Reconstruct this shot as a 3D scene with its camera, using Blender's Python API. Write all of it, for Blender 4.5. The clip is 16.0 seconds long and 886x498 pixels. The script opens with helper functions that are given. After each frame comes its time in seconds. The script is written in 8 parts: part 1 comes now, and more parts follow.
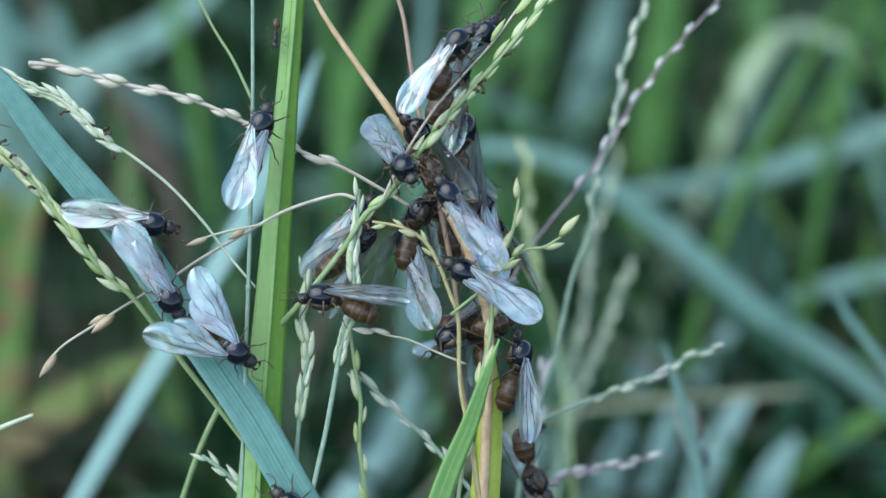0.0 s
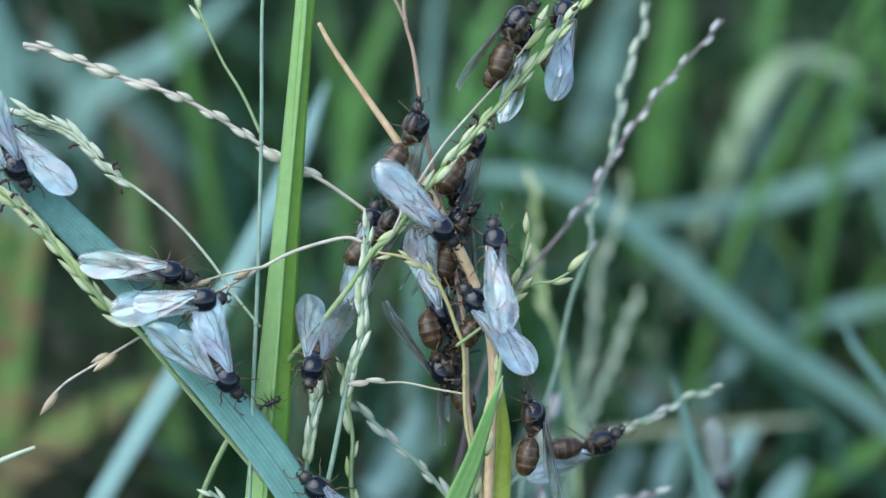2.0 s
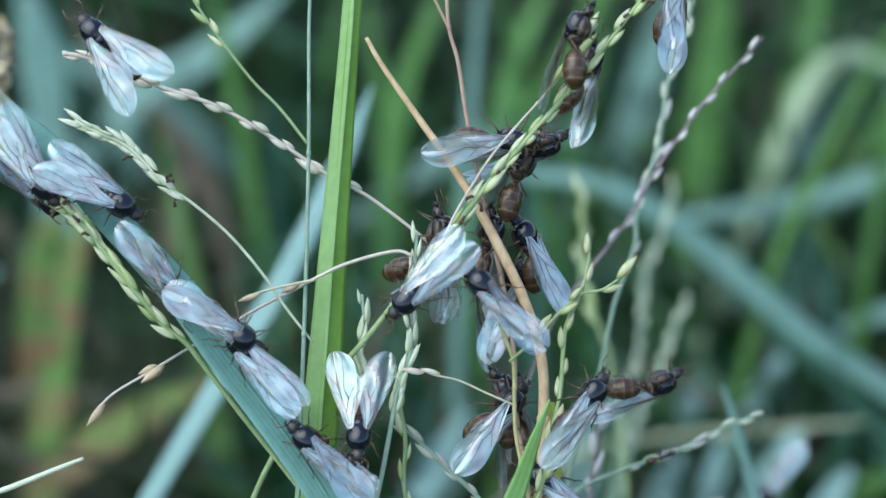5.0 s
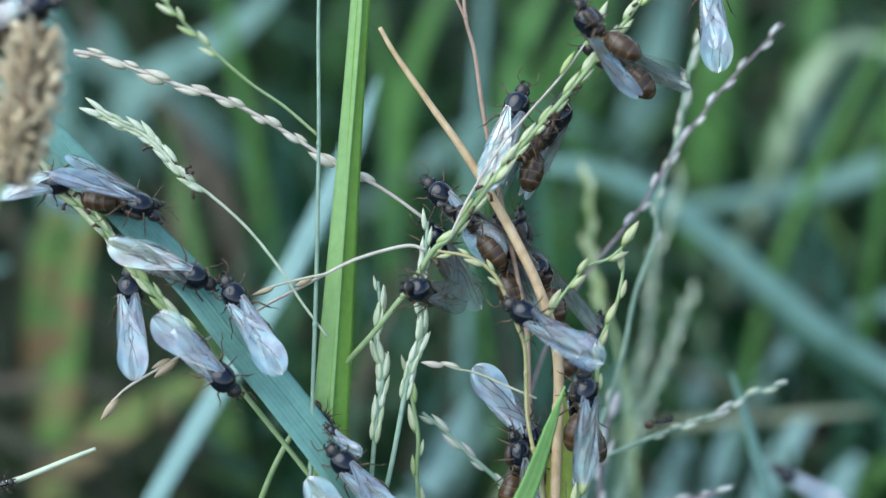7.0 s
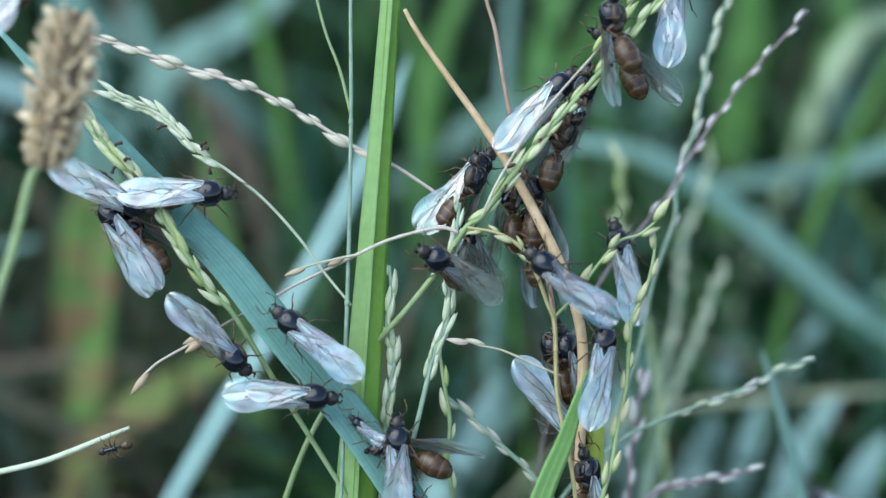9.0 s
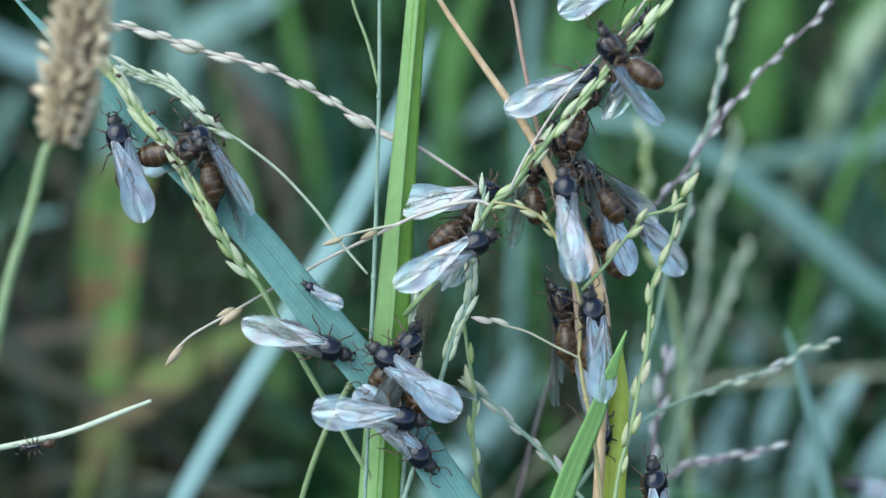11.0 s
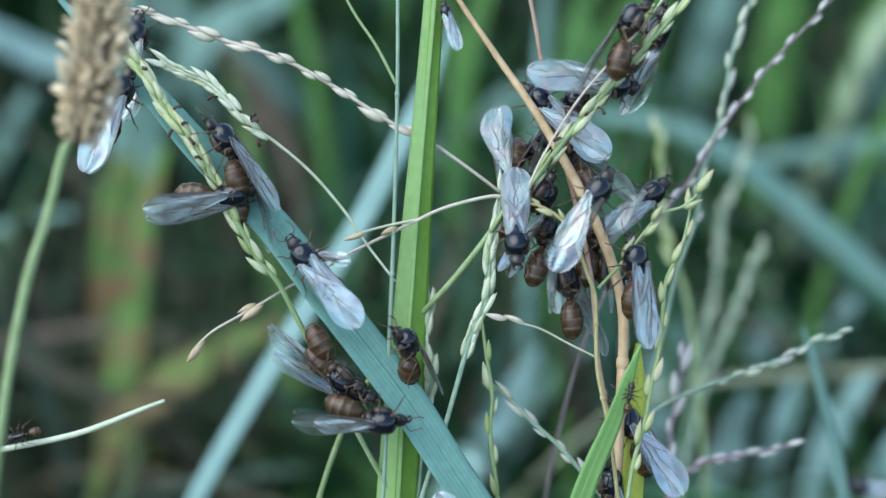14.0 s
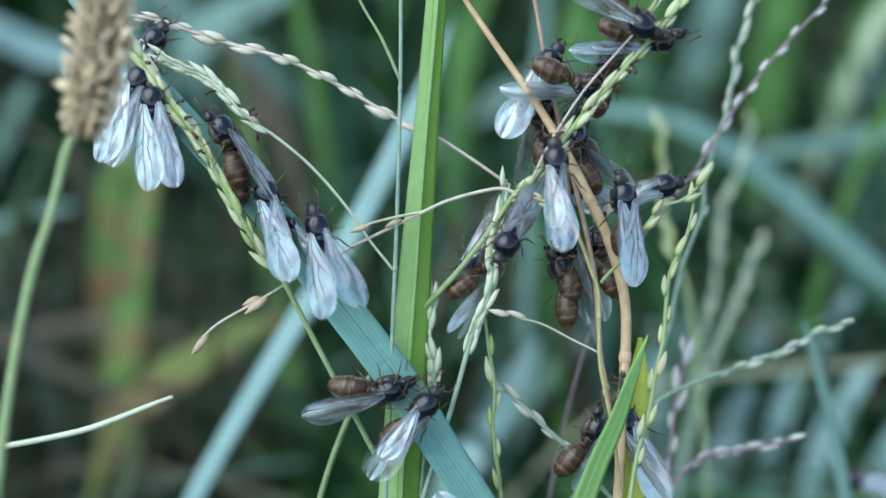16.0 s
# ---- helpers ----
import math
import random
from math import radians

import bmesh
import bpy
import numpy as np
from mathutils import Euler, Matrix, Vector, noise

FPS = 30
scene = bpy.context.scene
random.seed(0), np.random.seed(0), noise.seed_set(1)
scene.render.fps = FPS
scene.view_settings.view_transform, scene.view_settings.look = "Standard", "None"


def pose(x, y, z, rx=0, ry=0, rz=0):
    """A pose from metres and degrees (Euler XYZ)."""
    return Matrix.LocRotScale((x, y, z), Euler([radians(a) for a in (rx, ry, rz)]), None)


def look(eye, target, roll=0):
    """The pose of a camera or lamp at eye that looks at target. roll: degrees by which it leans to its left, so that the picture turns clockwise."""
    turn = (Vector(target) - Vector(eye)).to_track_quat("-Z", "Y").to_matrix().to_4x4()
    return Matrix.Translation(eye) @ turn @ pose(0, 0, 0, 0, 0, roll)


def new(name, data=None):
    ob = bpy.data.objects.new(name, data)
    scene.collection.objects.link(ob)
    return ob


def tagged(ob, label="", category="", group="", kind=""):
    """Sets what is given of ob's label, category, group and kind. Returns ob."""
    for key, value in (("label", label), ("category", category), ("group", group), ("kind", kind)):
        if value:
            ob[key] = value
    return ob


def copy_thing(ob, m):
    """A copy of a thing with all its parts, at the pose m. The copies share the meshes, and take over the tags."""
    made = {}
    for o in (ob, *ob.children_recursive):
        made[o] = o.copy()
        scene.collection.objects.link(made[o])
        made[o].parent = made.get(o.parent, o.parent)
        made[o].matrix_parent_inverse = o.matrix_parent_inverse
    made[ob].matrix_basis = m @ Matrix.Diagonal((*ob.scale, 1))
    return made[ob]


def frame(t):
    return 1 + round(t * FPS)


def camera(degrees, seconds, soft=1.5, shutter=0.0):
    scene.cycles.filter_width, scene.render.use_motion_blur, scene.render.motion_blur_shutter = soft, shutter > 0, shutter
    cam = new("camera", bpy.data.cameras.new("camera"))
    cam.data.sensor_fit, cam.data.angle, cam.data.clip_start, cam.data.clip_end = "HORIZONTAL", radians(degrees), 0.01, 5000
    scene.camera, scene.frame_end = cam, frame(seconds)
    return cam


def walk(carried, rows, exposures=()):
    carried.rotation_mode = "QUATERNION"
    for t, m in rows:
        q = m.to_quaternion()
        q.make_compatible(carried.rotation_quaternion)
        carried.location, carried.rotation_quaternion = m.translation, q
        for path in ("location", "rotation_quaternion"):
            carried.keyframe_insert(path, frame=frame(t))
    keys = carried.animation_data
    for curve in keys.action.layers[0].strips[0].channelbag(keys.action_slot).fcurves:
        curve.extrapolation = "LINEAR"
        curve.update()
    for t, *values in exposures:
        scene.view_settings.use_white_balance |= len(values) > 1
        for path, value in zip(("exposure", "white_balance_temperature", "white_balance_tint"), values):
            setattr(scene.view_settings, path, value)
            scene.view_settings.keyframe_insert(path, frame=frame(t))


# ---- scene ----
# The subject stands about 20 cm before the lens. Its places are given in millimetres
# to the right, upward and away along the first line of sight, which dips 28 degrees.
EYE = Vector((0.0, 0.0, 0.33))
DIP = radians(28.0)
RIGHT = Vector((1, 0, 0))
AWAY = Vector((0, math.cos(DIP), -math.sin(DIP)))
RISE = RIGHT.cross(AWAY)
MIDDLE = EYE + AWAY * 0.2
VIEW = Matrix((RIGHT, RISE, -AWAY)).transposed()

cam = camera(28.4, 16.0, shutter=0.3)
cam.data.dof.use_dof = True
cam.data.dof.focus_distance = 0.2
cam.data.dof.aperture_fstop = 13.0
PATH = [
    (0.0, pose(0.00000, 0.00000, 0.33000, 62.000, -0.000, 0.000)),
    (0.5, pose(-0.00018, -0.00109, 0.33076, 62.048, 0.119, -0.170)),
    (1.0, pose(-0.00037, -0.00136, 0.33138, 62.182, 0.185, -0.330)),
    (1.5, pose(-0.00055, 0.00075, 0.33092, 62.320, 0.334, 0.081)),
    (2.0, pose(-0.00074, 0.00185, 0.33111, 62.633, -0.134, 0.170)),
    (2.5, pose(-0.00092, 0.00246, 0.33156, 62.597, 0.093, 0.482)),
    (3.0, pose(-0.00111, 0.00274, 0.33208, 63.169, 0.335, 0.855)),
    (3.5, pose(-0.00129, 0.00300, 0.33241, 63.108, 0.088, 0.935)),
    (4.0, pose(-0.00148, 0.00392, 0.33210, 62.831, 0.255, 1.002)),
    (6.5, pose(-0.00240, 0.00491, 0.33157, 62.204, 0.775, 1.455)),
    (7.0, pose(-0.00259, 0.00430, 0.33190, 62.121, 0.905, 1.227)),
    (7.5, pose(-0.00277, 0.00382, 0.33215, 62.366, 1.094, 1.605)),
    (8.0, pose(-0.00296, 0.00371, 0.33221, 62.467, 1.030, 1.948)),
    (8.5, pose(-0.00314, 0.00406, 0.33203, 61.942, 1.168, 1.944)),
    (11.0, pose(-0.00407, 0.00374, 0.33220, 60.628, 1.104, 2.815)),
    (11.5, pose(-0.00425, 0.00361, 0.33227, 60.347, 1.386, 3.289)),
    (12.0, pose(-0.00444, 0.00489, 0.33159, 60.361, 1.608, 3.276)),
    (12.5, pose(-0.00462, 0.00350, 0.33232, 60.413, 1.428, 3.139)),
    (13.0, pose(-0.00480, 0.00363, 0.33225, 60.397, 1.437, 3.267)),
    (13.5, pose(-0.00499, 0.00379, 0.33217, 60.259, 1.418, 3.152)),
    (14.0, pose(-0.00517, 0.00347, 0.33234, 60.549, 1.261, 3.044)),
    (14.5, pose(-0.00536, 0.00330, 0.33243, 61.018, 1.736, 3.195)),
    (15.0, pose(-0.00554, 0.00351, 0.33232, 61.252, 1.501, 3.379)),
    (15.5, pose(-0.00573, 0.00303, 0.33257, 61.105, 1.336, 3.635)),
    (16.0, pose(-0.00591, 0.00327, 0.33245, 60.358, 1.183, 2.950)),
]
walk(cam, PATH)

# ---- light: open shade under a bright sky ----
world = bpy.data.worlds.new("sky")
world.use_nodes = True
scene.world = world
sky = world.node_tree.nodes.new("ShaderNodeTexSky")
sky.sky_type, sky.sun_disc = "NISHITA", False
sky.sun_elevation, sky.sun_rotation = radians(58), radians(239)
world.node_tree.links.new(sky.outputs[0], world.node_tree.nodes["Background"].inputs[0])
world.node_tree.nodes["Background"].inputs[1].default_value = 0.145
sun = new("sun", bpy.data.lights.new("sun", "SUN"))
sun.data.energy, sun.data.angle, sun.data.color = 1.5, radians(75), (0.90, 0.98, 0.89)
sun.matrix_world = look((-0.75, -0.25, 1.6), (0, 0.2, 0.2))
scene.view_settings.exposure = 1.12

# ---- materials ----


def nodes_of(name):
    m = bpy.data.materials.new(name)
    m.use_nodes = True
    nt = m.node_tree
    return m, nt, nt.nodes["Principled BSDF"], nt.nodes["Material Output"]


def ramp(nt, stops):
    r = nt.nodes.new("ShaderNodeValToRGB")
    while len(r.color_ramp.elements) < len(stops):
        r.color_ramp.elements.new(0.5)
    for e, (at, c) in zip(r.color_ramp.elements, stops):
        e.position, e.color = at, (*c, 1)
    return r


def noise_tex(nt, scale, detail=4.0, coords="Object", stretch=(1, 1, 1)):
    c = nt.nodes.new("ShaderNodeTexCoord")
    mp = nt.nodes.new("ShaderNodeMapping")
    mp.inputs["Scale"].default_value = stretch
    n = nt.nodes.new("ShaderNodeTexNoise")
    n.inputs["Scale"].default_value, n.inputs["Detail"].default_value = scale, detail
    nt.links.new(c.outputs[coords], mp.inputs[0])
    nt.links.new(mp.outputs[0], n.inputs["Vector"])
    return n


def mix(nt, a, b, fac, mode="MIX"):
    x = nt.nodes.new("ShaderNodeMix")
    x.data_type, x.blend_type = "RGBA", mode
    for socket, v in ((x.inputs[0], fac), (x.inputs[6], a), (x.inputs[7], b)):
        if hasattr(v, "links"):
            nt.links.new(v, socket)
        elif isinstance(v, tuple):
            socket.default_value = (*v, 1)
        else:
            socket.default_value = v
    return x.outputs[2]


def bumped(nt, bsdf, height, strength, distance):
    b = nt.nodes.new("ShaderNodeBump")
    b.inputs["Strength"].default_value, b.inputs["Distance"].default_value = strength, distance
    nt.links.new(height, b.inputs["Height"])
    nt.links.new(b.outputs[0], bsdf.inputs["Normal"])


def see_through(nt, bsdf, out, share, colour):
    """Thin plant tissue: part of the light goes through."""
    tl = nt.nodes.new("ShaderNodeBsdfTranslucent")
    ms = nt.nodes.new("ShaderNodeMixShader")
    ms.inputs[0].default_value = share
    if hasattr(colour, "links"):
        nt.links.new(colour, tl.inputs[0])
    else:
        tl.inputs[0].default_value = (*colour, 1)
    nt.links.new(bsdf.outputs[0], ms.inputs[1])
    nt.links.new(tl.outputs[0], ms.inputs[2])
    nt.links.new(ms.outputs[0], out.inputs["Surface"])


def leaf_material(name, dark, light, rough=0.42, veins=26.0, thru=0.25, blotch=None):
    m, nt, bs, out = nodes_of(name)
    uv = nt.nodes.new("ShaderNodeUVMap")
    sep = nt.nodes.new("ShaderNodeSeparateXYZ")
    nt.links.new(uv.outputs[0], sep.inputs[0])
    mul = nt.nodes.new("ShaderNodeMath")
    mul.operation = "MULTIPLY"
    mul.inputs[1].default_value = veins * math.pi * 2
    nt.links.new(sep.outputs[0], mul.inputs[0])
    sn = nt.nodes.new("ShaderNodeMath")
    sn.operation = "SINE"
    nt.links.new(mul.outputs[0], sn.inputs[0])
    n1 = noise_tex(nt, 60, 3)
    n2 = noise_tex(nt, 900, 5)
    r = ramp(nt, [(0.3, dark), (0.7, light)])
    nt.links.new(n1.outputs[0], r.inputs[0])
    c = mix(nt, r.outputs[0], tuple(min(1, v * 1.35) for v in light), n2.outputs[0])
    half = nt.nodes.new("ShaderNodeMath")
    half.operation = "MULTIPLY_ADD"
    half.inputs[1].default_value, half.inputs[2].default_value = 0.06, 0.06
    nt.links.new(sn.outputs[0], half.inputs[0])
    c = mix(nt, c, tuple(v * 0.55 for v in dark), half.outputs[0])
    if blotch:
        n3 = noise_tex(nt, 70, 4)
        rb = ramp(nt, [(0.44, (0, 0, 0)), (0.56, (0.95, 0.95, 0.95))])
        nt.links.new(n3.outputs[0], rb.inputs[0])
        c = mix(nt, c, blotch, rb.outputs[0])
    nt.links.new(c, bs.inputs["Base Color"])
    bs.inputs["Roughness"].default_value = rough
    bs.inputs["Specular IOR Level"].default_value = 0.22
    bumped(nt, bs, sn.outputs[0], 0.12, 0.0001)
    see_through(nt, bs, out, thru, c)
    return m


def tissue(name, a, b, rough=0.5, scale=700, thru=0.15, vary=0.35, tip=None, bump=0.3):
    """Stalks, husks and seeds: two mixed colours, with a change from piece to piece."""
    m, nt, bs, out = nodes_of(name)
    n = noise_tex(nt, scale, 4)
    r = ramp(nt, [(0.35, a), (0.65, b)])
    nt.links.new(n.outputs[0], r.inputs[0])
    info = nt.nodes.new("ShaderNodeObjectInfo")
    sh = nt.nodes.new("ShaderNodeMath")
    sh.operation = "MULTIPLY"
    sh.inputs[1].default_value = vary
    nt.links.new(info.outputs["Random"], sh.inputs[0])
    c = mix(nt, r.outputs[0], tip or b, sh.outputs[0])
    nt.links.new(c, bs.inputs["Base Color"])
    bs.inputs["Roughness"].default_value = rough
    fine = noise_tex(nt, scale * 4, 3)
    bumped(nt, bs, fine.outputs[0], bump, 0.0002)
    see_through(nt, bs, out, thru, c)
    return m


BLUE_LEAF = leaf_material("blue_green_leaf", (0.105, 0.25, 0.22), (0.15, 0.32, 0.285), 0.4, 9, 0.2)
GREEN_LEAF = leaf_material("bright_green_leaf", (0.19, 0.39, 0.11), (0.25, 0.46, 0.16), 0.4, 3, 0.3)
# One stem in two greens: its lit and its shaded side, painted.
STEM_LIT = leaf_material("stem_lit_green", (0.22, 0.40, 0.14), (0.28, 0.46, 0.19), 0.36, 0.5, 0.3)
STEM_SHADED = leaf_material("stem_shaded_green", (0.17, 0.345, 0.055), (0.22, 0.415, 0.085), 0.4, 0.5, 0.3)
YELLOW_LEAF = leaf_material("yellow_green_sheath", (0.42, 0.52, 0.08), (0.56, 0.64, 0.16), 0.45, 3, 0.5)
BACK_LEAF = leaf_material("meadow_leaf", (0.014, 0.065, 0.014), (0.095, 0.240, 0.060), 0.45, 8, 0.3)
PALE_LEAF = leaf_material("pale_meadow_leaf", (0.045, 0.15, 0.038), (0.135, 0.32, 0.10), 0.45, 8, 0.3)
TEAL_LEAF = leaf_material("teal_meadow_leaf", (0.065, 0.16, 0.138), (0.175, 0.315, 0.275), 0.42, 8, 0.25)
MIST_LEAF = leaf_material("pale_blue_leaf", (0.14, 0.275, 0.265), (0.25, 0.41, 0.40), 0.42, 8, 0.25)
ARCH_LEAF = leaf_material("pale_arching_leaf", (0.17, 0.30, 0.15), (0.38, 0.49, 0.34), 0.42, 8, 0.3)
OLIVE_LEAF = leaf_material("olive_leaf", (0.045, 0.085, 0.02), (0.15, 0.21, 0.06), 0.5, 8, 0.3, (0.15, 0.11, 0.055))
RUST_LEAF = leaf_material("withering_leaf", (0.055, 0.14, 0.033), (0.14, 0.26, 0.07), 0.5, 8, 0.3, (0.24, 0.15, 0.08))
STRAW_LEAF = leaf_material("straw_blade", (0.20, 0.24, 0.15), (0.30, 0.33, 0.23), 0.5, 8, 0.25)
DEAD_LEAF = leaf_material("dead_leaf", (0.030, 0.027, 0.020), (0.13, 0.11, 0.082), 0.6, 8, 0.2)
STALK_GREEN = tissue("green_stalk", (0.22, 0.34, 0.14), (0.32, 0.43, 0.22))
STALK_BLUE = tissue("blue_green_stalk", (0.20, 0.32, 0.24), (0.30, 0.43, 0.33))
STALK_PALE = tissue("pale_stalk", (0.40, 0.41, 0.29), (0.54, 0.54, 0.40))
STALK_WHITE = tissue("whitish_green_stalk", (0.44, 0.52, 0.38), (0.58, 0.65, 0.50))
STALK_STRAW = tissue("straw_green_stalk", (0.34, 0.34, 0.14), (0.48, 0.42, 0.22))
STALK_TAN = tissue("tan_dry_stalk", (0.52, 0.36, 0.20), (0.70, 0.53, 0.33), 0.55)
STALK_RED = tissue("reddish_stalk", (0.33, 0.21, 0.16), (0.45, 0.33, 0.25), 0.55)
STALK_ROSE = tissue("rosy_stalk", (0.46, 0.40, 0.35), (0.63, 0.59, 0.51), 0.55)
STALK_PURPLE = tissue("purple_stalk", (0.20, 0.15, 0.18), (0.32, 0.26, 0.29), 0.5)


def husk_material(name, foot, middle, tip, odd, length):
    """A bract: green at its foot, pale in the middle, tinted at the tip, ribbed along its length."""
    m, nt, bs, out = nodes_of(name)
    c = nt.nodes.new("ShaderNodeTexCoord")
    sep = nt.nodes.new("ShaderNodeSeparateXYZ")
    nt.links.new(c.outputs["Object"], sep.inputs[0])
    n = noise_tex(nt, 1400, 3)
    sh = nt.nodes.new("ShaderNodeMath")
    sh.operation = "MULTIPLY_ADD"
    sh.inputs[1].default_value, sh.inputs[2].default_value = 1.0 / length, -0.12
    nt.links.new(sep.outputs[1], sh.inputs[0])
    ad = nt.nodes.new("ShaderNodeMath")
    ad.operation = "MULTIPLY_ADD"
    ad.inputs[1].default_value = 0.3
    nt.links.new(n.outputs[0], ad.inputs[0])
    nt.links.new(sh.outputs[0], ad.inputs[2])
    r = ramp(nt, [(0.08, foot), (0.4, middle), (0.75, middle), (1.0, tip)])
    nt.links.new(ad.outputs[0], r.inputs[0])
    info = nt.nodes.new("ShaderNodeObjectInfo")
    rr = ramp(nt, [(0.45, (0, 0, 0)), (0.95, (0.8, 0.8, 0.8))])
    nt.links.new(info.outputs["Random"], rr.inputs[0])
    col = mix(nt, r.outputs[0], odd, rr.outputs[0])
    wv = noise_tex(nt, 3500, 2, "Object", (3, 0.25, 3))
    rb = ramp(nt, [(0.42, (0, 0, 0)), (0.6, (0.45, 0.45, 0.45))])
    nt.links.new(wv.outputs[0], rb.inputs[0])
    col = mix(nt, col, foot, rb.outputs[0])
    nt.links.new(col, bs.inputs["Base Color"])
    bs.inputs["Roughness"].default_value = 0.42
    bumped(nt, bs, wv.outputs[0], 0.4, 0.0001)
    see_through(nt, bs, out, 0.22, col)
    return m


HUSK_PALE = husk_material("pale_green_husk", (0.30, 0.44, 0.13), (0.66, 0.70, 0.50), (0.60, 0.58, 0.44), (0.40, 0.52, 0.18), 0.0028)
HUSK_WHITE = husk_material("whitish_husk", (0.36, 0.50, 0.27), (0.74, 0.78, 0.66), (0.66, 0.68, 0.55), (0.50, 0.60, 0.36), 0.0027)
HUSK_PINK = husk_material("pinkish_husk", (0.44, 0.46, 0.30), (0.72, 0.70, 0.60), (0.56, 0.42, 0.40), (0.60, 0.48, 0.46), 0.0029)
HUSK_GREEN = husk_material("green_husk", (0.28, 0.38, 0.12), (0.56, 0.60, 0.36), (0.58, 0.46, 0.32), (0.62, 0.56, 0.42), 0.0028)
HUSK_TAN = husk_material("tan_husk", (0.38, 0.30, 0.16), (0.62, 0.50, 0.36), (0.52, 0.36, 0.22), (0.60, 0.54, 0.38), 0.0032)
HUSK_PURPLE = husk_material("purple_husk", (0.34, 0.36, 0.28), (0.74, 0.76, 0.74), (0.50, 0.42, 0.50), (0.58, 0.54, 0.62), 0.0028)
HUSK_BLOOM = husk_material("yellowish_husk", (0.34, 0.44, 0.28), (0.64, 0.68, 0.54), (0.54, 0.42, 0.38), (0.54, 0.50, 0.58), 0.0029)
SEED_TAN = tissue("tan_seed", (0.36, 0.27, 0.14), (0.70, 0.57, 0.36), 0.65, 1100, 0.1, 0.85, (0.82, 0.72, 0.52))
SEED_CORE = tissue("seed_head_core", (0.10, 0.07, 0.04), (0.20, 0.14, 0.08), 0.7, 700, 0.0)
SEED_DARK = tissue("dark_floret", (0.03, 0.02, 0.015), (0.09, 0.05, 0.03), 0.6, 900, 0.0)


def chitin(name, a, b, rough, coat):
    m, nt, bs, out = nodes_of(name)
    n = noise_tex(nt, 1500, 4)
    r = ramp(nt, [(0.35, a), (0.7, b)])
    nt.links.new(n.outputs[0], r.inputs[0])
    nt.links.new(r.outputs[0], bs.inputs["Base Color"])
    bs.inputs["Roughness"].default_value = rough
    bs.inputs["Coat Weight"].default_value = coat
    bs.inputs["Specular IOR Level"].default_value = 0.4
    bs.inputs["Coat Roughness"].default_value = 0.1
    fine = noise_tex(nt, 9000, 3)
    bumped(nt, bs, fine.outputs[0], 0.12, 0.00004)
    return m


BLACK = chitin("black_chitin", (0.002, 0.004, 0.009), (0.006, 0.010, 0.020), 0.14, 0.35)
HEAD = chitin("head_chitin", (0.008, 0.008, 0.009), (0.034, 0.028, 0.024), 0.36, 0.2)
BROWN = chitin("brown_chitin", (0.014, 0.010, 0.008), (0.06, 0.036, 0.022), 0.36, 0.15)


def banded():
    """The abdomen: dark plates with paler brown skin where they meet."""
    m, nt, bs, out = nodes_of("banded_abdomen")
    c = nt.nodes.new("ShaderNodeTexCoord")
    sep = nt.nodes.new("ShaderNodeSeparateXYZ")
    nt.links.new(c.outputs["Object"], sep.inputs[0])
    fr = nt.nodes.new("ShaderNodeMath")
    fr.operation = "MULTIPLY"
    fr.inputs[1].default_value = 900.0
    warp = noise_tex(nt, 260, 3)
    wavy = nt.nodes.new("ShaderNodeMath")
    wavy.operation = "MULTIPLY_ADD"
    wavy.inputs[1].default_value = 0.0007
    nt.links.new(warp.outputs[0], wavy.inputs[0])
    nt.links.new(sep.outputs[1], wavy.inputs[2])
    nt.links.new(wavy.outputs[0], fr.inputs[0])
    fm = nt.nodes.new("ShaderNodeMath")
    fm.operation = "FRACT"
    nt.links.new(fr.outputs[0], fm.inputs[0])
    r = ramp(nt, [(0.0, (0.13, 0.085, 0.042)), (0.06, (0.06, 0.036, 0.019)), (0.15, (0.012, 0.008, 0.006)), (0.55, (0.024, 0.014, 0.009)), (0.85, (0.050, 0.028, 0.014)), (1.0, (0.08, 0.048, 0.024))])
    nt.links.new(fm.outputs[0], r.inputs[0])
    n = noise_tex(nt, 1800, 4)
    col = mix(nt, r.outputs[0], (0.17, 0.092, 0.036), n.outputs[0])
    dim = mix(nt, col, r.outputs[0], 0.62)
    nt.links.new(dim, bs.inputs["Base Color"])
    bs.inputs["Roughness"].default_value = 0.26
    fine = noise_tex(nt, 7000, 3)
    bumped(nt, bs, fine.outputs[0], 0.3, 0.00005)
    return m


GASTER = banded()
VEIN = chitin("wing_vein", (0.045, 0.032, 0.022), (0.11, 0.08, 0.055), 0.5, 0.0)
LEG = chitin("leg_chitin", (0.05, 0.032, 0.020), (0.13, 0.085, 0.05), 0.45, 0.05)


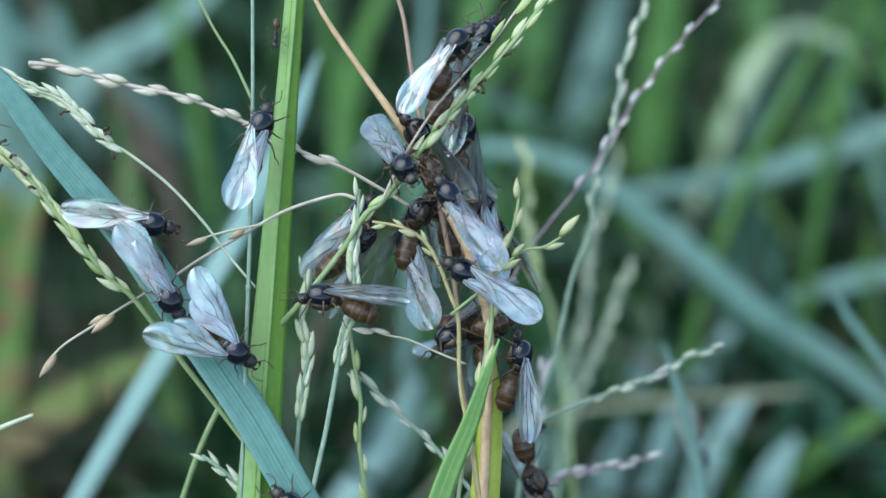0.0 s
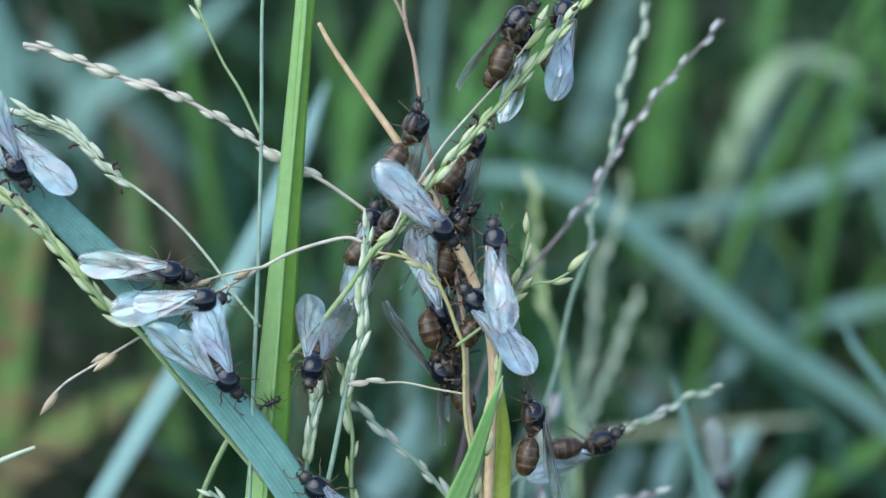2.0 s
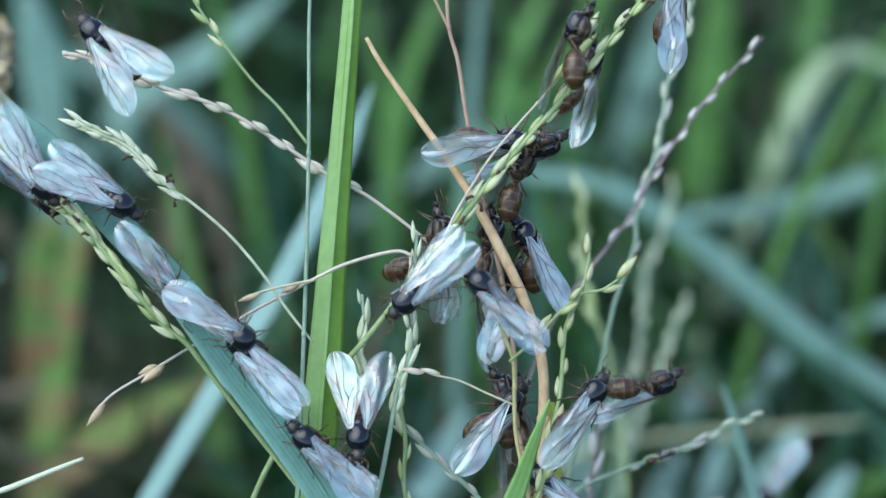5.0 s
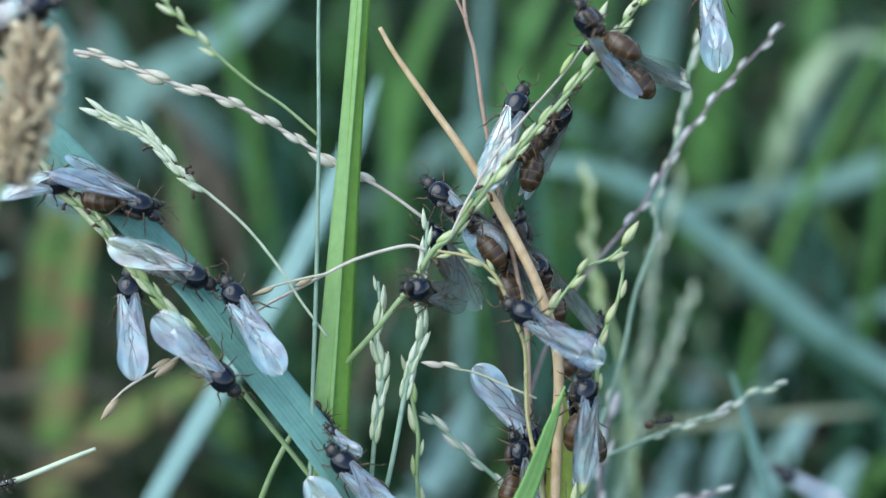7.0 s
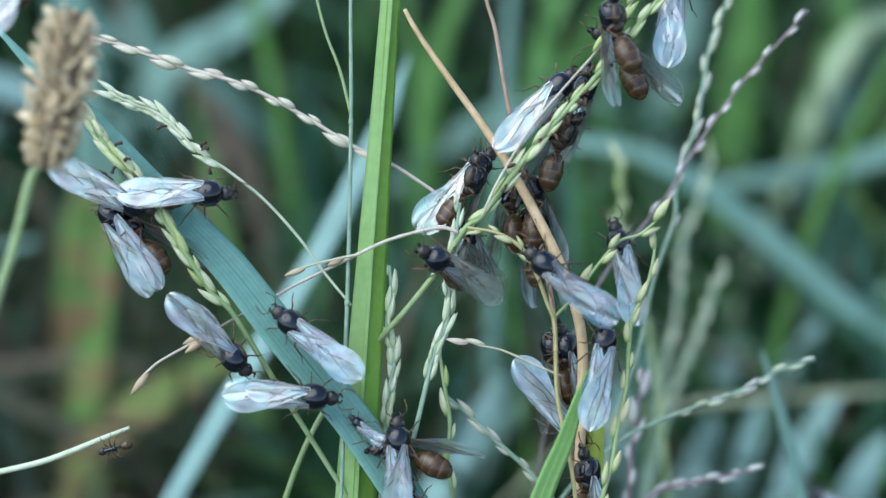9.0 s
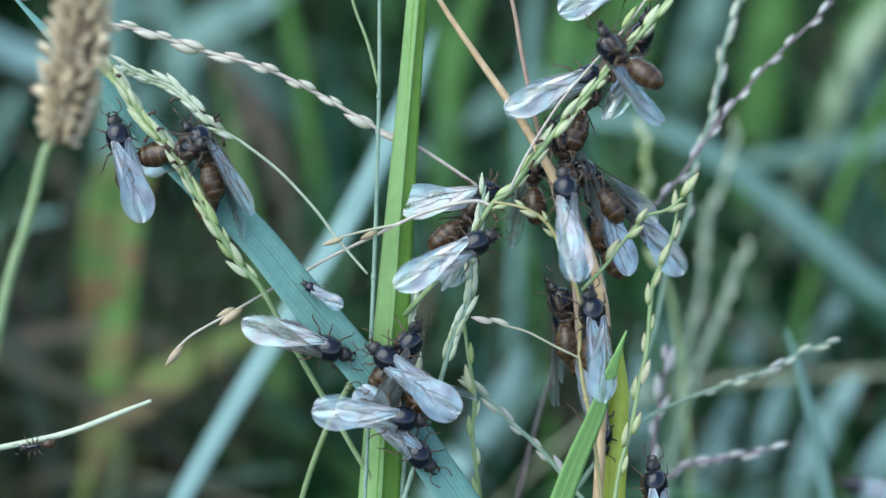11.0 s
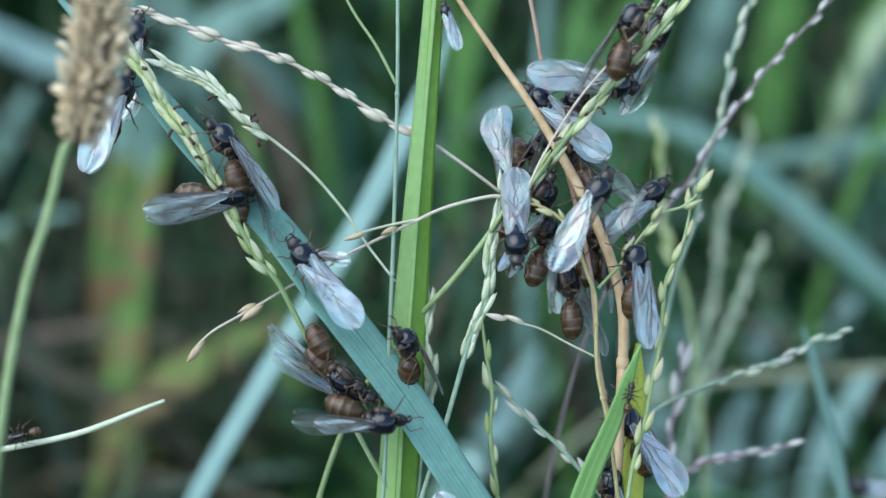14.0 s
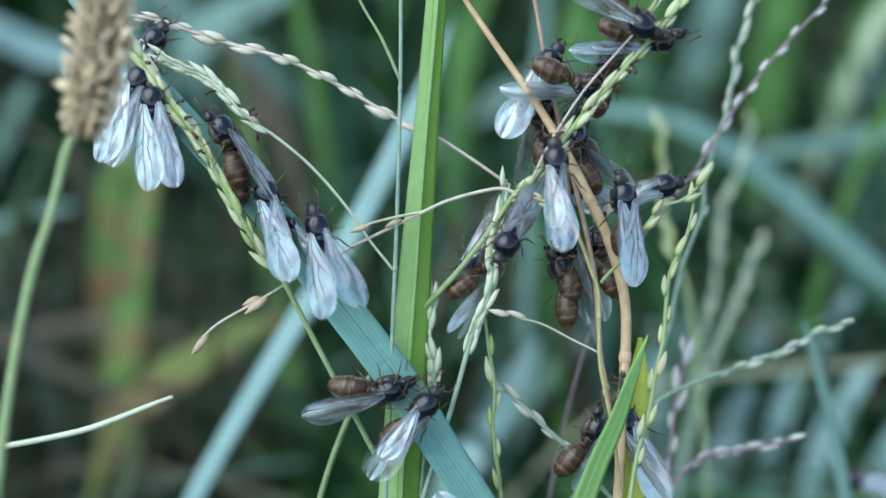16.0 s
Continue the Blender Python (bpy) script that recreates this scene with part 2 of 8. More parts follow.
def membrane():
    """Clear wing skin: mostly see-through, a little milky, sky sheen painted as pale blue, with a broad glint of the
    sky.
    """
    m, nt, bs, out = nodes_of("wing_membrane")
    n = noise_tex(nt, 420, 3)
    # Blue-white tint stands in for sky reflected by the clear skin.
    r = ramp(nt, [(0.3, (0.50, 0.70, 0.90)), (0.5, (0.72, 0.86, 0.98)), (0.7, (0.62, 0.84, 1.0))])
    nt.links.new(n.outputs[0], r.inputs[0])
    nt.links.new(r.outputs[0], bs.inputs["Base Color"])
    bs.inputs["Roughness"].default_value = 0.35
    bs.inputs["IOR"].default_value = 1.56
    bs.inputs["Thin Film Thickness"].default_value = 380.0
    bs.inputs["Thin Film IOR"].default_value = 1.38
    wob = noise_tex(nt, 260, 1)
    bumped(nt, bs, wob.outputs[0], 0.3, 0.0007)
    gl = nt.nodes.new("ShaderNodeBsdfGlossy")
    sheen = noise_tex(nt, 300, 2)
    # Iridescent sheen painted as a ramp of pale blue and lilac.
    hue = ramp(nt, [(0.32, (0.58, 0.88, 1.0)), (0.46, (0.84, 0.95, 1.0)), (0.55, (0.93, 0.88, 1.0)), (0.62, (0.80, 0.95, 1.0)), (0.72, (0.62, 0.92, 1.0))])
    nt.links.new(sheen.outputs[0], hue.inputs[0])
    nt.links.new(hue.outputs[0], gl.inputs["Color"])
    gl.inputs["Roughness"].default_value = 0.33
    nt.links.new(bs.inputs["Normal"].links[0].from_socket, gl.inputs["Normal"])
    tr = nt.nodes.new("ShaderNodeBsdfTransparent")
    tr.inputs[0].default_value = (0.90, 0.87, 0.81, 1)
    milky = nt.nodes.new("ShaderNodeMixShader")
    # Patchy whiteness, different on each wing, imitates brighter and duller reflections.
    thick = ramp(nt, [(0.34, (0.06, 0.06, 0.06)), (0.66, (0.26, 0.26, 0.26))])
    nt.links.new(n.outputs[0], thick.inputs[0])
    info = nt.nodes.new("ShaderNodeObjectInfo")
    vary = nt.nodes.new("ShaderNodeMath")
    vary.operation = "MULTIPLY_ADD"
    vary.inputs[1].default_value, vary.inputs[2].default_value = 1.5, 0.04
    nt.links.new(info.outputs["Random"], vary.inputs[0])
    share = nt.nodes.new("ShaderNodeMath")
    share.operation = "MULTIPLY"
    nt.links.new(thick.outputs[0], share.inputs[0])
    nt.links.new(vary.outputs[0], share.inputs[1])
    nt.links.new(share.outputs[0], milky.inputs[0])
    nt.links.new(tr.outputs[0], milky.inputs[1])
    nt.links.new(bs.outputs[0], milky.inputs[2])
    ms = nt.nodes.new("ShaderNodeMixShader")
    ms.inputs[0].default_value = 0.22
    nt.links.new(milky.outputs[0], ms.inputs[1])
    nt.links.new(gl.outputs[0], ms.inputs[2])
    nt.links.new(ms.outputs[0], out.inputs["Surface"])
    return m


WING = membrane()


def earth():
    m, nt, bs, out = nodes_of("earth_and_litter")
    n = noise_tex(nt, 14, 8)
    n2 = noise_tex(nt, 120, 6)
    r = ramp(nt, [(0.3, (0.006, 0.007, 0.005)), (0.5, (0.022, 0.019, 0.014)), (0.7, (0.075, 0.06, 0.042))])
    nt.links.new(n.outputs[0], r.inputs[0])
    c = mix(nt, r.outputs[0], (0.035, 0.06, 0.03), n2.outputs[0])
    nt.links.new(c, bs.inputs["Base Color"])
    bs.inputs["Roughness"].default_value = 0.9
    bumped(nt, bs, n2.outputs[0], 0.8, 0.01)
    return m


def meadow_material():
    m, nt, bs, out = nodes_of("meadow_grass")
    geo = nt.nodes.new("ShaderNodeNewGeometry")
    # The near-black stops and dark blotches paint deep shade between the blades.
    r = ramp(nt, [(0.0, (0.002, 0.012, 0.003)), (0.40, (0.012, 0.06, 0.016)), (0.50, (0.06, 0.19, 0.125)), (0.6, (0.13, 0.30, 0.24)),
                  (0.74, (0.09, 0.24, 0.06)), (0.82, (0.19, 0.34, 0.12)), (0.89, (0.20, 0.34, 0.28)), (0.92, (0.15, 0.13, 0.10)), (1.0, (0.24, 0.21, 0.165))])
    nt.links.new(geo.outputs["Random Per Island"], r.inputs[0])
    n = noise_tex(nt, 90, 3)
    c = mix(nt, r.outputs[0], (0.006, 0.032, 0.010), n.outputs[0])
    patch = noise_tex(nt, 7, 4)
    dry = ramp(nt, [(0.5, (0, 0, 0)), (0.66, (0.6, 0.6, 0.6))])
    nt.links.new(patch.outputs[0], dry.inputs[0])
    c = mix(nt, c, (0.10, 0.10, 0.07), dry.outputs[0])
    nt.links.new(c, bs.inputs["Base Color"])
    bs.inputs["Roughness"].default_value = 0.5
    bs.inputs["Specular IOR Level"].default_value = 0.1
    see_through(nt, bs, out, 0.3, c)
    return m


def litter_material():
    m, nt, bs, out = nodes_of("dead_leaf_litter")
    geo = nt.nodes.new("ShaderNodeNewGeometry")
    r = ramp(nt, [(0.0, (0.006, 0.005, 0.004)), (0.4, (0.025, 0.019, 0.014)), (0.56, (0.07, 0.058, 0.046)), (0.64, (0.19, 0.17, 0.15)),
                  (0.72, (0.08, 0.15, 0.05)), (0.9, (0.16, 0.25, 0.10)), (1.0, (0.26, 0.18, 0.08))])
    nt.links.new(geo.outputs["Random Per Island"], r.inputs[0])
    n = noise_tex(nt, 150, 4)
    c = mix(nt, r.outputs[0], (0.02, 0.017, 0.012), n.outputs[0])
    nt.links.new(c, bs.inputs["Base Color"])
    bs.inputs["Roughness"].default_value = 0.7
    bs.inputs["Specular IOR Level"].default_value = 0.2
    see_through(nt, bs, out, 0.2, c)
    return m


LITTER = litter_material()

# ---- building blocks ----


def at(x, y, d):
    return MIDDLE + RIGHT * (x * 0.001) + RISE * (y * 0.001) + AWAY * (d * 0.001)


def mesh_from(bm, name, material):
    me = bpy.data.meshes.new(name)
    bm.normal_update()
    bm.to_mesh(me)
    bm.free()
    me.materials.append(material)
    for p in me.polygons:
        p.use_smooth = True
    return me


def part(name, bm, material, parent, label=""):
    ob = new(name, mesh_from(bm, name, material))
    ob.parent = parent
    return tagged(ob, label)


def piece(name, me, parent, m, label=""):
    ob = new(name, me)
    ob.parent = parent
    ob.matrix_basis = m
    return tagged(ob, label)


def thing(name, place, label, category, group=""):
    e = new(name)
    e.location = place
    e.empty_display_size = 0.005
    return tagged(e, label, category, group)


def smooth_line(pts, steps):
    """A curve through the points, at even steps of its parameter."""
    pts = [Vector(p) for p in pts]
    ends = [pts[0] * 2 - pts[1]] + pts + [pts[-1] * 2 - pts[-2]]
    out = []
    for i in range(1, len(ends) - 2):
        a, b, c, d = ends[i - 1:i + 3]
        for k in range(steps):
            t = k / steps
            out.append(0.5 * (2 * b + (c - a) * t + (2 * a - 5 * b + 4 * c - d) * t * t + (3 * b - a - 3 * c + d) * t ** 3))
    return out + [pts[-1]]


def rooted(pts, lean=(0, 0, 0)):
    """The same line, led on from its last point down into the ground in growing steps."""
    p, q = Vector(pts[-1]), Vector(pts[-2])
    way = (p - q).normalized()
    out, step = list(pts), (p - q).length
    down = Vector((lean[0], lean[1], -1.0)).normalized()
    while p.z > 0 and len(out) - len(pts) < 14:
        way = (way * 0.72 + down * 0.28).normalized()
        if way.z > -0.3:
            way = (way + Vector((0, 0, -0.3))).normalized()
        p = p + way * step
        out.append(p.copy())
        step *= 1.3
    out[-1].z = -0.004
    return out


def tube(bm, line, radius, sides=7, flat=1.0):
    """radius: a number or a function of the share of the length."""
    rings = []
    n = len(line)
    side = None
    for i, p in enumerate(line):
        way = (line[min(i + 1, n - 1)] - line[max(i - 1, 0)]).normalized()
        if side is None:
            side = way.orthogonal().normalized()
        side = (side - way * side.dot(way)).normalized()
        up = way.cross(side)
        r = radius(i / (n - 1)) if callable(radius) else radius
        rings.append([bm.verts.new(p + side * (r * math.cos(a)) + up * (r * flat * math.sin(a)))
                      for a in (2 * math.pi * k / sides for k in range(sides))])
    for a, b in zip(rings, rings[1:]):
        for k in range(sides):
            bm.faces.new((a[k], a[(k + 1) % sides], b[(k + 1) % sides], b[k]))
    bm.faces.new(rings[0][::-1])
    bm.faces.new(rings[-1])


def ribbon(bm, line, width, face, fold=0.15, thick=0.00025, cols=6):
    """A grass blade: width is a function of the share of the length, face the way its upper side looks."""
    uvl = bm.loops.layers.uv.new("UVMap")
    n = len(line)
    top, low = [], []
    for i, p in enumerate(line):
        way = (line[min(i + 1, n - 1)] - line[max(i - 1, 0)]).normalized()
        f = Vector(face(i / (n - 1)) if callable(face) else face)
        side = way.cross(f).normalized()
        nrm = side.cross(way).normalized()
        w = width(i / (n - 1)) / 2
        row_t, row_l = [], []
        for k in range(cols + 1):
            s = 2 * k / cols - 1
            q = p + side * (w * s) + nrm * (fold * w * abs(s) ** 1.5)
            edge = thick * (0.25 + 0.75 * (1 - abs(s)))
            row_t.append(bm.verts.new(q + nrm * edge))
            row_l.append(bm.verts.new(q - nrm * edge))
        top.append(row_t)
        low.append(row_l)

    def quad(vs, us, va, vb):
        fc = bm.faces.new(vs)
        for lp, (u, v) in zip(fc.loops, ((us[0], va), (us[1], va), (us[1], vb), (us[0], vb))):
            lp[uvl].uv = (u, v)
    for i in range(n - 1):
        va, vb = i / (n - 1), (i + 1) / (n - 1)
        for k in range(cols):
            us = (k / cols, (k + 1) / cols)
            quad((top[i][k], top[i][k + 1], top[i + 1][k + 1], top[i + 1][k]), us, va, vb)
            quad((low[i][k + 1], low[i][k], low[i + 1][k], low[i + 1][k + 1]), us[::-1], va, vb)
        for k, (a, b) in ((0, (low, top)), (cols, (top, low))):
            quad((a[i][k], b[i][k], b[i + 1][k], a[i + 1][k]), (k / cols, k / cols), va, vb)


def husk_mesh(name, material, length, width, sides=8, rings=7, keel=0.14, open_tip=0.0):
    """One spikelet along +Y: pointed, plump below the middle, ribbed by the edges of its bracts."""
    bm = bmesh.new()
    rows = []
    for i in range(rings + 1):
        s = i / rings
        r = width / 2 * (math.sin(math.pi * min(1, s * 0.93 + 0.05)) ** 0.8) * (1.12 - 0.45 * s)
        row = []
        for k in range(sides):
            a = 2 * math.pi * k / sides
            rr = r * (1 + keel * (1 if k % 2 else -1))
            row.append(bm.verts.new((rr * math.cos(a), s * length, rr * 0.85 * math.sin(a) + open_tip * s * s * length)))
        rows.append(row)
    for a, b in zip(rows, rows[1:]):
        for k in range(sides):
            bm.faces.new((a[k], a[(k + 1) % sides], b[(k + 1) % sides], b[k]))
    bm.faces.new(rows[0][::-1])
    bm.faces.new(rows[-1])
    return mesh_from(bm, name, material)


def along(line, s):
    """Place and direction at the share s of a line's length."""
    lens = [0.0]
    for a, b in zip(line, line[1:]):
        lens.append(lens[-1] + (b - a).length)
    want = s * lens[-1]
    for i in range(len(line) - 1):
        if lens[i + 1] >= want:
            f = (want - lens[i]) / max(1e-9, lens[i + 1] - lens[i])
            return line[i].lerp(line[i + 1], f), (line[i + 1] - line[i]).normalized()
    return line[-1].copy(), (line[-1] - line[-2]).normalized()


def aim(place, way, back, scale=1.0):
    """A pose whose Y runs along way and whose Z turns to back."""
    y = Vector(way).normalized()
    x = y.cross(Vector(back)).normalized()
    z = x.cross(y)
    m = Matrix((x, y, z)).transposed().to_4x4()
    return Matrix.Translation(place) @ m @ Matrix.Scale(scale, 4)


def length_of(line):
    return sum((b - a).length for a, b in zip(line, line[1:]))


def spike(name, label, pts, stalk_mat, radii, husk, spans, spacing, lean=16.0, root=True, root_lean=(0, 0, 0),
          category="grass", group="flowering grasses", size=1.0, seed=1, florets=0, sway_place=None, joints=(), pairs=False):
    """A flowering grass stalk from its tip to its foot: a tapered stalk with husks along the given shares of what shows."""
    rnd = random.Random(seed)
    pts = [at(*p) for p in pts]
    origin = pts[len(pts) // 2].copy() if sway_place is None else at(*sway_place)
    e = thing(name, origin, label, category, group)
    shown = smooth_line([p - origin for p in pts], 6)
    line = shown
    if root:
        line = smooth_line([p - origin for p in rooted(pts, root_lean)], 6)
    bm = bmesh.new()
    share = length_of(shown) / length_of(line)
    tube(bm, line, lambda s: (radii[0] + (radii[1] - radii[0]) * min(1, s / share)) * 0.001, 7)
    stalk = part("stalk", bm, stalk_mat, e)
    total = length_of(shown)
    count = 0
    for s0, s1 in spans:
        n = max(1, int((s1 - s0) * total / (spacing * 0.001)))
        for i in range(n):
            s = s0 + (s1 - s0) * (i + 0.5 + rnd.uniform(-0.25, 0.25)) / n
            if pairs and i % 2:
                s -= 0.55 * (s1 - s0) / n
            p, way = along(shown, s)
            way = -way
            sidew = way.cross(-AWAY).normalized()
            turn = (1 if count % 2 else -1)
            out = (sidew * turn + (-AWAY) * rnd.uniform(-0.5, 0.9)).normalized()
            d = (way + out * math.tan(radians(lean * rnd.uniform(0.4, 1.4)))).normalized()
            back = (-AWAY + sidew * rnd.uniform(-0.6, 0.6)).normalized()
            r = (radii[0] + (radii[1] - radii[0]) * s) * 0.001
            m = aim(p + out * (r * 0.85 + 0.00016) - d * 0.0003, d, back, size * rnd.uniform(0.65, 1.2))
            piece("spikelet", husk, e, m @ Matrix.Diagonal((rnd.uniform(0.72, 0.98), 1, rnd.uniform(0.8, 1.0), 1)))
            count += 1
    for s in joints:
        p, way = along(shown, s)
        r = (radii[0] + (radii[1] - radii[0]) * s) * 0.001
        bm = bmesh.new()
        tube(bm, [p - way * r * 1.6, p - way * r * 0.7, p + way * r * 0.7, p + way * r * 1.6], lambda q: r * (1.02 + 0.45 * math.sin(math.pi * q)), 8)
        part("joint", bm, stalk_mat, e, "swollen joint of the stalk")
    for i in range(florets):
        s = rnd.uniform(spans[0][0], spans[0][1])
        p, way = along(shown, s)
        o = Vector((rnd.uniform(-1, 1), rnd.uniform(-1, 0), rnd.uniform(-1, 1))).normalized()
        bm = bmesh.new()
        tube(bm, [p + o * 0.0005, p + o * 0.0011 - way * 0.0003, p + o * 0.0017 - way * 0.0001], lambda s: 0.00012 + 0.00012 * s, 5)
        part("anther", bm, SEED_DARK, e, "dark withered anther")
    return e


HUSK = {}
for key, mat, ln, wd in (("pale", HUSK_PALE, 2.9, 0.92), ("white", HUSK_WHITE, 2.9, 0.95), ("pink", HUSK_PINK, 2.9, 1.1),
                         ("green", HUSK_GREEN, 2.8, 1.15), ("tan", HUSK_TAN, 3.0, 1.2), ("purple", HUSK_PURPLE, 2.8, 1.1), ("bloom", HUSK_BLOOM, 2.9, 1.05)):
    HUSK[key] = husk_mesh("spikelet", mat, ln * 0.001, wd * 0.001)

# ---- the ground ----
bm = bmesh.new()
n = 60
side = [-400 + 0.0] + [math.copysign(abs(v) ** 3 * 60, v) for v in np.linspace(-1, 1, n)] + [400.0]
grid = [[bm.verts.new((x, y, 0.012 * noise.noise((x * 6, y * 6, 0)) if abs(x) < 4 and abs(y) < 4 else 0.0)) for x in side] for y in side]
for a, b in zip(grid, grid[1:]):
    for k in range(len(side) - 1):
        bm.faces.new((a[k], a[k + 1], b[k + 1], b[k]))
ground = new("ground", mesh_from(bm, "ground", earth()))
tagged(ground, "dark earth with dead grass litter", "ground", kind="structure")

# ---- the broad blue-green blade and the tall green stem ----
def blade(name, label, pts, widths, material, face, fold=0.12, thick=0.22, root=True, place=None, category="grass",
          group="grass blades", cols=6, lean=(0, 0, 0), rib=True):
    """A grass blade from its tip to its foot; widths in mm at each point."""
    pts = [at(*p) for p in pts]
    origin = pts[len(pts) // 2].copy() if place is None else at(*place)
    e = thing(name, origin, label, category, group)
    k = len(pts)
    if root:
        pts = rooted(pts, lean)
    ws = list(widths) + [widths[-1] * (1 - 0.12 * i) for i in range(1, len(pts) - k + 1)]
    line = smooth_line([p - origin for p in pts], 5)
    bm = bmesh.new()

    def width(s):
        f = s * (len(ws) - 1)
        i = min(int(f), len(ws) - 2)
        return (ws[i] + (ws[i + 1] - ws[i]) * (f - i)) * 0.001
    ribbon(bm, line, width, face, fold, thick * 0.001, cols)
    part("leaf_blade", bm, material, e)
    if rib:
        n = len(line)
        face_v = Vector(face).normalized()
        bm = bmesh.new()
        tube(bm, [q + face_v * (thick * 0.0006) for q in line], lambda t: 0.00004 + 0.05 * width(t), 5, 0.7)
        part("midrib", bm, material, e, "paler raised midrib")
    return e


TO_LENS = -AWAY
broad_blade = blade("grass_plant", "broad blue-green grass blade with ants walking on it",
                    [(-64.1, 28.3, 0.0), (-59.7, 23.7, 0.0), (-55.7, 19.7, 0.0), (-51.6, 16.3, 0.0), (-45.9, 10.2, 0.0), (-42.3, 6.7, 0.0), (-35.7, 0.3, 0.0), (-30.3, -6.2, 0.0), (-24.8, -12.6, 0.0), (-19.9, -18.6, 0.0), (-15.4, -25.0, 0.0), (-11.4, -30.5, 0.0), (-7.0, -37.2, 0.0)],
                    [0.2, 1.0, 2.0, 2.9, 3.6, 3.9, 4.3, 4.5, 4.6, 4.6, 4.4, 4.3, 4.2], BLUE_LEAF,
                    TO_LENS + RISE * 0.5 + RIGHT * 0.2, 0.18)

tall_stem = thing("tall_grass", at(-19.9, -2.0, 3.2), "tall bright green grass stem with a folded keel", "grass")
origin = tall_stem.location.copy()
# Light from the left is put into the colours of the two flanks.
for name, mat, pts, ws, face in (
        ("light_flank", STEM_LIT, [(-16.8, 47.8, 3.2), (-17.9, 34.9, 3.2), (-18.5, 26.6, 3.2), (-20.1, 7.1, 3.2), (-21.1, -5.9, 3.2), (-22.1, -19.0, 3.2), (-22.8, -31.0, 3.2)],
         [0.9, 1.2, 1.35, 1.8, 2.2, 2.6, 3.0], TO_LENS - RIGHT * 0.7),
        ("dark_flank", STEM_SHADED, [(-16.3, 47.9, 3.5), (-17.2, 35.0, 3.5), (-17.8, 26.6, 3.5), (-18.9, 7.1, 3.5), (-19.6, -5.9, 3.5), (-20.4, -19.0, 3.5), (-20.9, -31.0, 3.5)],
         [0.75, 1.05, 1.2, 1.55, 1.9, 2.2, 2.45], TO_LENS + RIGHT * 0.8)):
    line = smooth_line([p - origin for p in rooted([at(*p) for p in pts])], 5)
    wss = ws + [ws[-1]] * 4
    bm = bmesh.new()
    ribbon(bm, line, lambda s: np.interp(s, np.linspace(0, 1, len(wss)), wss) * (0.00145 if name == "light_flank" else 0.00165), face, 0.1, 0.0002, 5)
    part(name, bm, mat, tall_stem, "flank coloured paler, as if lit" if name == "light_flank" else "flank coloured darker, as if in shade")

# ---- flowering stalks ----
thin_stalk = spike("grass_stalk", "thin upright blue-green grass stalk", [(-21.5, 36.5, 0.5), (-21.8, 30.1, 0.5), (-21.8, 17.0, 0.5), (-22.1, 1.9, 0.5), (-22.6, -12.3, 0.5), (-22.9, -22.6, 0.5), (-23.3, -31.7, 0.5)],
                   STALK_BLUE, (0.19, 0.25), HUSK["white"], [], 3, seed=2, joints=(0.3, 0.6))
thin_branch = spike("grass_sprig", "thin green side branch with small spikelets at its end",
                    [(-31.1, 41.0, 0.5), (-29.1, 33.9, 0.5), (-26.2, 26.3, 0.5), (-23.8, 21.8, 0.5), (-21.8, 16.9, 0.5)], STALK_GREEN, (0.14, 0.2), HUSK["pale"], [(0, 0.45)], 1.5,
                    root=False, seed=3, sway_place=(-21.8, 16.9, 0.5))
spike_a = spike("grass_spike", "slender arching grass spike with paired pinkish spikelets",
                [(-54.4, 26.1, 6.0), (-51.2, 25.6, 6.0), (-47.8, 24.4, 6.0), (-42.4, 22.5, 6.0), (-35.8, 20.5, 6.0), (-29.1, 17.0, 6.0), (-23.1, 13.3, 6.0), (-18.5, 11.1, 6.0), (-14.5, 8.5, 6.0), (-9.9, 5.2, 6.0)], STALK_ROSE, (0.3, 0.2),
                HUSK["pink"], [(0.02, 0.82)], 2.2, 2, root=False, seed=4, size=1.02, pairs=True)
spike_b = spike("grass_spike", "short white-green grass spike on a pale wiry stalk",
                [(-50.4, 19.7, 1.0), (-47.4, 18.3, 1.0), (-44.7, 17.2, 1.0), (-41.5, 14.4, 1.0), (-39.6, 12.5, 1.0), (-36.6, 10.6, 1.0), (-32.4, 7.2, 1.0), (-28.5, 2.9, 1.0), (-25.9, -0.7, 1.0), (-22.6, -4.7, 1.0)], STALK_WHITE, (0.24, 0.15),
                HUSK["white"], [(0.0, 0.40), (0.0, 0.42)], 1.3, 7, root=False, seed=5, florets=6, size=0.92)
spike_c = spike("grass_spike", "dense pale green grass spike leaning beside the broad blade",
                [(-53.4, 23.2, -2.5), (-52.1, 20.9, -2.5), (-49.7, 17.4, -2.5), (-47.3, 13.6, -2.5), (-44.4, 10.1, -2.5), (-41.8, 5.4, -2.5), (-39.3, 0.9, -2.5), (-37.3, -2.9, -1.5), (-35.3, -5.2, -1.0), (-33.5, -8.8, 0.0), (-31.1, -13.7, 1.0), (-27.9, -19.9, 2.0), (-24.2, -27.0, 3.0), (-20.8, -32.9, 4.0)],
                STALK_GREEN, (0.2, 0.32), HUSK["pale"], [(0.0, 0.30), (0.02, 0.29), (0.01, 0.30), (0.28, 0.52)], 1.3, 6, seed=6, size=1.12, florets=9,
                sway_place=(-34.4, -6.1, -1.0))
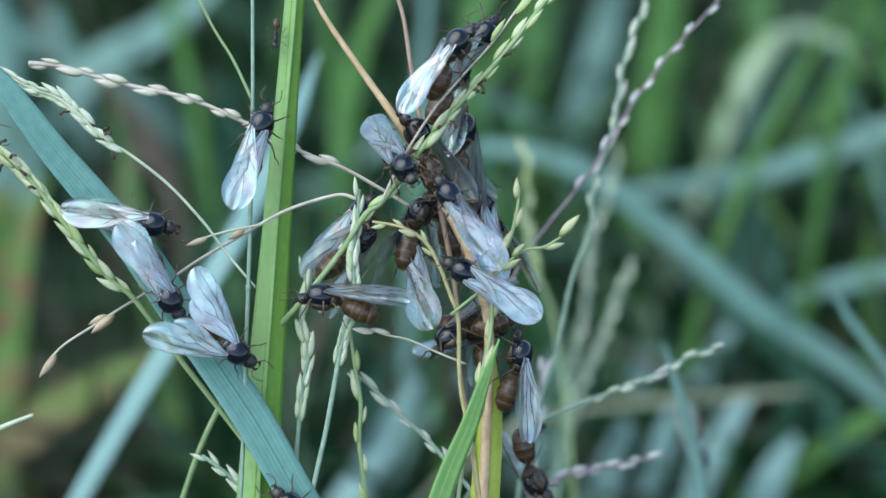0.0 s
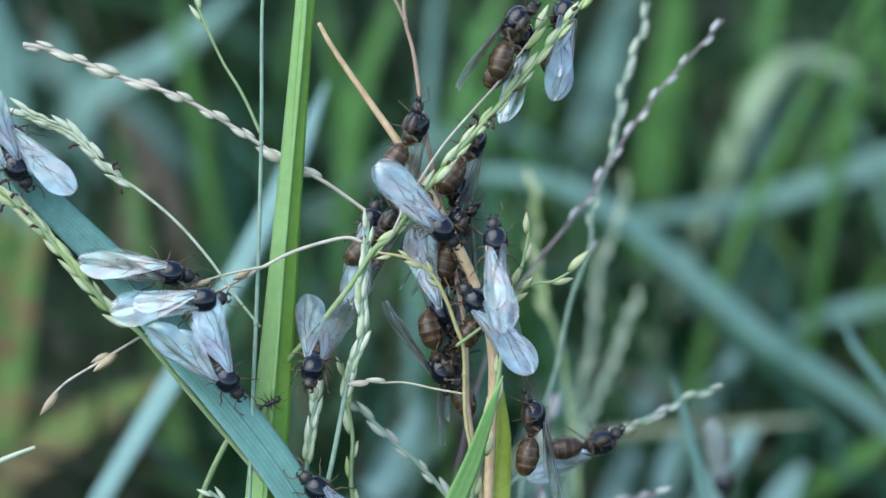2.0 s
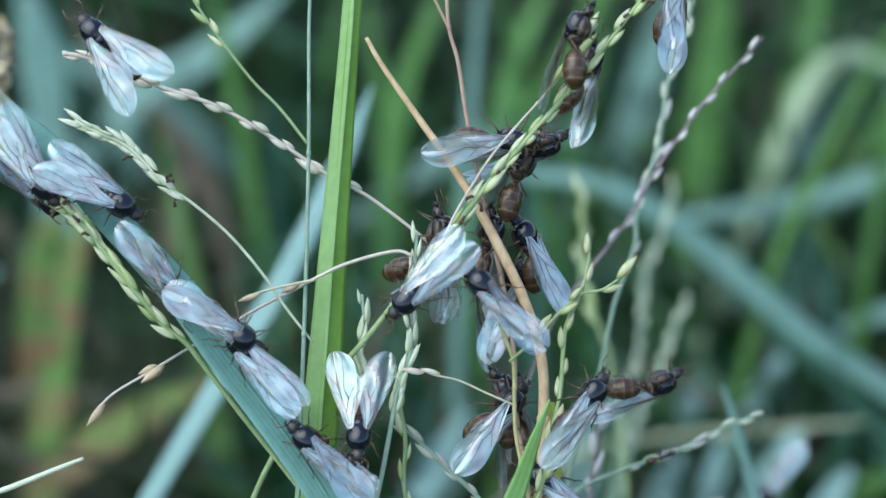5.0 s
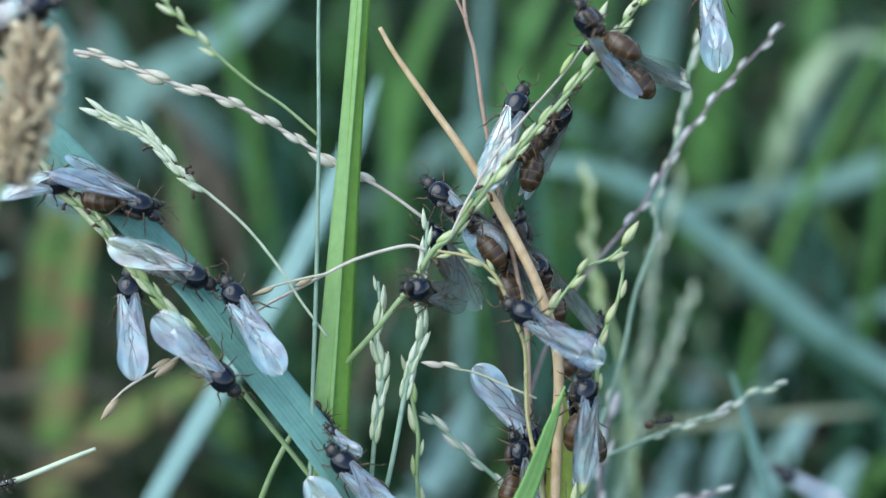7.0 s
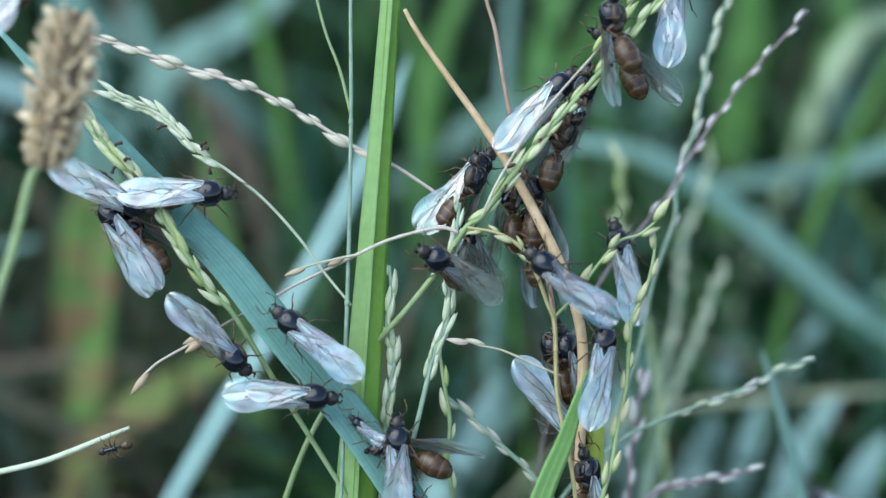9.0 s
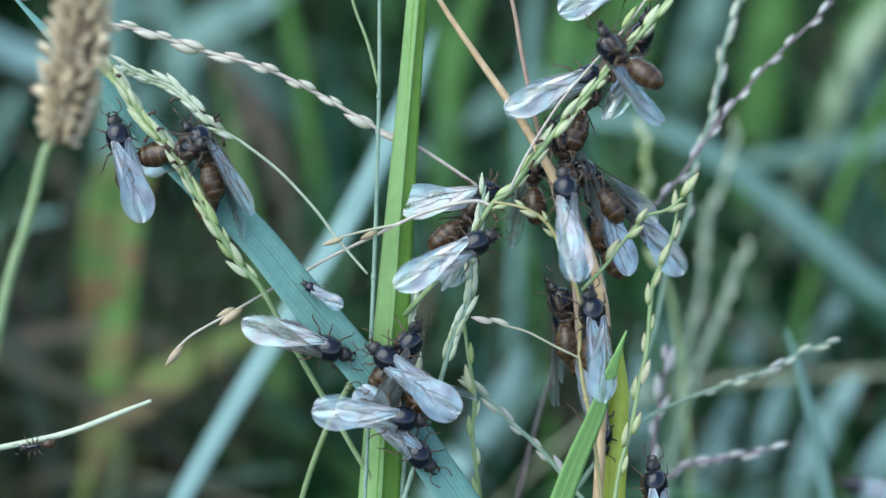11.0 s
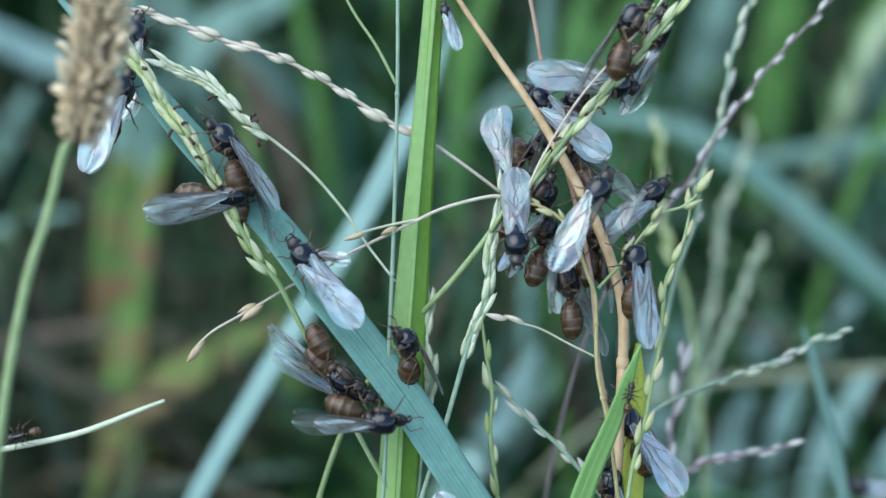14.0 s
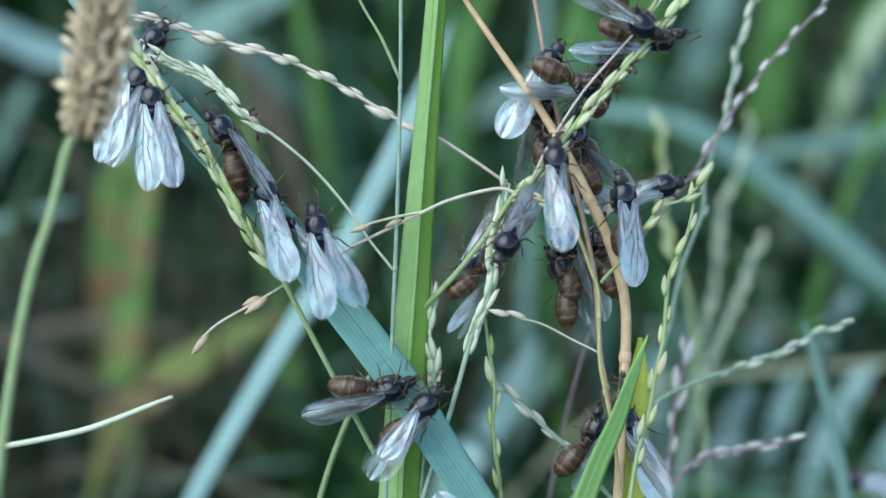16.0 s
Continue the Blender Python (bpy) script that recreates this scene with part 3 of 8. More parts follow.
bud_branch = spike("grass_sprig", "wiry tan branch with a few brown buds",
                   [(-44.7, -12.9, 1.0), (-42.8, -11.2, 1.0), (-39.6, -9.3, 1.0), (-36.9, -7.7, 1.0), (-34.1, -5.9, 4.0), (-30.9, -4.1, 5.0), (-27.5, -2.1, 4.0), (-22.6, 0.3, 1.0), (-19.6, 1.8, -0.5), (-16.1, 3.4, -0.5), (-11.0, 4.7, 0.0), (-8.8, 4.2, 0.0)],
                   STALK_ROSE, (0.14, 0.22), HUSK["tan"], [(0, 0.03), (0.17, 0.2), (0.19, 0.23), (0.66, 0.7)], 4, 6, root=False, seed=7, size=1.15)
bud_twig = spike("grass_sprig", "short pale twig with one tan bud",
                 [(-26.5, 0.2, -0.5), (-24.4, 0.8, -0.5), (-21.9, 1.4, -0.5), (-19.3, 1.9, -0.5)], STALK_PALE, (0.12, 0.18), HUSK["tan"], [(0.0, 0.25)], 4, 6, root=False, seed=8, size=1.2)
spike_p = spike("grass_panicle", "tall green and white grass panicle swarmed by ants",
                [(15.7, 33.2, -3.0), (12.6, 29.2, -3.0), (9.9, 25.8, -3.0), (7.1, 22.3, -3.0), (3.7, 18.4, -3.0), (0.3, 14.6, -2.0), (-2.8, 10.9, -1.0), (-6.9, 5.5, 0.0), (-8.8, 4.0, 0.0), (-11.7, -0.3, 1.0), (-15.6, -5.2, 2.0), (-19.0, -8.9, 4.0), (-22.5, -12.8, 7.0), (-26.6, -18.9, 8.0)],
                STALK_GREEN, (0.22, 0.34), HUSK["pale"], [(0.0, 0.58)], 1.75, 4, seed=9, florets=16, size=1.12)
spike_q = spike("grass_sprig", "side branch of the panicle with pale spikelets",
                [(10.6, 30.3, -1.5), (8.4, 27.2, -1.5), (5.6, 23.4, -1.5), (1.6, 18.9, -1.5), (-1.6, 15.0, -1.5), (-5.0, 9.5, -1.5), (-6.9, 5.5, -1.5)], STALK_ROSE, (0.12, 0.16), HUSK["pale"], [(0.0, 0.3)], 3.0, 8,
                root=False, seed=10)
spike_d = spike("grass_spike", "white-green grass spike on a blue-green stalk",
                [(-9.7, 6.1, 1.0), (-10.3, 2.0, 1.0), (-11.2, -1.9, 1.0), (-11.5, -7.0, 1.0), (-13.2, -10.9, 1.0), (-14.3, -14.8, 1.0), (-16.1, -21.3, 1.0), (-19.0, -30.5, 1.0)], STALK_BLUE, (0.2, 0.3), HUSK["white"],
                [(0.0, 0.56), (0.1, 0.55), (0.25, 0.54)], 1.55, 5, seed=11, size=0.95)
spike_d2 = spike("grass_spike", "white-green grass spike close to the tall stem",
                 [(-18.5, -5.6, 4.5), (-18.3, -9.2, 4.5), (-18.8, -12.5, 4.5), (-18.0, -16.5, 4.5), (-18.6, -20.4, 4.5), (-19.1, -25.1, 4.5), (-19.6, -32.3, 4.5)], STALK_BLUE, (0.18, 0.28), HUSK["white"],
                 [(0.0, 0.72), (0.1, 0.7), (0.3, 0.72)], 1.7, 6, seed=12, size=0.98)
dry_stalk = spike("dry_stalk", "straw-coloured dry grass stalk under clustered ants",
                  [(-16.2, 29.2, 3.0), (-14.5, 26.2, 3.0), (-10.5, 20.4, 3.0), (-6.6, 14.9, 3.0), (-3.4, 9.7, 3.0), (-0.5, 4.3, 3.0), (1.8, -0.6, 3.0), (3.5, -5.8, 3.0), (4.1, -10.3, 3.0), (3.9, -17.4, 3.0), (3.6, -25.2, 3.0), (3.3, -31.7, 3.0)],
                  STALK_TAN, (0.24, 0.62), HUSK["tan"], [], 3, seed=13, joints=(0.36, 0.74))
red_stalk = spike("dry_stalk", "thin reddish dry grass stalk",
                  [(-8.4, 37.0, 5.0), (-7.9, 30.8, 5.0), (-6.7, 26.7, 5.0), (-5.5, 20.2, 5.0), (-4.2, 14.4, 5.0), (-2.5, 7.8, 5.0), (-0.7, 0.7, 5.0), (0.6, -5.9, 5.0), (1.3, -14.4, 5.0), (3.0, -22.9, 5.0), (4.4, -32.1, 5.0)],
                  STALK_RED, (0.2, 0.3), HUSK["tan"], [], 3, seed=14, joints=(0.09, 0.8), sway_place=(-0.7, 0.7, 5.0))
red_twig = spike("grass_sprig", "thin reddish forked twig", [(-12.0, 38.5, 5.0), (-10.0, 34.6, 5.0), (-7.9, 30.6, 5.0)], STALK_RED, (0.13, 0.2), HUSK["tan"], [], 3,
                 root=False, seed=15, sway_place=(-0.7, 0.7, 5.0))
node_stalk = spike("grass_stalk", "thin bent yellow-green stalk with small buds", [(-8.8, 4.1, -1.0), (-5.3, 3.4, -1.0), (-2.7, 1.7, -1.0), (-1.1, -1.1, -1.0), (0.1, -4.3, -1.0), (1.0, -7.2, -1.0), (1.2, -14.5, -1.0), (2.5, -21.1, -1.0)],
                   STALK_STRAW, (0.15, 0.24), HUSK["green"], [(0.02, 0.3)], 1.5, 22, seed=16, size=0.72, joints=(0.62, 0.9))
spike_r = spike("grass_sprig", "curved branch with round green and tan buds", [(13.3, 6.0, -2.0), (12.3, 5.1, -2.0), (10.4, 3.5, -2.0), (8.0, 2.6, -2.0), (5.4, -0.5, -2.0), (3.9, -2.7, -2.0), (1.2, -5.7, -2.0)],
                STALK_GREEN, (0.14, 0.2), HUSK["green"], [(0.0, 0.8)], 2.7, 12, root=False, seed=17, size=1.1)
spike_u = spike("grass_spike", "slim upright spike with sparse green husks", [(11.9, 4.7, -1.0), (11.6, 2.1, -1.0), (10.8, -1.1, -1.0), (9.3, -4.3, -1.0), (8.9, -7.4, -1.0), (8.6, -11.9, -1.0), (7.8, -15.7, -1.0), (6.9, -20.8, -1.0), (5.7, -25.3, -1.0), (4.9, -31.0, -1.0)],
                STALK_GREEN, (0.16, 0.26), HUSK["green"], [(0.0, 0.9)], 2.6, 6, seed=18, size=0.95)
lance = blade("grass_plant", "narrow pointed green grass blade", [(5.6, -10.9, -3.0), (3.9, -15.5, -3.0), (2.1, -20.6, -3.0), (0.2, -25.0, -3.0), (-1.9, -30.8, -3.0)],
              [0.1, 1.5, 2.3, 2.7, 3.0], GREEN_LEAF, TO_LENS + RIGHT * 0.6, 0.2)
sheath = blade("leaf_sheath", "yellow-green leaf sheath round the dry stalk", [(5.8, -12.3, 4.5), (5.5, -17.6, 4.5), (5.0, -24.1, 4.5), (4.5, -32.0, 4.5)],
               [0.5, 2.6, 3.4, 3.6], YELLOW_LEAF, TO_LENS - RIGHT * 0.3, -0.5)
spike_e = spike("grass_sprig", "thin tan side twig with one long husk", [(-11.2, -8.9, 0.5), (-9.4, -9.2, 0.5), (-7.8, -9.8, 0.5), (-5.2, -10.5, 0.5), (-2.0, -12.1, 0.5), (1.2, -13.6, 0.5)], STALK_PALE, (0.1, 0.14),
                HUSK["pink"], [(0.05, 0.2), (0.22, 0.4)], 2.5, 5, root=False, seed=19)
spike_f = spike("grass_spike", "pinkish white grass spike in the shade below", [(-12.4, -16.5, 9.0), (-9.5, -18.9, 9.0), (-6.5, -21.8, 9.0), (-3.5, -24.5, 9.0), (-1.1, -27.2, 9.0), (2.5, -31.5, 9.0), (4.9, -34.8, 9.0)], STALK_BLUE,
                (0.2, 0.28), HUSK["bloom"], [(0.0, 0.7)], 2.0, 7, seed=20, size=0.9)
spike_g = spike("grass_spike", "yellow-green grass spike with sparse husks", [(-12.3, -9.9, 7.0), (-11.7, -14.2, 7.0), (-11.0, -18.9, 7.0), (-11.2, -23.5, 7.0), (-10.4, -29.5, 7.0), (-10.0, -33.5, 7.0)], STALK_GREEN,
                (0.18, 0.26), HUSK["pale"], [(0.0, 0.9)], 2.8, 8, seed=21)
purple_a = spike("grass_spike", "pale and purple grass spike behind the swarm", [(27.0, 35.0, 30.0), (25.7, 29.8, 30.0), (24.2, 26.1, 30.0), (23.3, 21.6, 30.0), (22.7, 17.1, 30.0), (21.6, 13.4, 30.0), (19.7, 7.5, 30.0), (19.4, 3.0, 30.0), (16.8, -4.4, 30.0), (14.9, -13.3, 30.0), (11.6, -23.7, 30.0), (10.5, -28.9, 30.0)],
                 STALK_BLUE, (0.2, 0.3), HUSK["bloom"], [(0.0, 0.52), (0.0, 0.4)], 2.8, 8, seed=22, size=0.9)
purple_b = spike("grass_spike", "leaning purple grass spike behind the swarm", [(37.1, 33.8, 27.0), (33.4, 29.7, 27.0), (29.7, 25.7, 27.0), (25.3, 19.9, 27.0), (22.4, 15.5, 27.0), (18.8, 9.6, 27.0), (12.9, 2.3, 27.0), (10.0, -2.1, 27.0)],
                 STALK_PURPLE, (0.14, 0.2), HUSK["purple"], [(0.0, 0.75)], 2.9, 9, seed=23, size=0.82)
spike_s = spike("grass_spike", "green and purple grass spike reaching sideways", [(36.0, -12.4, 24.0), (31.5, -13.8, 24.0), (27.9, -15.8, 24.0), (23.6, -17.6, 24.0), (18.5, -19.4, 24.0), (12.7, -22.0, 24.0), (7.7, -26.0, 24.0)],
                STALK_BLUE, (0.18, 0.26), HUSK["bloom"], [(0.0, 0.6), (0, 0.45)], 1.9, 2, seed=24, size=0.7)
spike_s2 = spike("grass_spike", "low purple grass spike behind", [(28.2, -27.5, 32.0), (22.2, -28.8, 32.0), (16.2, -30.0, 32.0), (13.2, -32.1, 32.0), (10.9, -35.9, 32.0)], STALK_PURPLE, (0.2, 0.3), HUSK["purple"],
                 [(0.0, 0.75), (0.1, 0.7)], 2.2, 4, seed=25, size=0.82)
purple_c = spike("grass_spike", "upright purple grass spike behind", [(13.6, -14.6, 34.0), (13.0, -19.1, 34.0), (12.6, -22.1, 34.0), (11.9, -26.6, 34.0), (11.6, -33.3, 34.0), (11.3, -37.9, 34.0)], STALK_PURPLE, (0.2, 0.3), HUSK["purple"],
                 [(0.0, 0.8)], 2.6, 9, seed=26, size=1.2)
straw_tip = spike("grass_plant", "rolled pale tip of a narrow grass blade", [(-49.1, -19.3, 3.0), (-51.9, -20.4, 3.0), (-58.5, -23.0, 3.0), (-64.6, -24.5, 3.0), (-70.0, -25.5, 3.0), (-76.1, -26.2, 3.0)], STALK_WHITE, (0.22, 0.36), HUSK["white"], [], 3,
                  group="grass blades", seed=27)
low_spike = spike("grass_spike", "small whitish grass spike in the shade", [(-28.5, -24.4, 7.0), (-26.7, -25.7, 7.0), (-24.3, -27.7, 7.0), (-22.3, -30.0, 7.0)], STALK_BLUE, (0.18, 0.25), HUSK["white"],
                  [(0, 0.9)], 1.5, 12, seed=28)

hazy_a = spike("grass_spike", "whitish grass spike far behind, out of focus", [(34.6, -3.0, 120.0), (32.9, -6.5, 120.0), (31.4, -10.2, 120.0), (29.0, -16.6, 120.0), (25.8, -24.6, 120.0), (22.7, -35.7, 120.0)], STALK_BLUE, (0.3, 0.4),
               HUSK["white"], [(0.0, 0.8)], 1.9, 6, seed=41, size=0.95)
hazy_b = spike("grass_spike", "yellowish grass spike far behind, out of focus", [(13.5, 16.8, 90.0), (14.2, 10.4, 90.0), (13.9, 3.8, 90.0), (15.5, -3.7, 90.0), (18.3, -11.1, 90.0), (20.2, -24.2, 90.0)], STALK_GREEN, (0.25, 0.4),
               HUSK["pale"], [(0.0, 0.6)], 2.6, 10, seed=42, size=1.3)
hazy_c = spike("grass_spike", "upright whitish grass spike out of focus", [(32.5, 18.2, 125.0), (31.8, 13.6, 125.0), (30.4, 9.0, 125.0), (27.3, 0.9, 125.0), (26.5, -10.4, 125.0), (24.1, -21.8, 125.0), (21.6, -37.9, 125.0)], STALK_BLUE, (0.3, 0.4),
               HUSK["white"], [(0.0, 0.85)], 2.0, 6, seed=43, size=0.95)

# ---- the brown seed head ----
seed_head = thing("seed_head", at(-48.4, 16.4, -32.0), "tan seed head packed with dry brown seeds", "seed head")
origin = seed_head.location.copy()
axis = smooth_line([at(*p) - origin for p in [(-46.9, 24.1, -32.0), (-47.4, 21.3, -32.0), (-48.2, 16.4, -32.0), (-49.2, 12.1, -32.0), (-49.9, 9.1, -32.0)]], 8)
bm = bmesh.new()
tube(bm, axis, lambda s: 0.0008 + 0.0012 * math.sin(math.pi * min(1, 0.15 + s * 0.8)), 9)
part("core", bm, SEED_CORE, seed_head)
bm = bmesh.new()
tube(bm, smooth_line([p - origin for p in rooted([at(*p) for p in [(-49.9, 9.6, -32.0), (-51.1, 8.3, -32.0), (-52.8, 1.7, -32.0), (-54.6, -3.8, -32.0), (-56.5, -13.1, -32.0), (-57.9, -23.6, -32.0)]])], 6), lambda s: 0.00045 + 0.0002 * s, 8)
part("stalk", bm, STALK_GREEN, seed_head, "smooth green stalk")
grain = husk_mesh("seed", SEED_TAN, 0.0023, 0.0012, 7, 5, 0.25)
rnd = random.Random(31)
for i in range(295):
    s = (i + 0.5 + rnd.uniform(-1.5, 1.5)) / 295
    s = min(0.995, max(0.005, s))
    p, way = along(axis, s)
    a = i * 2.399963 + rnd.uniform(-0.35, 0.35)
    sidew = way.orthogonal().normalized()
    out = (sidew * math.cos(a) + way.cross(sidew) * math.sin(a)).normalized()
    r = (0.0006 + 0.0012 * math.sin(math.pi * min(1, 0.12 + s * 0.83)) ** 0.7) * rnd.uniform(0.7, 1.45)
    piece("seed", grain, seed_head, aim(p + out * r, out - way * rnd.uniform(-0.2, 1.3) + sidew * rnd.uniform(-0.5, 0.5), sidew + way * rnd.uniform(-0.6, 0.9), rnd.uniform(0.40, 0.76)))

# ---- grasses behind, out of focus ----
BACK = (
    ("pale teal leaf bending over in the lower meadow", MIST_LEAF, [(77.9, -36.1, 240.0), (72.4, -43.1, 240.0), (67.0, -53.0, 240.0), (62.9, -64.3, 240.0), (60.3, -81.3, 240.0)], [1.5, 5.5, 6.8, 6.8, 5.5]),
    ("broad pale teal leaf in the lower meadow", MIST_LEAF, [(60.0, -38.6, 250.0), (56.5, -48.7, 250.0), (53.8, -60.3, 250.0), (51.8, -74.7, 250.0), (50.5, -89.2, 250.0)], [1.5, 5.5, 6.8, 6.8, 5.5]),
    ("pale teal leaf standing at the lower edge", MIST_LEAF, [(89.0, -47.2, 240.0), (83.6, -55.6, 240.0), (79.6, -65.5, 240.0), (77.0, -79.6, 240.0)], [2.0, 7.0, 9.0, 8.0]),
    ("teal blade standing behind the panicle", TEAL_LEAF, [(67.2, 110.0, 420.0), (60.2, 88.2, 420.0), (54.1, 64.4, 420.0), (47.1, 40.6, 420.0), (42.0, 8.9, 420.0), (38.9, -26.9, 420.0)], [3.0, 10.0, 13.0, 13.0, 11.0, 9.0]),
    ("bright green blade standing behind the panicle", PALE_LEAF, [(43.2, 118.0, 430.0), (37.4, 93.8, 430.0), (32.9, 65.6, 430.0), (29.7, 33.2, 430.0), (27.5, -11.2, 430.0)], [3.0, 9.0, 11.0, 11.0, 9.0]),
    ("bright green blade in the upper meadow", PALE_LEAF, [(113.7, 108.1, 400.0), (107.8, 77.5, 400.0), (100.0, 46.8, 400.0), (90.4, 16.2, 400.0), (80.7, -18.3, 400.0)], [3.0, 9.0, 11.0, 11.0, 10.0]),
    ("green blade leaning in the upper meadow", BACK_LEAF, [(145.8, 65.7, 400.0), (132.5, 50.5, 400.0), (119.1, 31.4, 400.0), (107.5, 8.4, 400.0), (97.8, -22.2, 400.0)], [3.0, 8.0, 10.0, 10.0, 9.0]),
    ("pale teal grass blade behind the tall stem", MIST_LEAF, [(-20.8, 33.2, 95.0), (-23.6, 25.7, 95.0), (-26.5, 19.1, 95.0), (-35.0, 2.0, 95.0), (-43.6, -12.3, 95.0), (-54.1, -29.6, 95.0), (-64.8, -49.0, 95.0)], [0.4, 2.5, 3.6, 4.0, 4.0, 3.6, 3.3]),
    ("arching pale grass blade with a bent tip", ARCH_LEAF, [(136.0, 60.0, 357.0), (126.0, 66.0, 357.0), (112.0, 69.5, 357.0), (101.2, 61.5, 357.0), (91.4, 41.7, 357.0), (82.6, 20.0, 357.0), (70.8, -8.2, 357.0)], [1.5, 4.6, 6.6, 6.6, 5.4, 4.2, 3.6]),
    ("long drooping teal grass blade", TEAL_LEAF, [(2.3, 26.3, 255.0), (12.6, 26.3, 255.0), (25.8, 24.4, 255.0), (40.5, 17.8, 255.0), (58.2, 4.6, 255.0), (81.7, -15.3, 255.0), (102.2, -29.2, 255.0), (119.8, -43.9, 255.0)], [0.9, 4.7, 5.6, 6.6, 6.6, 6.6, 6.6, 6.6]),
    ("teal grass blade lying across others", TEAL_LEAF, [(83.0, -19.6, 289.0), (105.1, -11.2, 289.0), (128.8, -6.2, 289.0), (147.7, -4.6, 289.0)], [1.9, 5.7, 7.6, 7.6]),
    ("teal grass blade bending sideways", TEAL_LEAF, [(48.1, 16.7, 340.0), (72.5, 19.3, 340.0), (98.6, 23.7, 340.0), (121.3, 30.7, 340.0), (145.7, 38.5, 340.0)], [1.9, 5.8, 7.8, 8.7, 8.7]),
    ("pale green upright grass blade", PALE_LEAF, [(163.3, 65.0, 391.0), (149.5, 34.5, 391.0), (130.9, 4.0, 391.0), (113.7, -22.7, 391.0), (100.3, -38.0, 391.0), (85.1, -64.7, 391.0), (77.4, -87.6, 391.0)], [2.6, 7.4, 8.6, 8.6, 8.0, 7.5, 7.5]),
    ("green grass blade leaning over", BACK_LEAF, [(160.8, 87.2, 442.0), (144.2, 58.2, 442.0), (125.6, 23.0, 442.0), (111.1, -12.2, 442.0), (104.8, -53.7, 442.0), (102.8, -95.1, 442.0)], [2.7, 10.6, 13.3, 13.3, 13.3, 13.3]),
    ("withering green and rust-coloured leaf", RUST_LEAF, [(-123.0, 16.5, 289.0), (-123.0, 5.4, 289.0), (-124.7, -16.9, 289.0), (-127.9, -36.1, 289.0), (-128.8, -55.3, 289.0)], [6.0, 14.0, 16.5, 9.0, 2.5]),
    ("olive-green leaf low in the meadow", OLIVE_LEAF, [(-70.3, -25.9, 238.0), (-84.3, -33.3, 238.0), (-98.4, -42.1, 238.0), (-110.5, -53.5, 238.0), (-117.8, -70.0, 238.0)], [2.2, 10.1, 12.3, 8.5, 2.5]),
    ("narrow teal blade with a pointed tip", TEAL_LEAF, [(32.7, -13.9, 60.0), (34.6, -19.8, 60.0), (37.2, -29.7, 60.0), (39.3, -41.3, 60.0)], [0.4, 1.4, 1.9, 2.0]),
    ("narrow pale blade at the meadow's edge", TEAL_LEAF, [(64.2, -5.5, 90.0), (67.0, -11.1, 90.0), (73.4, -19.6, 90.0), (80.1, -29.9, 90.0)], [0.4, 1.6, 1.9, 2.0]),
    ("pale thin stalk lying across the grass", STRAW_LEAF, [(87.8, -34.1, 221.0), (72.8, -35.2, 221.0), (56.5, -36.3, 221.0), (40.2, -37.6, 221.0), (23.9, -40.6, 221.0)], [0.8, 1.9, 1.9, 1.9, 1.9]),
    ("green grass blade rising from the corner", BACK_LEAF, [(125.7, -35.1, 255.0), (114.0, -42.4, 255.0), (97.8, -52.7, 255.0), (81.7, -64.5, 255.0), (68.4, -76.2, 255.0)], [2.5, 4.9, 6.2, 6.2, 6.2]),
    ("teal grass blade in the lower meadow", TEAL_LEAF, [(6.8, -32.2, 255.0), (-0.6, -39.5, 255.0), (-7.9, -48.3, 255.0), (-13.8, -58.6, 255.0), (-18.2, -70.3, 255.0)], [1.9, 5.6, 6.6, 6.6, 5.6]),
    ("green upright grass blade", BACK_LEAF, [(-82.6, 84.6, 323.0), (-79.8, 67.7, 323.0), (-75.3, 47.4, 323.0), (-70.1, 18.7, 323.0), (-62.6, -20.1, 323.0), (-52.3, -77.5, 323.0)], [2.0, 3.6, 4.2, 4.2, 4.0, 4.0]),
    ("dark green upright grass blade", BACK_LEAF, [(-40.3, 86.5, 357.0), (-34.9, 57.7, 357.0), (-31.3, 25.3, 357.0), (-33.1, -14.2, 357.0), (-34.9, -82.5, 357.0)], [2.0, 4.5, 5.2, 5.2, 5.0]),
    ("green grass blade behind the swarm", PALE_LEAF, [(18.3, 95.6, 391.0), (8.8, 72.7, 391.0), (3.1, 46.0, 391.0), (1.1, 7.8, 391.0), (3.1, -87.6, 391.0)], [3.2, 7.0, 9.0, 10.0, 10.0]),
    ("pale brown dead blade leaning", DEAD_LEAF, [(-146.0, 94.4, 408.0), (-136.2, 74.8, 408.0), (-126.4, 53.2, 408.0), (-118.5, 27.7, 408.0), (-116.6, -11.6, 408.0)], [2.6, 6.6, 7.5, 5.0, 3.0]),
    ("dim teal grass blade crossing behind", TEAL_LEAF, [(-170.3, 84.9, 425.0), (-152.1, 76.9, 425.0), (-131.9, 66.8, 425.0), (-109.7, 54.7, 425.0), (-91.6, 36.5, 425.0)], [3.0, 9.0, 10.0, 9.0, 8.0]),
    ("long teal grass blade low in the meadow", TEAL_LEAF, [(69.6, -32.9, 442.0), (82.1, -49.5, 442.0), (90.3, -66.1, 442.0), (94.5, -95.1, 442.0)], [3.0, 8.0, 11.1, 12.1]),
    ("dim teal blade among stems", TEAL_LEAF, [(-54.2, 15.5, 391.0), (-40.8, 21.2, 391.0), (-25.6, 32.6, 391.0), (-4.6, 44.1, 391.0), (14.5, 49.8, 391.0)], [3.0, 8.9, 10.9, 9.9, 5.9]),
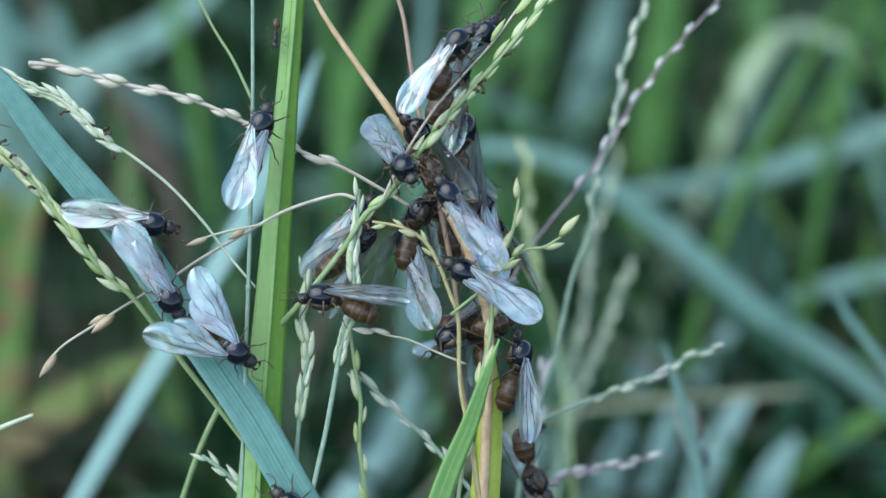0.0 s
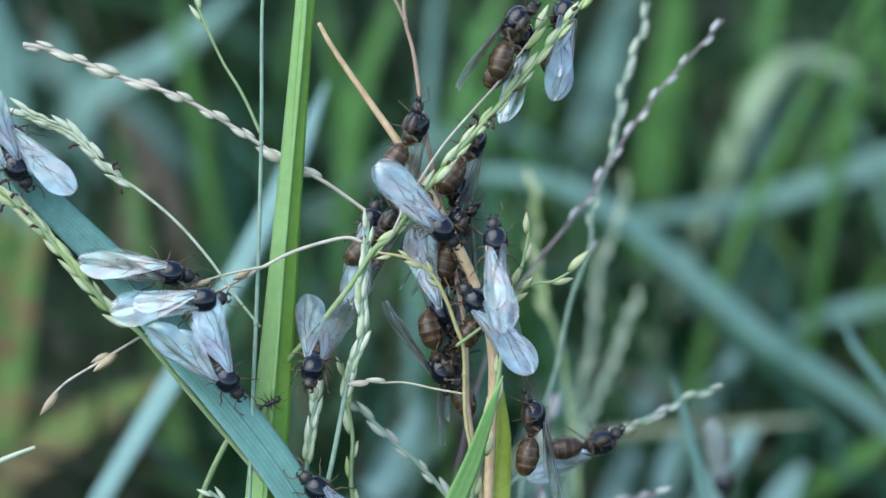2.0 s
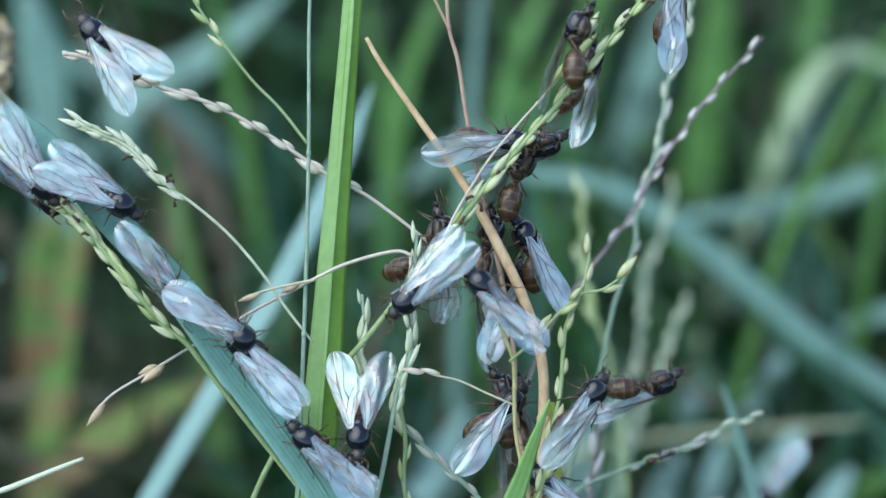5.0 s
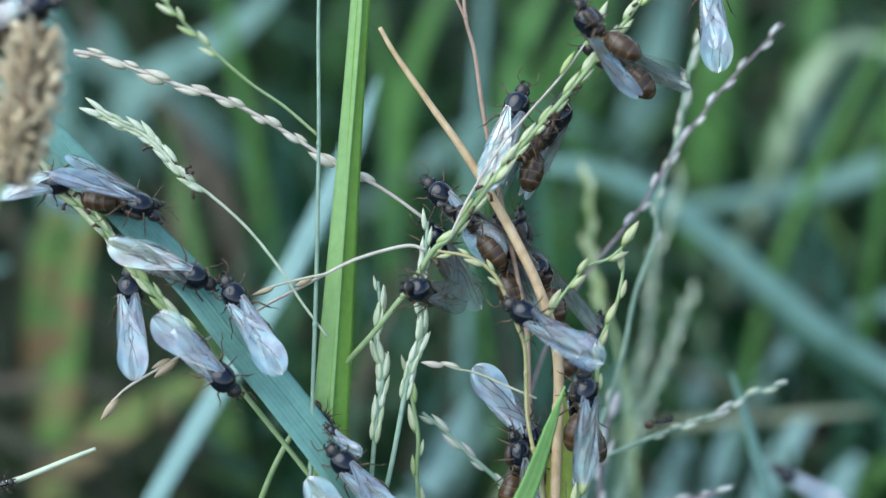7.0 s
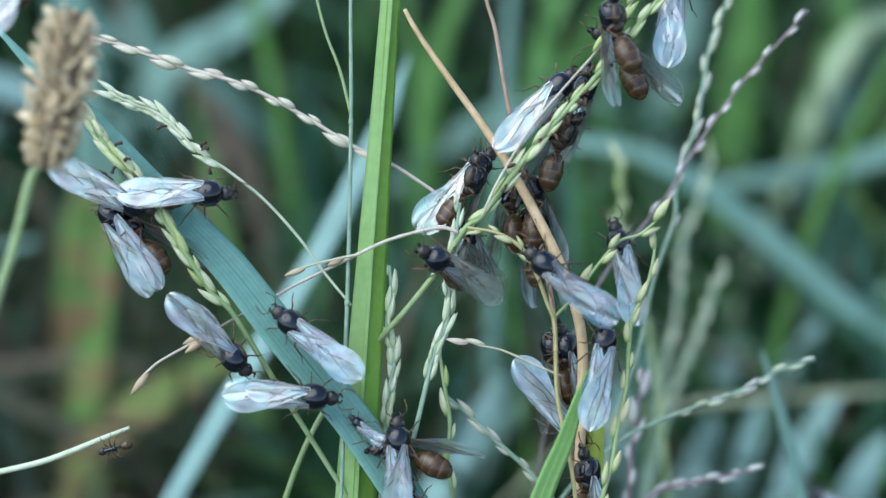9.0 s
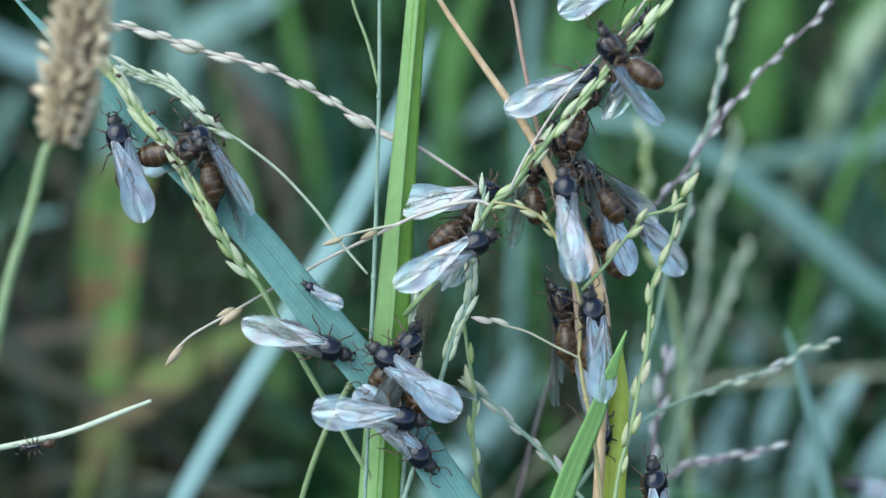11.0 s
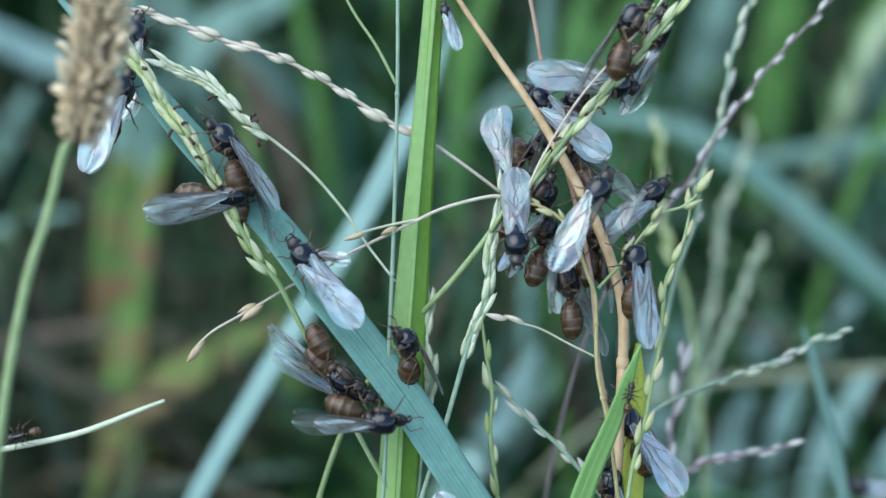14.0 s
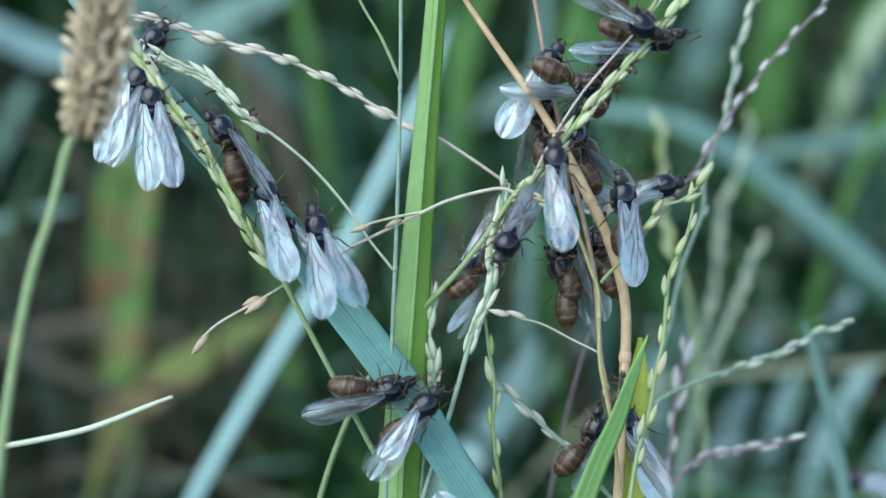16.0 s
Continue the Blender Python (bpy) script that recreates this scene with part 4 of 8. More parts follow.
    ("grey-green blade low behind", TEAL_LEAF, [(9.3, -32.1, 340.0), (0.8, -47.8, 340.0), (-9.5, -67.1, 340.0), (-18.1, -91.6, 340.0)], [2.9, 6.8, 7.8, 7.8]),
    ("dead brown leaf in the shade", DEAD_LEAF, [(-15.4, -41.5, 289.0), (-20.1, -51.0, 289.0), (-23.2, -65.3, 289.0), (-26.3, -82.7, 289.0)], [3.8, 11.3, 13.8, 12.6]),
    ("dead brown leaf on the ground", DEAD_LEAF, [(-24.3, -43.7, 323.0), (-31.1, -53.8, 323.0), (-36.1, -65.7, 323.0), (-37.8, -80.9, 323.0)], [3.8, 11.5, 14.0, 12.7]),
    ("dead brown stalk in the shade", DEAD_LEAF, [(-149.7, -9.1, 289.0), (-148.2, -25.1, 289.0), (-143.3, -42.6, 289.0), (-141.8, -65.1, 289.0), (-143.4, -84.4, 289.0)], [2.5, 5.0, 6.0, 4.0, 2.5]),
    ("green blade in the upper meadow", BACK_LEAF, [(74.7, 92.8, 374.0), (72.6, 70.6, 374.0), (69.7, 48.4, 374.0), (66.2, 20.6, 374.0), (60.5, -14.6, 374.0)], [6.9, 12.1, 13.4, 13.4, 12.4]),
    ("bright green blade crossing low", BACK_LEAF, [(136.6, 3.7, 340.0), (124.8, -10.3, 340.0), (114.3, -31.2, 340.0), (107.4, -55.6, 340.0), (103.9, -80.0, 340.0)], [3.8, 7.7, 9.0, 9.0, 9.0]),
    ("pale teal leaf low in the meadow", MIST_LEAF, [(72.8, -42.2, 306.0), (66.6, -55.2, 306.0), (60.3, -68.3, 306.0), (54.0, -84.6, 306.0)], [3.8, 7.7, 9.6, 9.6]),
    ("pale teal leaf leaning low", MIST_LEAF, [(47.8, -45.0, 255.0), (45.0, -53.8, 255.0), (40.7, -64.1, 255.0), (36.5, -75.8, 255.0)], [3.7, 7.5, 8.4, 8.4]),
    ("pale teal leaf bending in the shade", MIST_LEAF, [(48.9, -30.6, 323.0), (50.6, -44.0, 323.0), (49.1, -60.8, 323.0), (46.0, -84.4, 323.0)], [1.9, 5.8, 6.8, 6.8]),
    ("withered leaf among the grass", RUST_LEAF, [(-103.5, 18.6, 255.0), (-107.3, 6.8, 255.0), (-109.5, -6.6, 255.0), (-109.2, -21.4, 255.0)], [2.5, 4.9, 6.0, 2.0]),
    ("brown dead stalk lying in the grass", DEAD_LEAF, [(-157.3, -35.0, 272.0), (-144.7, -33.3, 272.0), (-130.6, -30.9, 272.0), (-118.2, -30.0, 272.0)], [2.5, 3.7, 3.7, 3.7]),
    ("dead brown blade behind the swarm", DEAD_LEAF, [(-27.1, -45.8, 255.0), (-22.0, -52.3, 255.0), (-19.0, -60.4, 255.0), (-17.5, -73.7, 255.0)], [2.5, 6.2, 8.6, 7.4]),
    ("olive leaf with brown blotches standing low", RUST_LEAF, [(-111.8, -21.4, 255.0), (-113.3, -33.3, 255.0), (-116.3, -46.7, 255.0), (-120.1, -60.2, 255.0)], [3.7, 9.9, 9.0, 2.5]),
    ("pale teal leaf fallen across", MIST_LEAF, [(-5.9, -32.4, 238.0), (-11.5, -42.4, 238.0), (-19.9, -56.6, 238.0), (-28.3, -70.9, 238.0)], [1.9, 6.5, 8.3, 8.3]),
    ("grey-teal blade behind the arching spike", TEAL_LEAF, [(-133.2, 82.3, 391.0), (-125.4, 59.4, 391.0), (-121.6, 36.5, 391.0), (-125.5, 13.5, 391.0), (-127.4, -9.6, 391.0)], [4.0, 8.9, 9.9, 8.9, 7.9]),
    ("straw-brown blade behind the arching spike", DEAD_LEAF, [(-104.2, 52.1, 330.5), (-94.9, 41.6, 330.5), (-86.2, 28.2, 330.5), (-80.6, 9.7, 330.5)], [2.5, 5.8, 6.4, 5.5]),
    ("broad teal blade at the meadow's edge", TEAL_LEAF, [(-143.6, 87.3, 340.0), (-138.4, 66.4, 340.0), (-133.2, 45.5, 340.0), (-131.4, 24.6, 340.0), (-133.2, -3.3, 340.0)], [5.8, 14.6, 17.5, 16.5, 14.6]),
    ("teal blade bowed behind the arching spike", TEAL_LEAF, [(-67.4, 92.8, 374.0), (-84.1, 78.0, 374.0), (-97.1, 68.7, 374.0), (-111.9, 61.3, 374.0), (-123.0, 46.5, 374.0), (-128.6, 26.1, 374.0)], [3.0, 10.8, 13.8, 13.8, 12.8, 11.8]),
    ("green blade between the stems", BACK_LEAF, [(-14.6, 87.3, 340.0), (-25.1, 62.9, 340.0), (-30.3, 36.8, 340.0), (-32.1, 7.1, 340.0), (-30.3, -20.7, 340.0)], [3.1, 6.5, 7.2, 7.0, 6.5]),
    ("broad pale teal leaf low behind", MIST_LEAF, [(28.6, -27.4, 272.0), (27.3, -45.6, 272.0), (24.4, -60.8, 272.0), (21.5, -79.1, 272.0)], [5.7, 13.2, 15.1, 15.1]),
    ("pale teal leaf at the edge, low", MIST_LEAF, [(80.8, -21.9, 289.0), (70.2, -40.7, 289.0), (62.7, -59.5, 289.0), (59.8, -81.5, 289.0)], [3.8, 8.6, 10.5, 10.5]),
    ("withered straw leaf on the ground", RUST_LEAF, [(-109.7, -30.7, 306.0), (-114.7, -44.0, 306.0), (-116.4, -57.2, 306.0), (-113.1, -77.0, 306.0)], [2.5, 5.1, 6.0, 2.5]),
    ("grey-teal blade lying at the meadow's edge", MIST_LEAF, [(-129.3, 35.0, 400.0), (-154.9, 46.7, 400.0), (-178.6, 53.5, 400.0), (-206.5, 64.3, 400.0), (-234.5, 60.5, 400.0)], [3.0, 9.0, 11.0, 10.0, 9.0]),
    ("teal blade lying low at the meadow's edge", TEAL_LEAF, [(-138.1, 1.3, 300.0), (-153.0, -2.0, 300.0), (-169.6, -7.0, 300.0), (-189.7, -16.1, 300.0)], [1.5, 4.0, 4.5, 4.5]),
    ("pale teal leaf leaning at the meadow's edge", TEAL_LEAF, [(-176.7, 41.5, 380.0), (-184.4, 24.5, 380.0), (-194.1, 7.4, 380.0), (-200.0, -15.4, 380.0)], [3.0, 9.0, 11.0, 10.0]),
    ("pale teal blade leaning in the lower meadow", MIST_LEAF, [(60.4, -28.0, 310.0), (54.1, -47.7, 310.0), (47.0, -67.4, 310.0), (40.7, -88.8, 310.0)], [4.0, 9.5, 11.5, 11.0]),
    ("broad teal blade leaning in the lower meadow", MIST_LEAF, [(91.4, -37.5, 330.0), (85.0, -57.9, 330.0), (76.8, -78.3, 330.0), (69.5, -98.8, 330.0)], [4.0, 10.0, 12.5, 12.0]),
    ("teal blade lying across the lower meadow", TEAL_LEAF, [(105.6, -54.7, 350.0), (84.9, -61.1, 350.0), (64.1, -64.9, 350.0), (41.5, -74.8, 350.0)], [3.0, 6.0, 7.0, 6.0]),
    ("withered brown leaf on the ground", DEAD_LEAF, [(-158.8, 21.9, 357.0), (-153.3, 7.4, 357.0), (-153.4, -10.8, 357.0), (-157.1, -34.5, 357.0)], [2.6, 6.5, 6.0, 2.5]),
    ("withered grey-brown leaf in the shade", DEAD_LEAF, [(-90.3, 38.9, 340.0), (-95.6, 24.9, 340.0), (-99.1, 12.7, 340.0), (-100.8, -1.3, 340.0)], [2.6, 6.4, 6.0, 2.5]),
)
rnd = random.Random(79)
for i in range(30):
    x, y, d = rnd.uniform(-15, 110), rnd.uniform(-10, 75), rnd.uniform(190, 420)
    lean, high = rnd.uniform(-0.3, 0.5), rnd.uniform(60, 115)
    k = (200 + d) / 200
    line = [((x + lean * high * (1 - s) ** 1.7) * k * 0.8, (y - high * s) * k * 0.8, d + 14 * s) for s in (0, 0.2, 0.45, 0.7, 1.0)]
    w = rnd.uniform(0.8, 2.2) * k
    blade("grass_plant", "blurred grass blade standing in the meadow", line, [0.3, w * 0.7, w, w, w],
          rnd.choice((BACK_LEAF, TEAL_LEAF, BACK_LEAF, TEAL_LEAF, BACK_LEAF)), TO_LENS + RISE * rnd.uniform(0.2, 1.0) + RIGHT * rnd.uniform(-0.8, 0.8),
          0.12, 0.2, cols=4, group="meadow blades")
for label, mat, pts, ws in BACK:
    blade("grass_plant", label, pts, ws, mat, TO_LENS + RISE * 0.7, 0.1, 0.2, cols=4, group="meadow blades")


def meadow(count, seed):
    """The rest of the meadow, leaning blades that stand in the ground behind the subject and all round the place."""
    rnd = random.Random(seed)
    verts, faces = [], []
    ring = 18000
    while count or ring:
        y = 0.36 + 2.4 * rnd.random() ** 1.6
        x = rnd.uniform(-0.35 - 0.5 * y, 0.35 + 0.5 * y)
        if not count:
            a, far = rnd.uniform(0, 2 * math.pi), 0.45 + 3.2 * rnd.random() ** 0.7
            x, y = far * math.cos(a), 0.12 + far * math.sin(a)
            if 0.36 < y < 2.76 and abs(x) < 0.35 + 0.5 * y:
                continue
        near = y < 0.62
        if x < 0.05 and y < 0.9 and rnd.random() < 0.35:
            continue
        high = rnd.uniform(0.06, 0.17) if near else rnd.uniform(0.08, 0.26)
        a, lean = rnd.uniform(0, 2 * math.pi), rnd.uniform(0.15, 1.5) ** 1.3
        way = Vector((math.cos(a), math.sin(a), 0))
        tip = Vector((x, y, 0)) + way * (high * lean) + Vector((0, 0, high * (1 - 0.4 * min(1.2, lean))))
        if count and min((tip - EYE).dot(AWAY), (Vector((x, y, high * 0.6)) - EYE).dot(AWAY)) < 0.34:
            continue
        if count:
            count -= 1
        else:
            ring -= 1
            if math.hypot(tip.x, tip.y - 0.12) < 0.36:
                continue
        w = rnd.uniform(0.0018, 0.0056)
        side = Vector((-math.sin(a), math.cos(a), 0))
        twist = rnd.uniform(-0.9, 0.9)
        side = (side * math.cos(twist) + way * math.sin(twist))
        base = len(verts)
        drop = 0.4 * min(1.2, lean)
        for i in range(7):
            s = i / 6
            p = Vector((x, y, 0)) + way * (high * lean * s ** 1.8) + Vector((0, 0, high * (s - drop * s * s)))
            ww = w * (1 - s) ** 0.55 * (0.55 + 0.45 * min(1, s * 4)) + 0.0001
            up = Vector((0, 0, 0.2 * ww))
            verts += [p - side * ww, p - up, p + side * ww]
        for i in range(6):
            q = base + 3 * i
            faces += [(q, q + 1, q + 4, q + 3), (q + 1, q + 2, q + 5, q + 4)]
    me = bpy.data.meshes.new("meadow_grass")
    me.from_pydata(verts, [], faces)
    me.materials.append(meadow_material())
    for p in me.polygons:
        p.use_smooth = True
    return tagged(new("meadow_grass", me), "dense green meadow grass out of focus", "grass", kind="stuff")


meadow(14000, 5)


def litter(count, seed):
    """Dead and half-green scraps of leaves that lie and lean on the ground between the blades."""
    rnd = random.Random(seed)
    verts, faces = [], []
    for i in range(count):
        y = rnd.uniform(0.42, 1.1)
        x = rnd.uniform(-0.30 - 0.2 * y, 0.12 + 0.1 * y)
        a, rise = rnd.uniform(0, 2 * math.pi), rnd.uniform(0.0, 1.1)
        way = Vector((math.cos(a) * math.cos(rise), math.sin(a) * math.cos(rise), math.sin(rise)))
        side = Vector((-math.sin(a), math.cos(a), rnd.uniform(-0.5, 0.5))).normalized()
        long, w = rnd.uniform(0.02, 0.07), rnd.uniform(0.002, 0.009)
        curl, base = rnd.uniform(-0.02, 0.02), len(verts)
        for k in range(5):
            s = k / 4
            p = Vector((x, y, 0.002)) + way * (long * s) + Vector((0, 0, curl * s * (1 - s)))
            ww = w * math.sin(math.pi * (0.12 + 0.8 * s))
            verts += [p - side * ww, p + Vector((0, 0, 0.15 * ww)), p + side * ww]
        for k in range(4):
            q = base + 3 * k
            faces += [(q, q + 1, q + 4, q + 3), (q + 1, q + 2, q + 5, q + 4)]
    me = bpy.data.meshes.new("leaf_litter")
    me.from_pydata(verts, [], faces)
    me.materials.append(LITTER)
    for p in me.polygons:
        p.use_smooth = True
    return tagged(new("leaf_litter", me), "brown and grey dead leaf litter on the ground", "litter", kind="stuff")


litter(2600, 8)

# ---- ants ----


def egg(bm, centre, size, rings=10, sides=12, shape=lambda s: 1.0, bend=0.0):
    """A rounded body piece along Y; shape scales its girth along the length."""
    cx, cy, cz = centre
    w, l, h = size
    rows = []
    for i in range(rings + 1):
        s = i / rings
        a = math.pi * s
        r = math.sin(a) ** 0.75 * shape(s) if 0 < i < rings else 0.03
        y = cy + l / 2 * math.cos(a)
        rows.append([bm.verts.new(((cx + w / 2 * r * math.cos(t)) * 0.001, y * 0.001, (cz + h / 2 * r * math.sin(t) + bend * (s - 0.5) ** 2) * 0.001))
                     for t in (2 * math.pi * k / sides for k in range(sides))])
    for a, b in zip(rows, rows[1:]):
        for k in range(sides):
            bm.faces.new((a[k], b[k], b[(k + 1) % sides], a[(k + 1) % sides]))
    bm.faces.new(rows[0])
    bm.faces.new(rows[-1][::-1])


def mm(*pts):
    return [Vector(p) * 0.001 for p in pts]


def wing_parts(ant, name, sign, length, width, hinge, veins):
    """One wing: a stiff, slightly wavy membrane that trails from its hinge, with raised veins."""
    bm = bmesh.new()
    rows = []
    nl, nw = 22, 10

    def spot(s, u):
        lead = 0.10 + 0.32 * math.sin(math.pi * s * 0.6)
        trail = -0.10 - 0.55 * math.sin(math.pi * 0.62 * min(1, s) ** 1.1)
        tip = 1 if s < 0.68 else math.sqrt(max(0.0, 1 - ((s - 0.68) / 0.32) ** 2))
        x = (lead if u > 0 else -trail) * u * tip - 0.10 * s
        z = (0.12 * math.sin(5 * u + 4 * s) + 0.10 * math.sin(8 * u - 2) * math.sin(9 * s)) * (0.3 + s) * 0.6 - 0.3 * s * s
        return Vector((sign * x * width, -s * length, z)) * 0.001
    for i in range(nl + 1):
        q = i / nl
        rows.append([bm.verts.new(spot(1 - (1 - q) ** 1.7, 2 * k / nw - 1)) for k in range(nw + 1)])
    for a, b in zip(rows, rows[1:]):
        for k in range(nw):
            bm.faces.new((a[k], a[k + 1], b[k + 1], b[k]))
    wing = part(name, bm, WING, ant, "clear milky wing with painted sky sheen and brown veins")
    wing.location = Vector(hinge) * 0.001
    for line in veins:
        bm = bmesh.new()
        tube(bm, [spot(s, u) + Vector((0, 0, 0.00003)) for s, u in line], lambda s: 0.000046 - 0.000022 * s, 4)
        part("wing_vein", bm, VEIN, wing)
    return wing


FORE_VEINS = (
    [(0.0, 0.3), (0.15, 0.9), (0.4, 0.98), (0.62, 0.98), (0.85, 0.97), (0.97, 0.6)],
    [(0.01, 0.2), (0.15, 0.62), (0.35, 0.76), (0.5, 0.84), (0.6, 0.96)],
    [(0.03, 0.0), (0.2, 0.1), (0.38, 0.18), (0.46, 0.45), (0.5, 0.84)],
    [(0.38, 0.18), (0.54, 0.28), (0.62, 0.55), (0.76, 0.95)],
    [(0.54, 0.28), (0.74, 0.18), (0.94, 0.25)],
    [(0.2, 0.1), (0.36, -0.35), (0.5, -0.85)],
    [(0.36, -0.35), (0.5, -0.15), (0.54, 0.28)],
    [(0.5, -0.15), (0.68, -0.3), (0.86, -0.45)],
    [(0.02, -0.3), (0.18, -0.62), (0.38, -0.92)],
)
HIND_VEINS = ([(0.0, 0.2), (0.3, 0.8), (0.6, 0.95)], [(0.05, 0.0), (0.3, 0.1), (0.6, -0.1), (0.8, -0.2)], [(0.3, 0.1), (0.45, -0.4), (0.6, -0.8)])


def build_ant(label, winged=True, slim=1.0):
    ant = thing("flying_ant" if winged else "worker_ant", (0, 0, -1), label, "ant", "ants on the grass")
    bm = bmesh.new()
    if winged:
        egg(bm, (0, 0.45, 0.1), (3.1, 3.3, 2.9), 14, 16, lambda s: 1.0 - 0.10 * s, 0.1)
        egg(bm, (0, -0.75, 0.75), (1.7, 1.2, 1.0), 8, 12)
    else:
        egg(bm, (0, 0.15, 0), (1.2, 3.6, 1.3), 12, 14, lambda s: 1.0 - 0.22 * s + 0.05 * math.sin(9 * s), 0.2)
        egg(bm, (0, -0.75, 0.3), (1.25, 0.9, 0.75), 6, 10)
    part("thorax", bm, BLACK, ant, "glossy black thorax")
    if winged:
        bm = bmesh.new()
        egg(bm, (0, -1.05, -0.15), (2.2, 1.5, 2.0), 8, 12)
        for sx in (-1, 1):
            egg(bm, (sx * 0.95, 0.3, -0.75), (1.0, 2.4, 1.2), 8, 10)
        part("thorax_flank", bm, BROWN, ant, "brown plates on the flanks and rear of the thorax")
    bm = bmesh.new()
    egg(bm, (0, -1.85, -0.35), (0.75, 0.6, 1.15), 6, 8)
    part("waist", bm, BROWN, ant)
    bm = bmesh.new()
    egg(bm, (0, 0, 0), (1.75, 1.6, 1.3) if winged else (1.9, 1.75, 1.3), 12, 14, lambda s: 0.84 + 0.3 * s)
    for sx in (-1, 1):
        tube(bm, mm((sx * 0.4, 0.7, -0.25), (sx * 0.5, 1.0, -0.35), (sx * 0.14, 1.2, -0.4)), lambda s: 0.00022 - 0.00012 * s, 5)
    head = part("head", bm, HEAD, ant, "dark head with short jaws")
    head.location = Vector((0, 2.4 if winged else 2.35, -0.6 if winged else -0.45)) * 0.001
    for sx in (-1, 1):
        bm = bmesh.new()
        egg(bm, (sx * (0.66 if winged else 0.72), -0.05, 0.22), (0.44, 0.62, 0.5), 6, 8)
        part("eye", bm, BLACK, head)
        bm = bmesh.new()
        tube(bm, mm((sx * 0.3, 0.6, 0.2), (sx * 0.8, 0.95, 0.45), (sx * 1.15, 1.25, 0.5)), 0.000065, 5)
        tube(bm, mm((sx * 1.15, 1.25, 0.5), (sx * 1.2, 1.7, 0.25), (sx * 1.1, 2.2, 0.0), (sx * 0.95, 2.6, -0.1)), lambda s: 0.00006 + 0.00002 * s, 5)
        part("antenna", bm, LEG, head)
    bm = bmesh.new()
    long, wide = (4.7, 2.65) if winged else (3.0, 2.0)

    def rings(s):
        return (0.86 + 0.22 * math.sin(math.pi * s)) * (1 + 0.09 * (1 - (s * 4.6) % 1.0))
    egg(bm, (0, -0.2 - long / 2, 0.1), (wide * slim, long, wide * 0.92 * slim), 30, 18, rings, -0.5)
    gaster = part("gaster", bm, GASTER, ant, "banded brown abdomen")
    gaster.matrix_basis = Matrix.Translation(Vector((0, -1.85, -0.5)) * 0.001) @ Matrix.Rotation(radians(16 if winged else 8), 4, "X")
    for row, (y0, y1, y2) in enumerate(((1.0, 1.9, 2.6), (0.1, -0.2, -0.3), (-0.7, -2.0, -3.4))):
        for sx in (-1, 1):
            reach = (0.78 if row < 2 else 0.92) if winged else 1.0
            bm = bmesh.new()
            knee = (sx * 2.0 * reach, (y0 + y1) / 2, 0.15)
            foot = (sx * 2.8 * reach, y1 + (y2 - y1) * 0.5, -1.6)
            tube(bm, mm((sx * 0.45, y0, -0.75), (sx * 0.8, y0, -0.8)), 0.00028, 6)
            tube(bm, mm((sx * 0.8, y0, -0.8), (sx * 1.35 * reach, (y0 * 2 + y1) / 3, -0.1), knee), lambda s: 0.0002 - 0.00009 * s, 6)
            tube(bm, mm(knee, foot), lambda s: 0.00011 - 0.00003 * s, 5)
            tube(bm, mm(foot, (sx * 3.2 * reach, (y1 + y2 * 2) / 3, -1.9), (sx * 3.5 * reach, y2, -2.0)), lambda s: 0.00007 - 0.00003 * s, 5)
            part("leg", bm, LEG, ant)
    if winged:
        for sx in (-1, 1):
            wing_parts(ant, "forewing", sx, 10.0, 3.4, (sx * 0.85, 0.1, 1.2), FORE_VEINS)
            wing_parts(ant, "hindwing", sx, 6.8, 2.5, (sx * 0.85, -0.4, 1.05), HIND_VEINS)
    return ant


LOOSE = random.Random(17)


def open_wings(ant, spread):
    for w in ant.children:
        if "wing" in w.name:
            sx = 1 if w.location.x > 0 else -1
            hind = 0.5 if w.name.startswith("hind") else 1.0
            w.rotation_euler = (radians(LOOSE.uniform(-9, 3)), radians(sx * LOOSE.uniform(-6, 32)), radians(sx * (spread - 7.5) * hind + LOOSE.uniform(-3, 3)))


queen = build_ant("winged queen ant, black thorax, brown abdomen, milky folded wings with painted sheen")
male = build_ant("small winged male ant with pale wings", slim=0.8)
worker = build_ant("tiny dark wingless worker ant", winged=False)


def facing(x, y, d, heading, roll, tilt=0.0):
    """The pose of an ant: its place, the way its head points as seen from the lens, and how far it rolls from its back."""
    m = VIEW.to_4x4() @ Matrix.Rotation(radians(heading - 90), 4, "Z") @ Matrix.Rotation(radians(tilt), 4, "X") @ Matrix.Rotation(radians(roll), 4, "Y")
    return Matrix.Translation(at(x, y, d)) @ m


def crawl(rows):
    return [(t, facing(*rest)) for t, *rest in rows]


def put_ant(model, scale, spread, label=""):
    ant = copy_thing(model, Matrix())
    ant.scale = (scale, scale, scale)
    open_wings(ant, spread)
    return tagged(ant, label)


def beat(ant, rows):
    """The wings of an ant open and close: at 0 to 7 degrees they lie folded over one another."""
    for w in [c for c in ant.children if "wing" in c.name]:
        sx = 1 if w.location.x > 0 else -1
        hind = w.name.startswith("hind")
        home = w.location.copy()
        walk(w, [(t, Matrix.LocRotScale(home, Euler((radians(-3.0), radians(sx * 10), radians(sx * (a - 7.5) * (0.4 if hind else 1.0)))), None)) for t, a in rows])


def sway(ob, rows):
    """A plant that the wind and the ants move a little: mm right, mm up, degrees of lean."""
    home = ob.location.copy()
    return [(t, Matrix.Translation(home + RIGHT * (x * 0.001) + RISE * (y * 0.001)) @ Matrix.Rotation(radians(a), 4, -AWAY)) for t, x, y, a in rows]


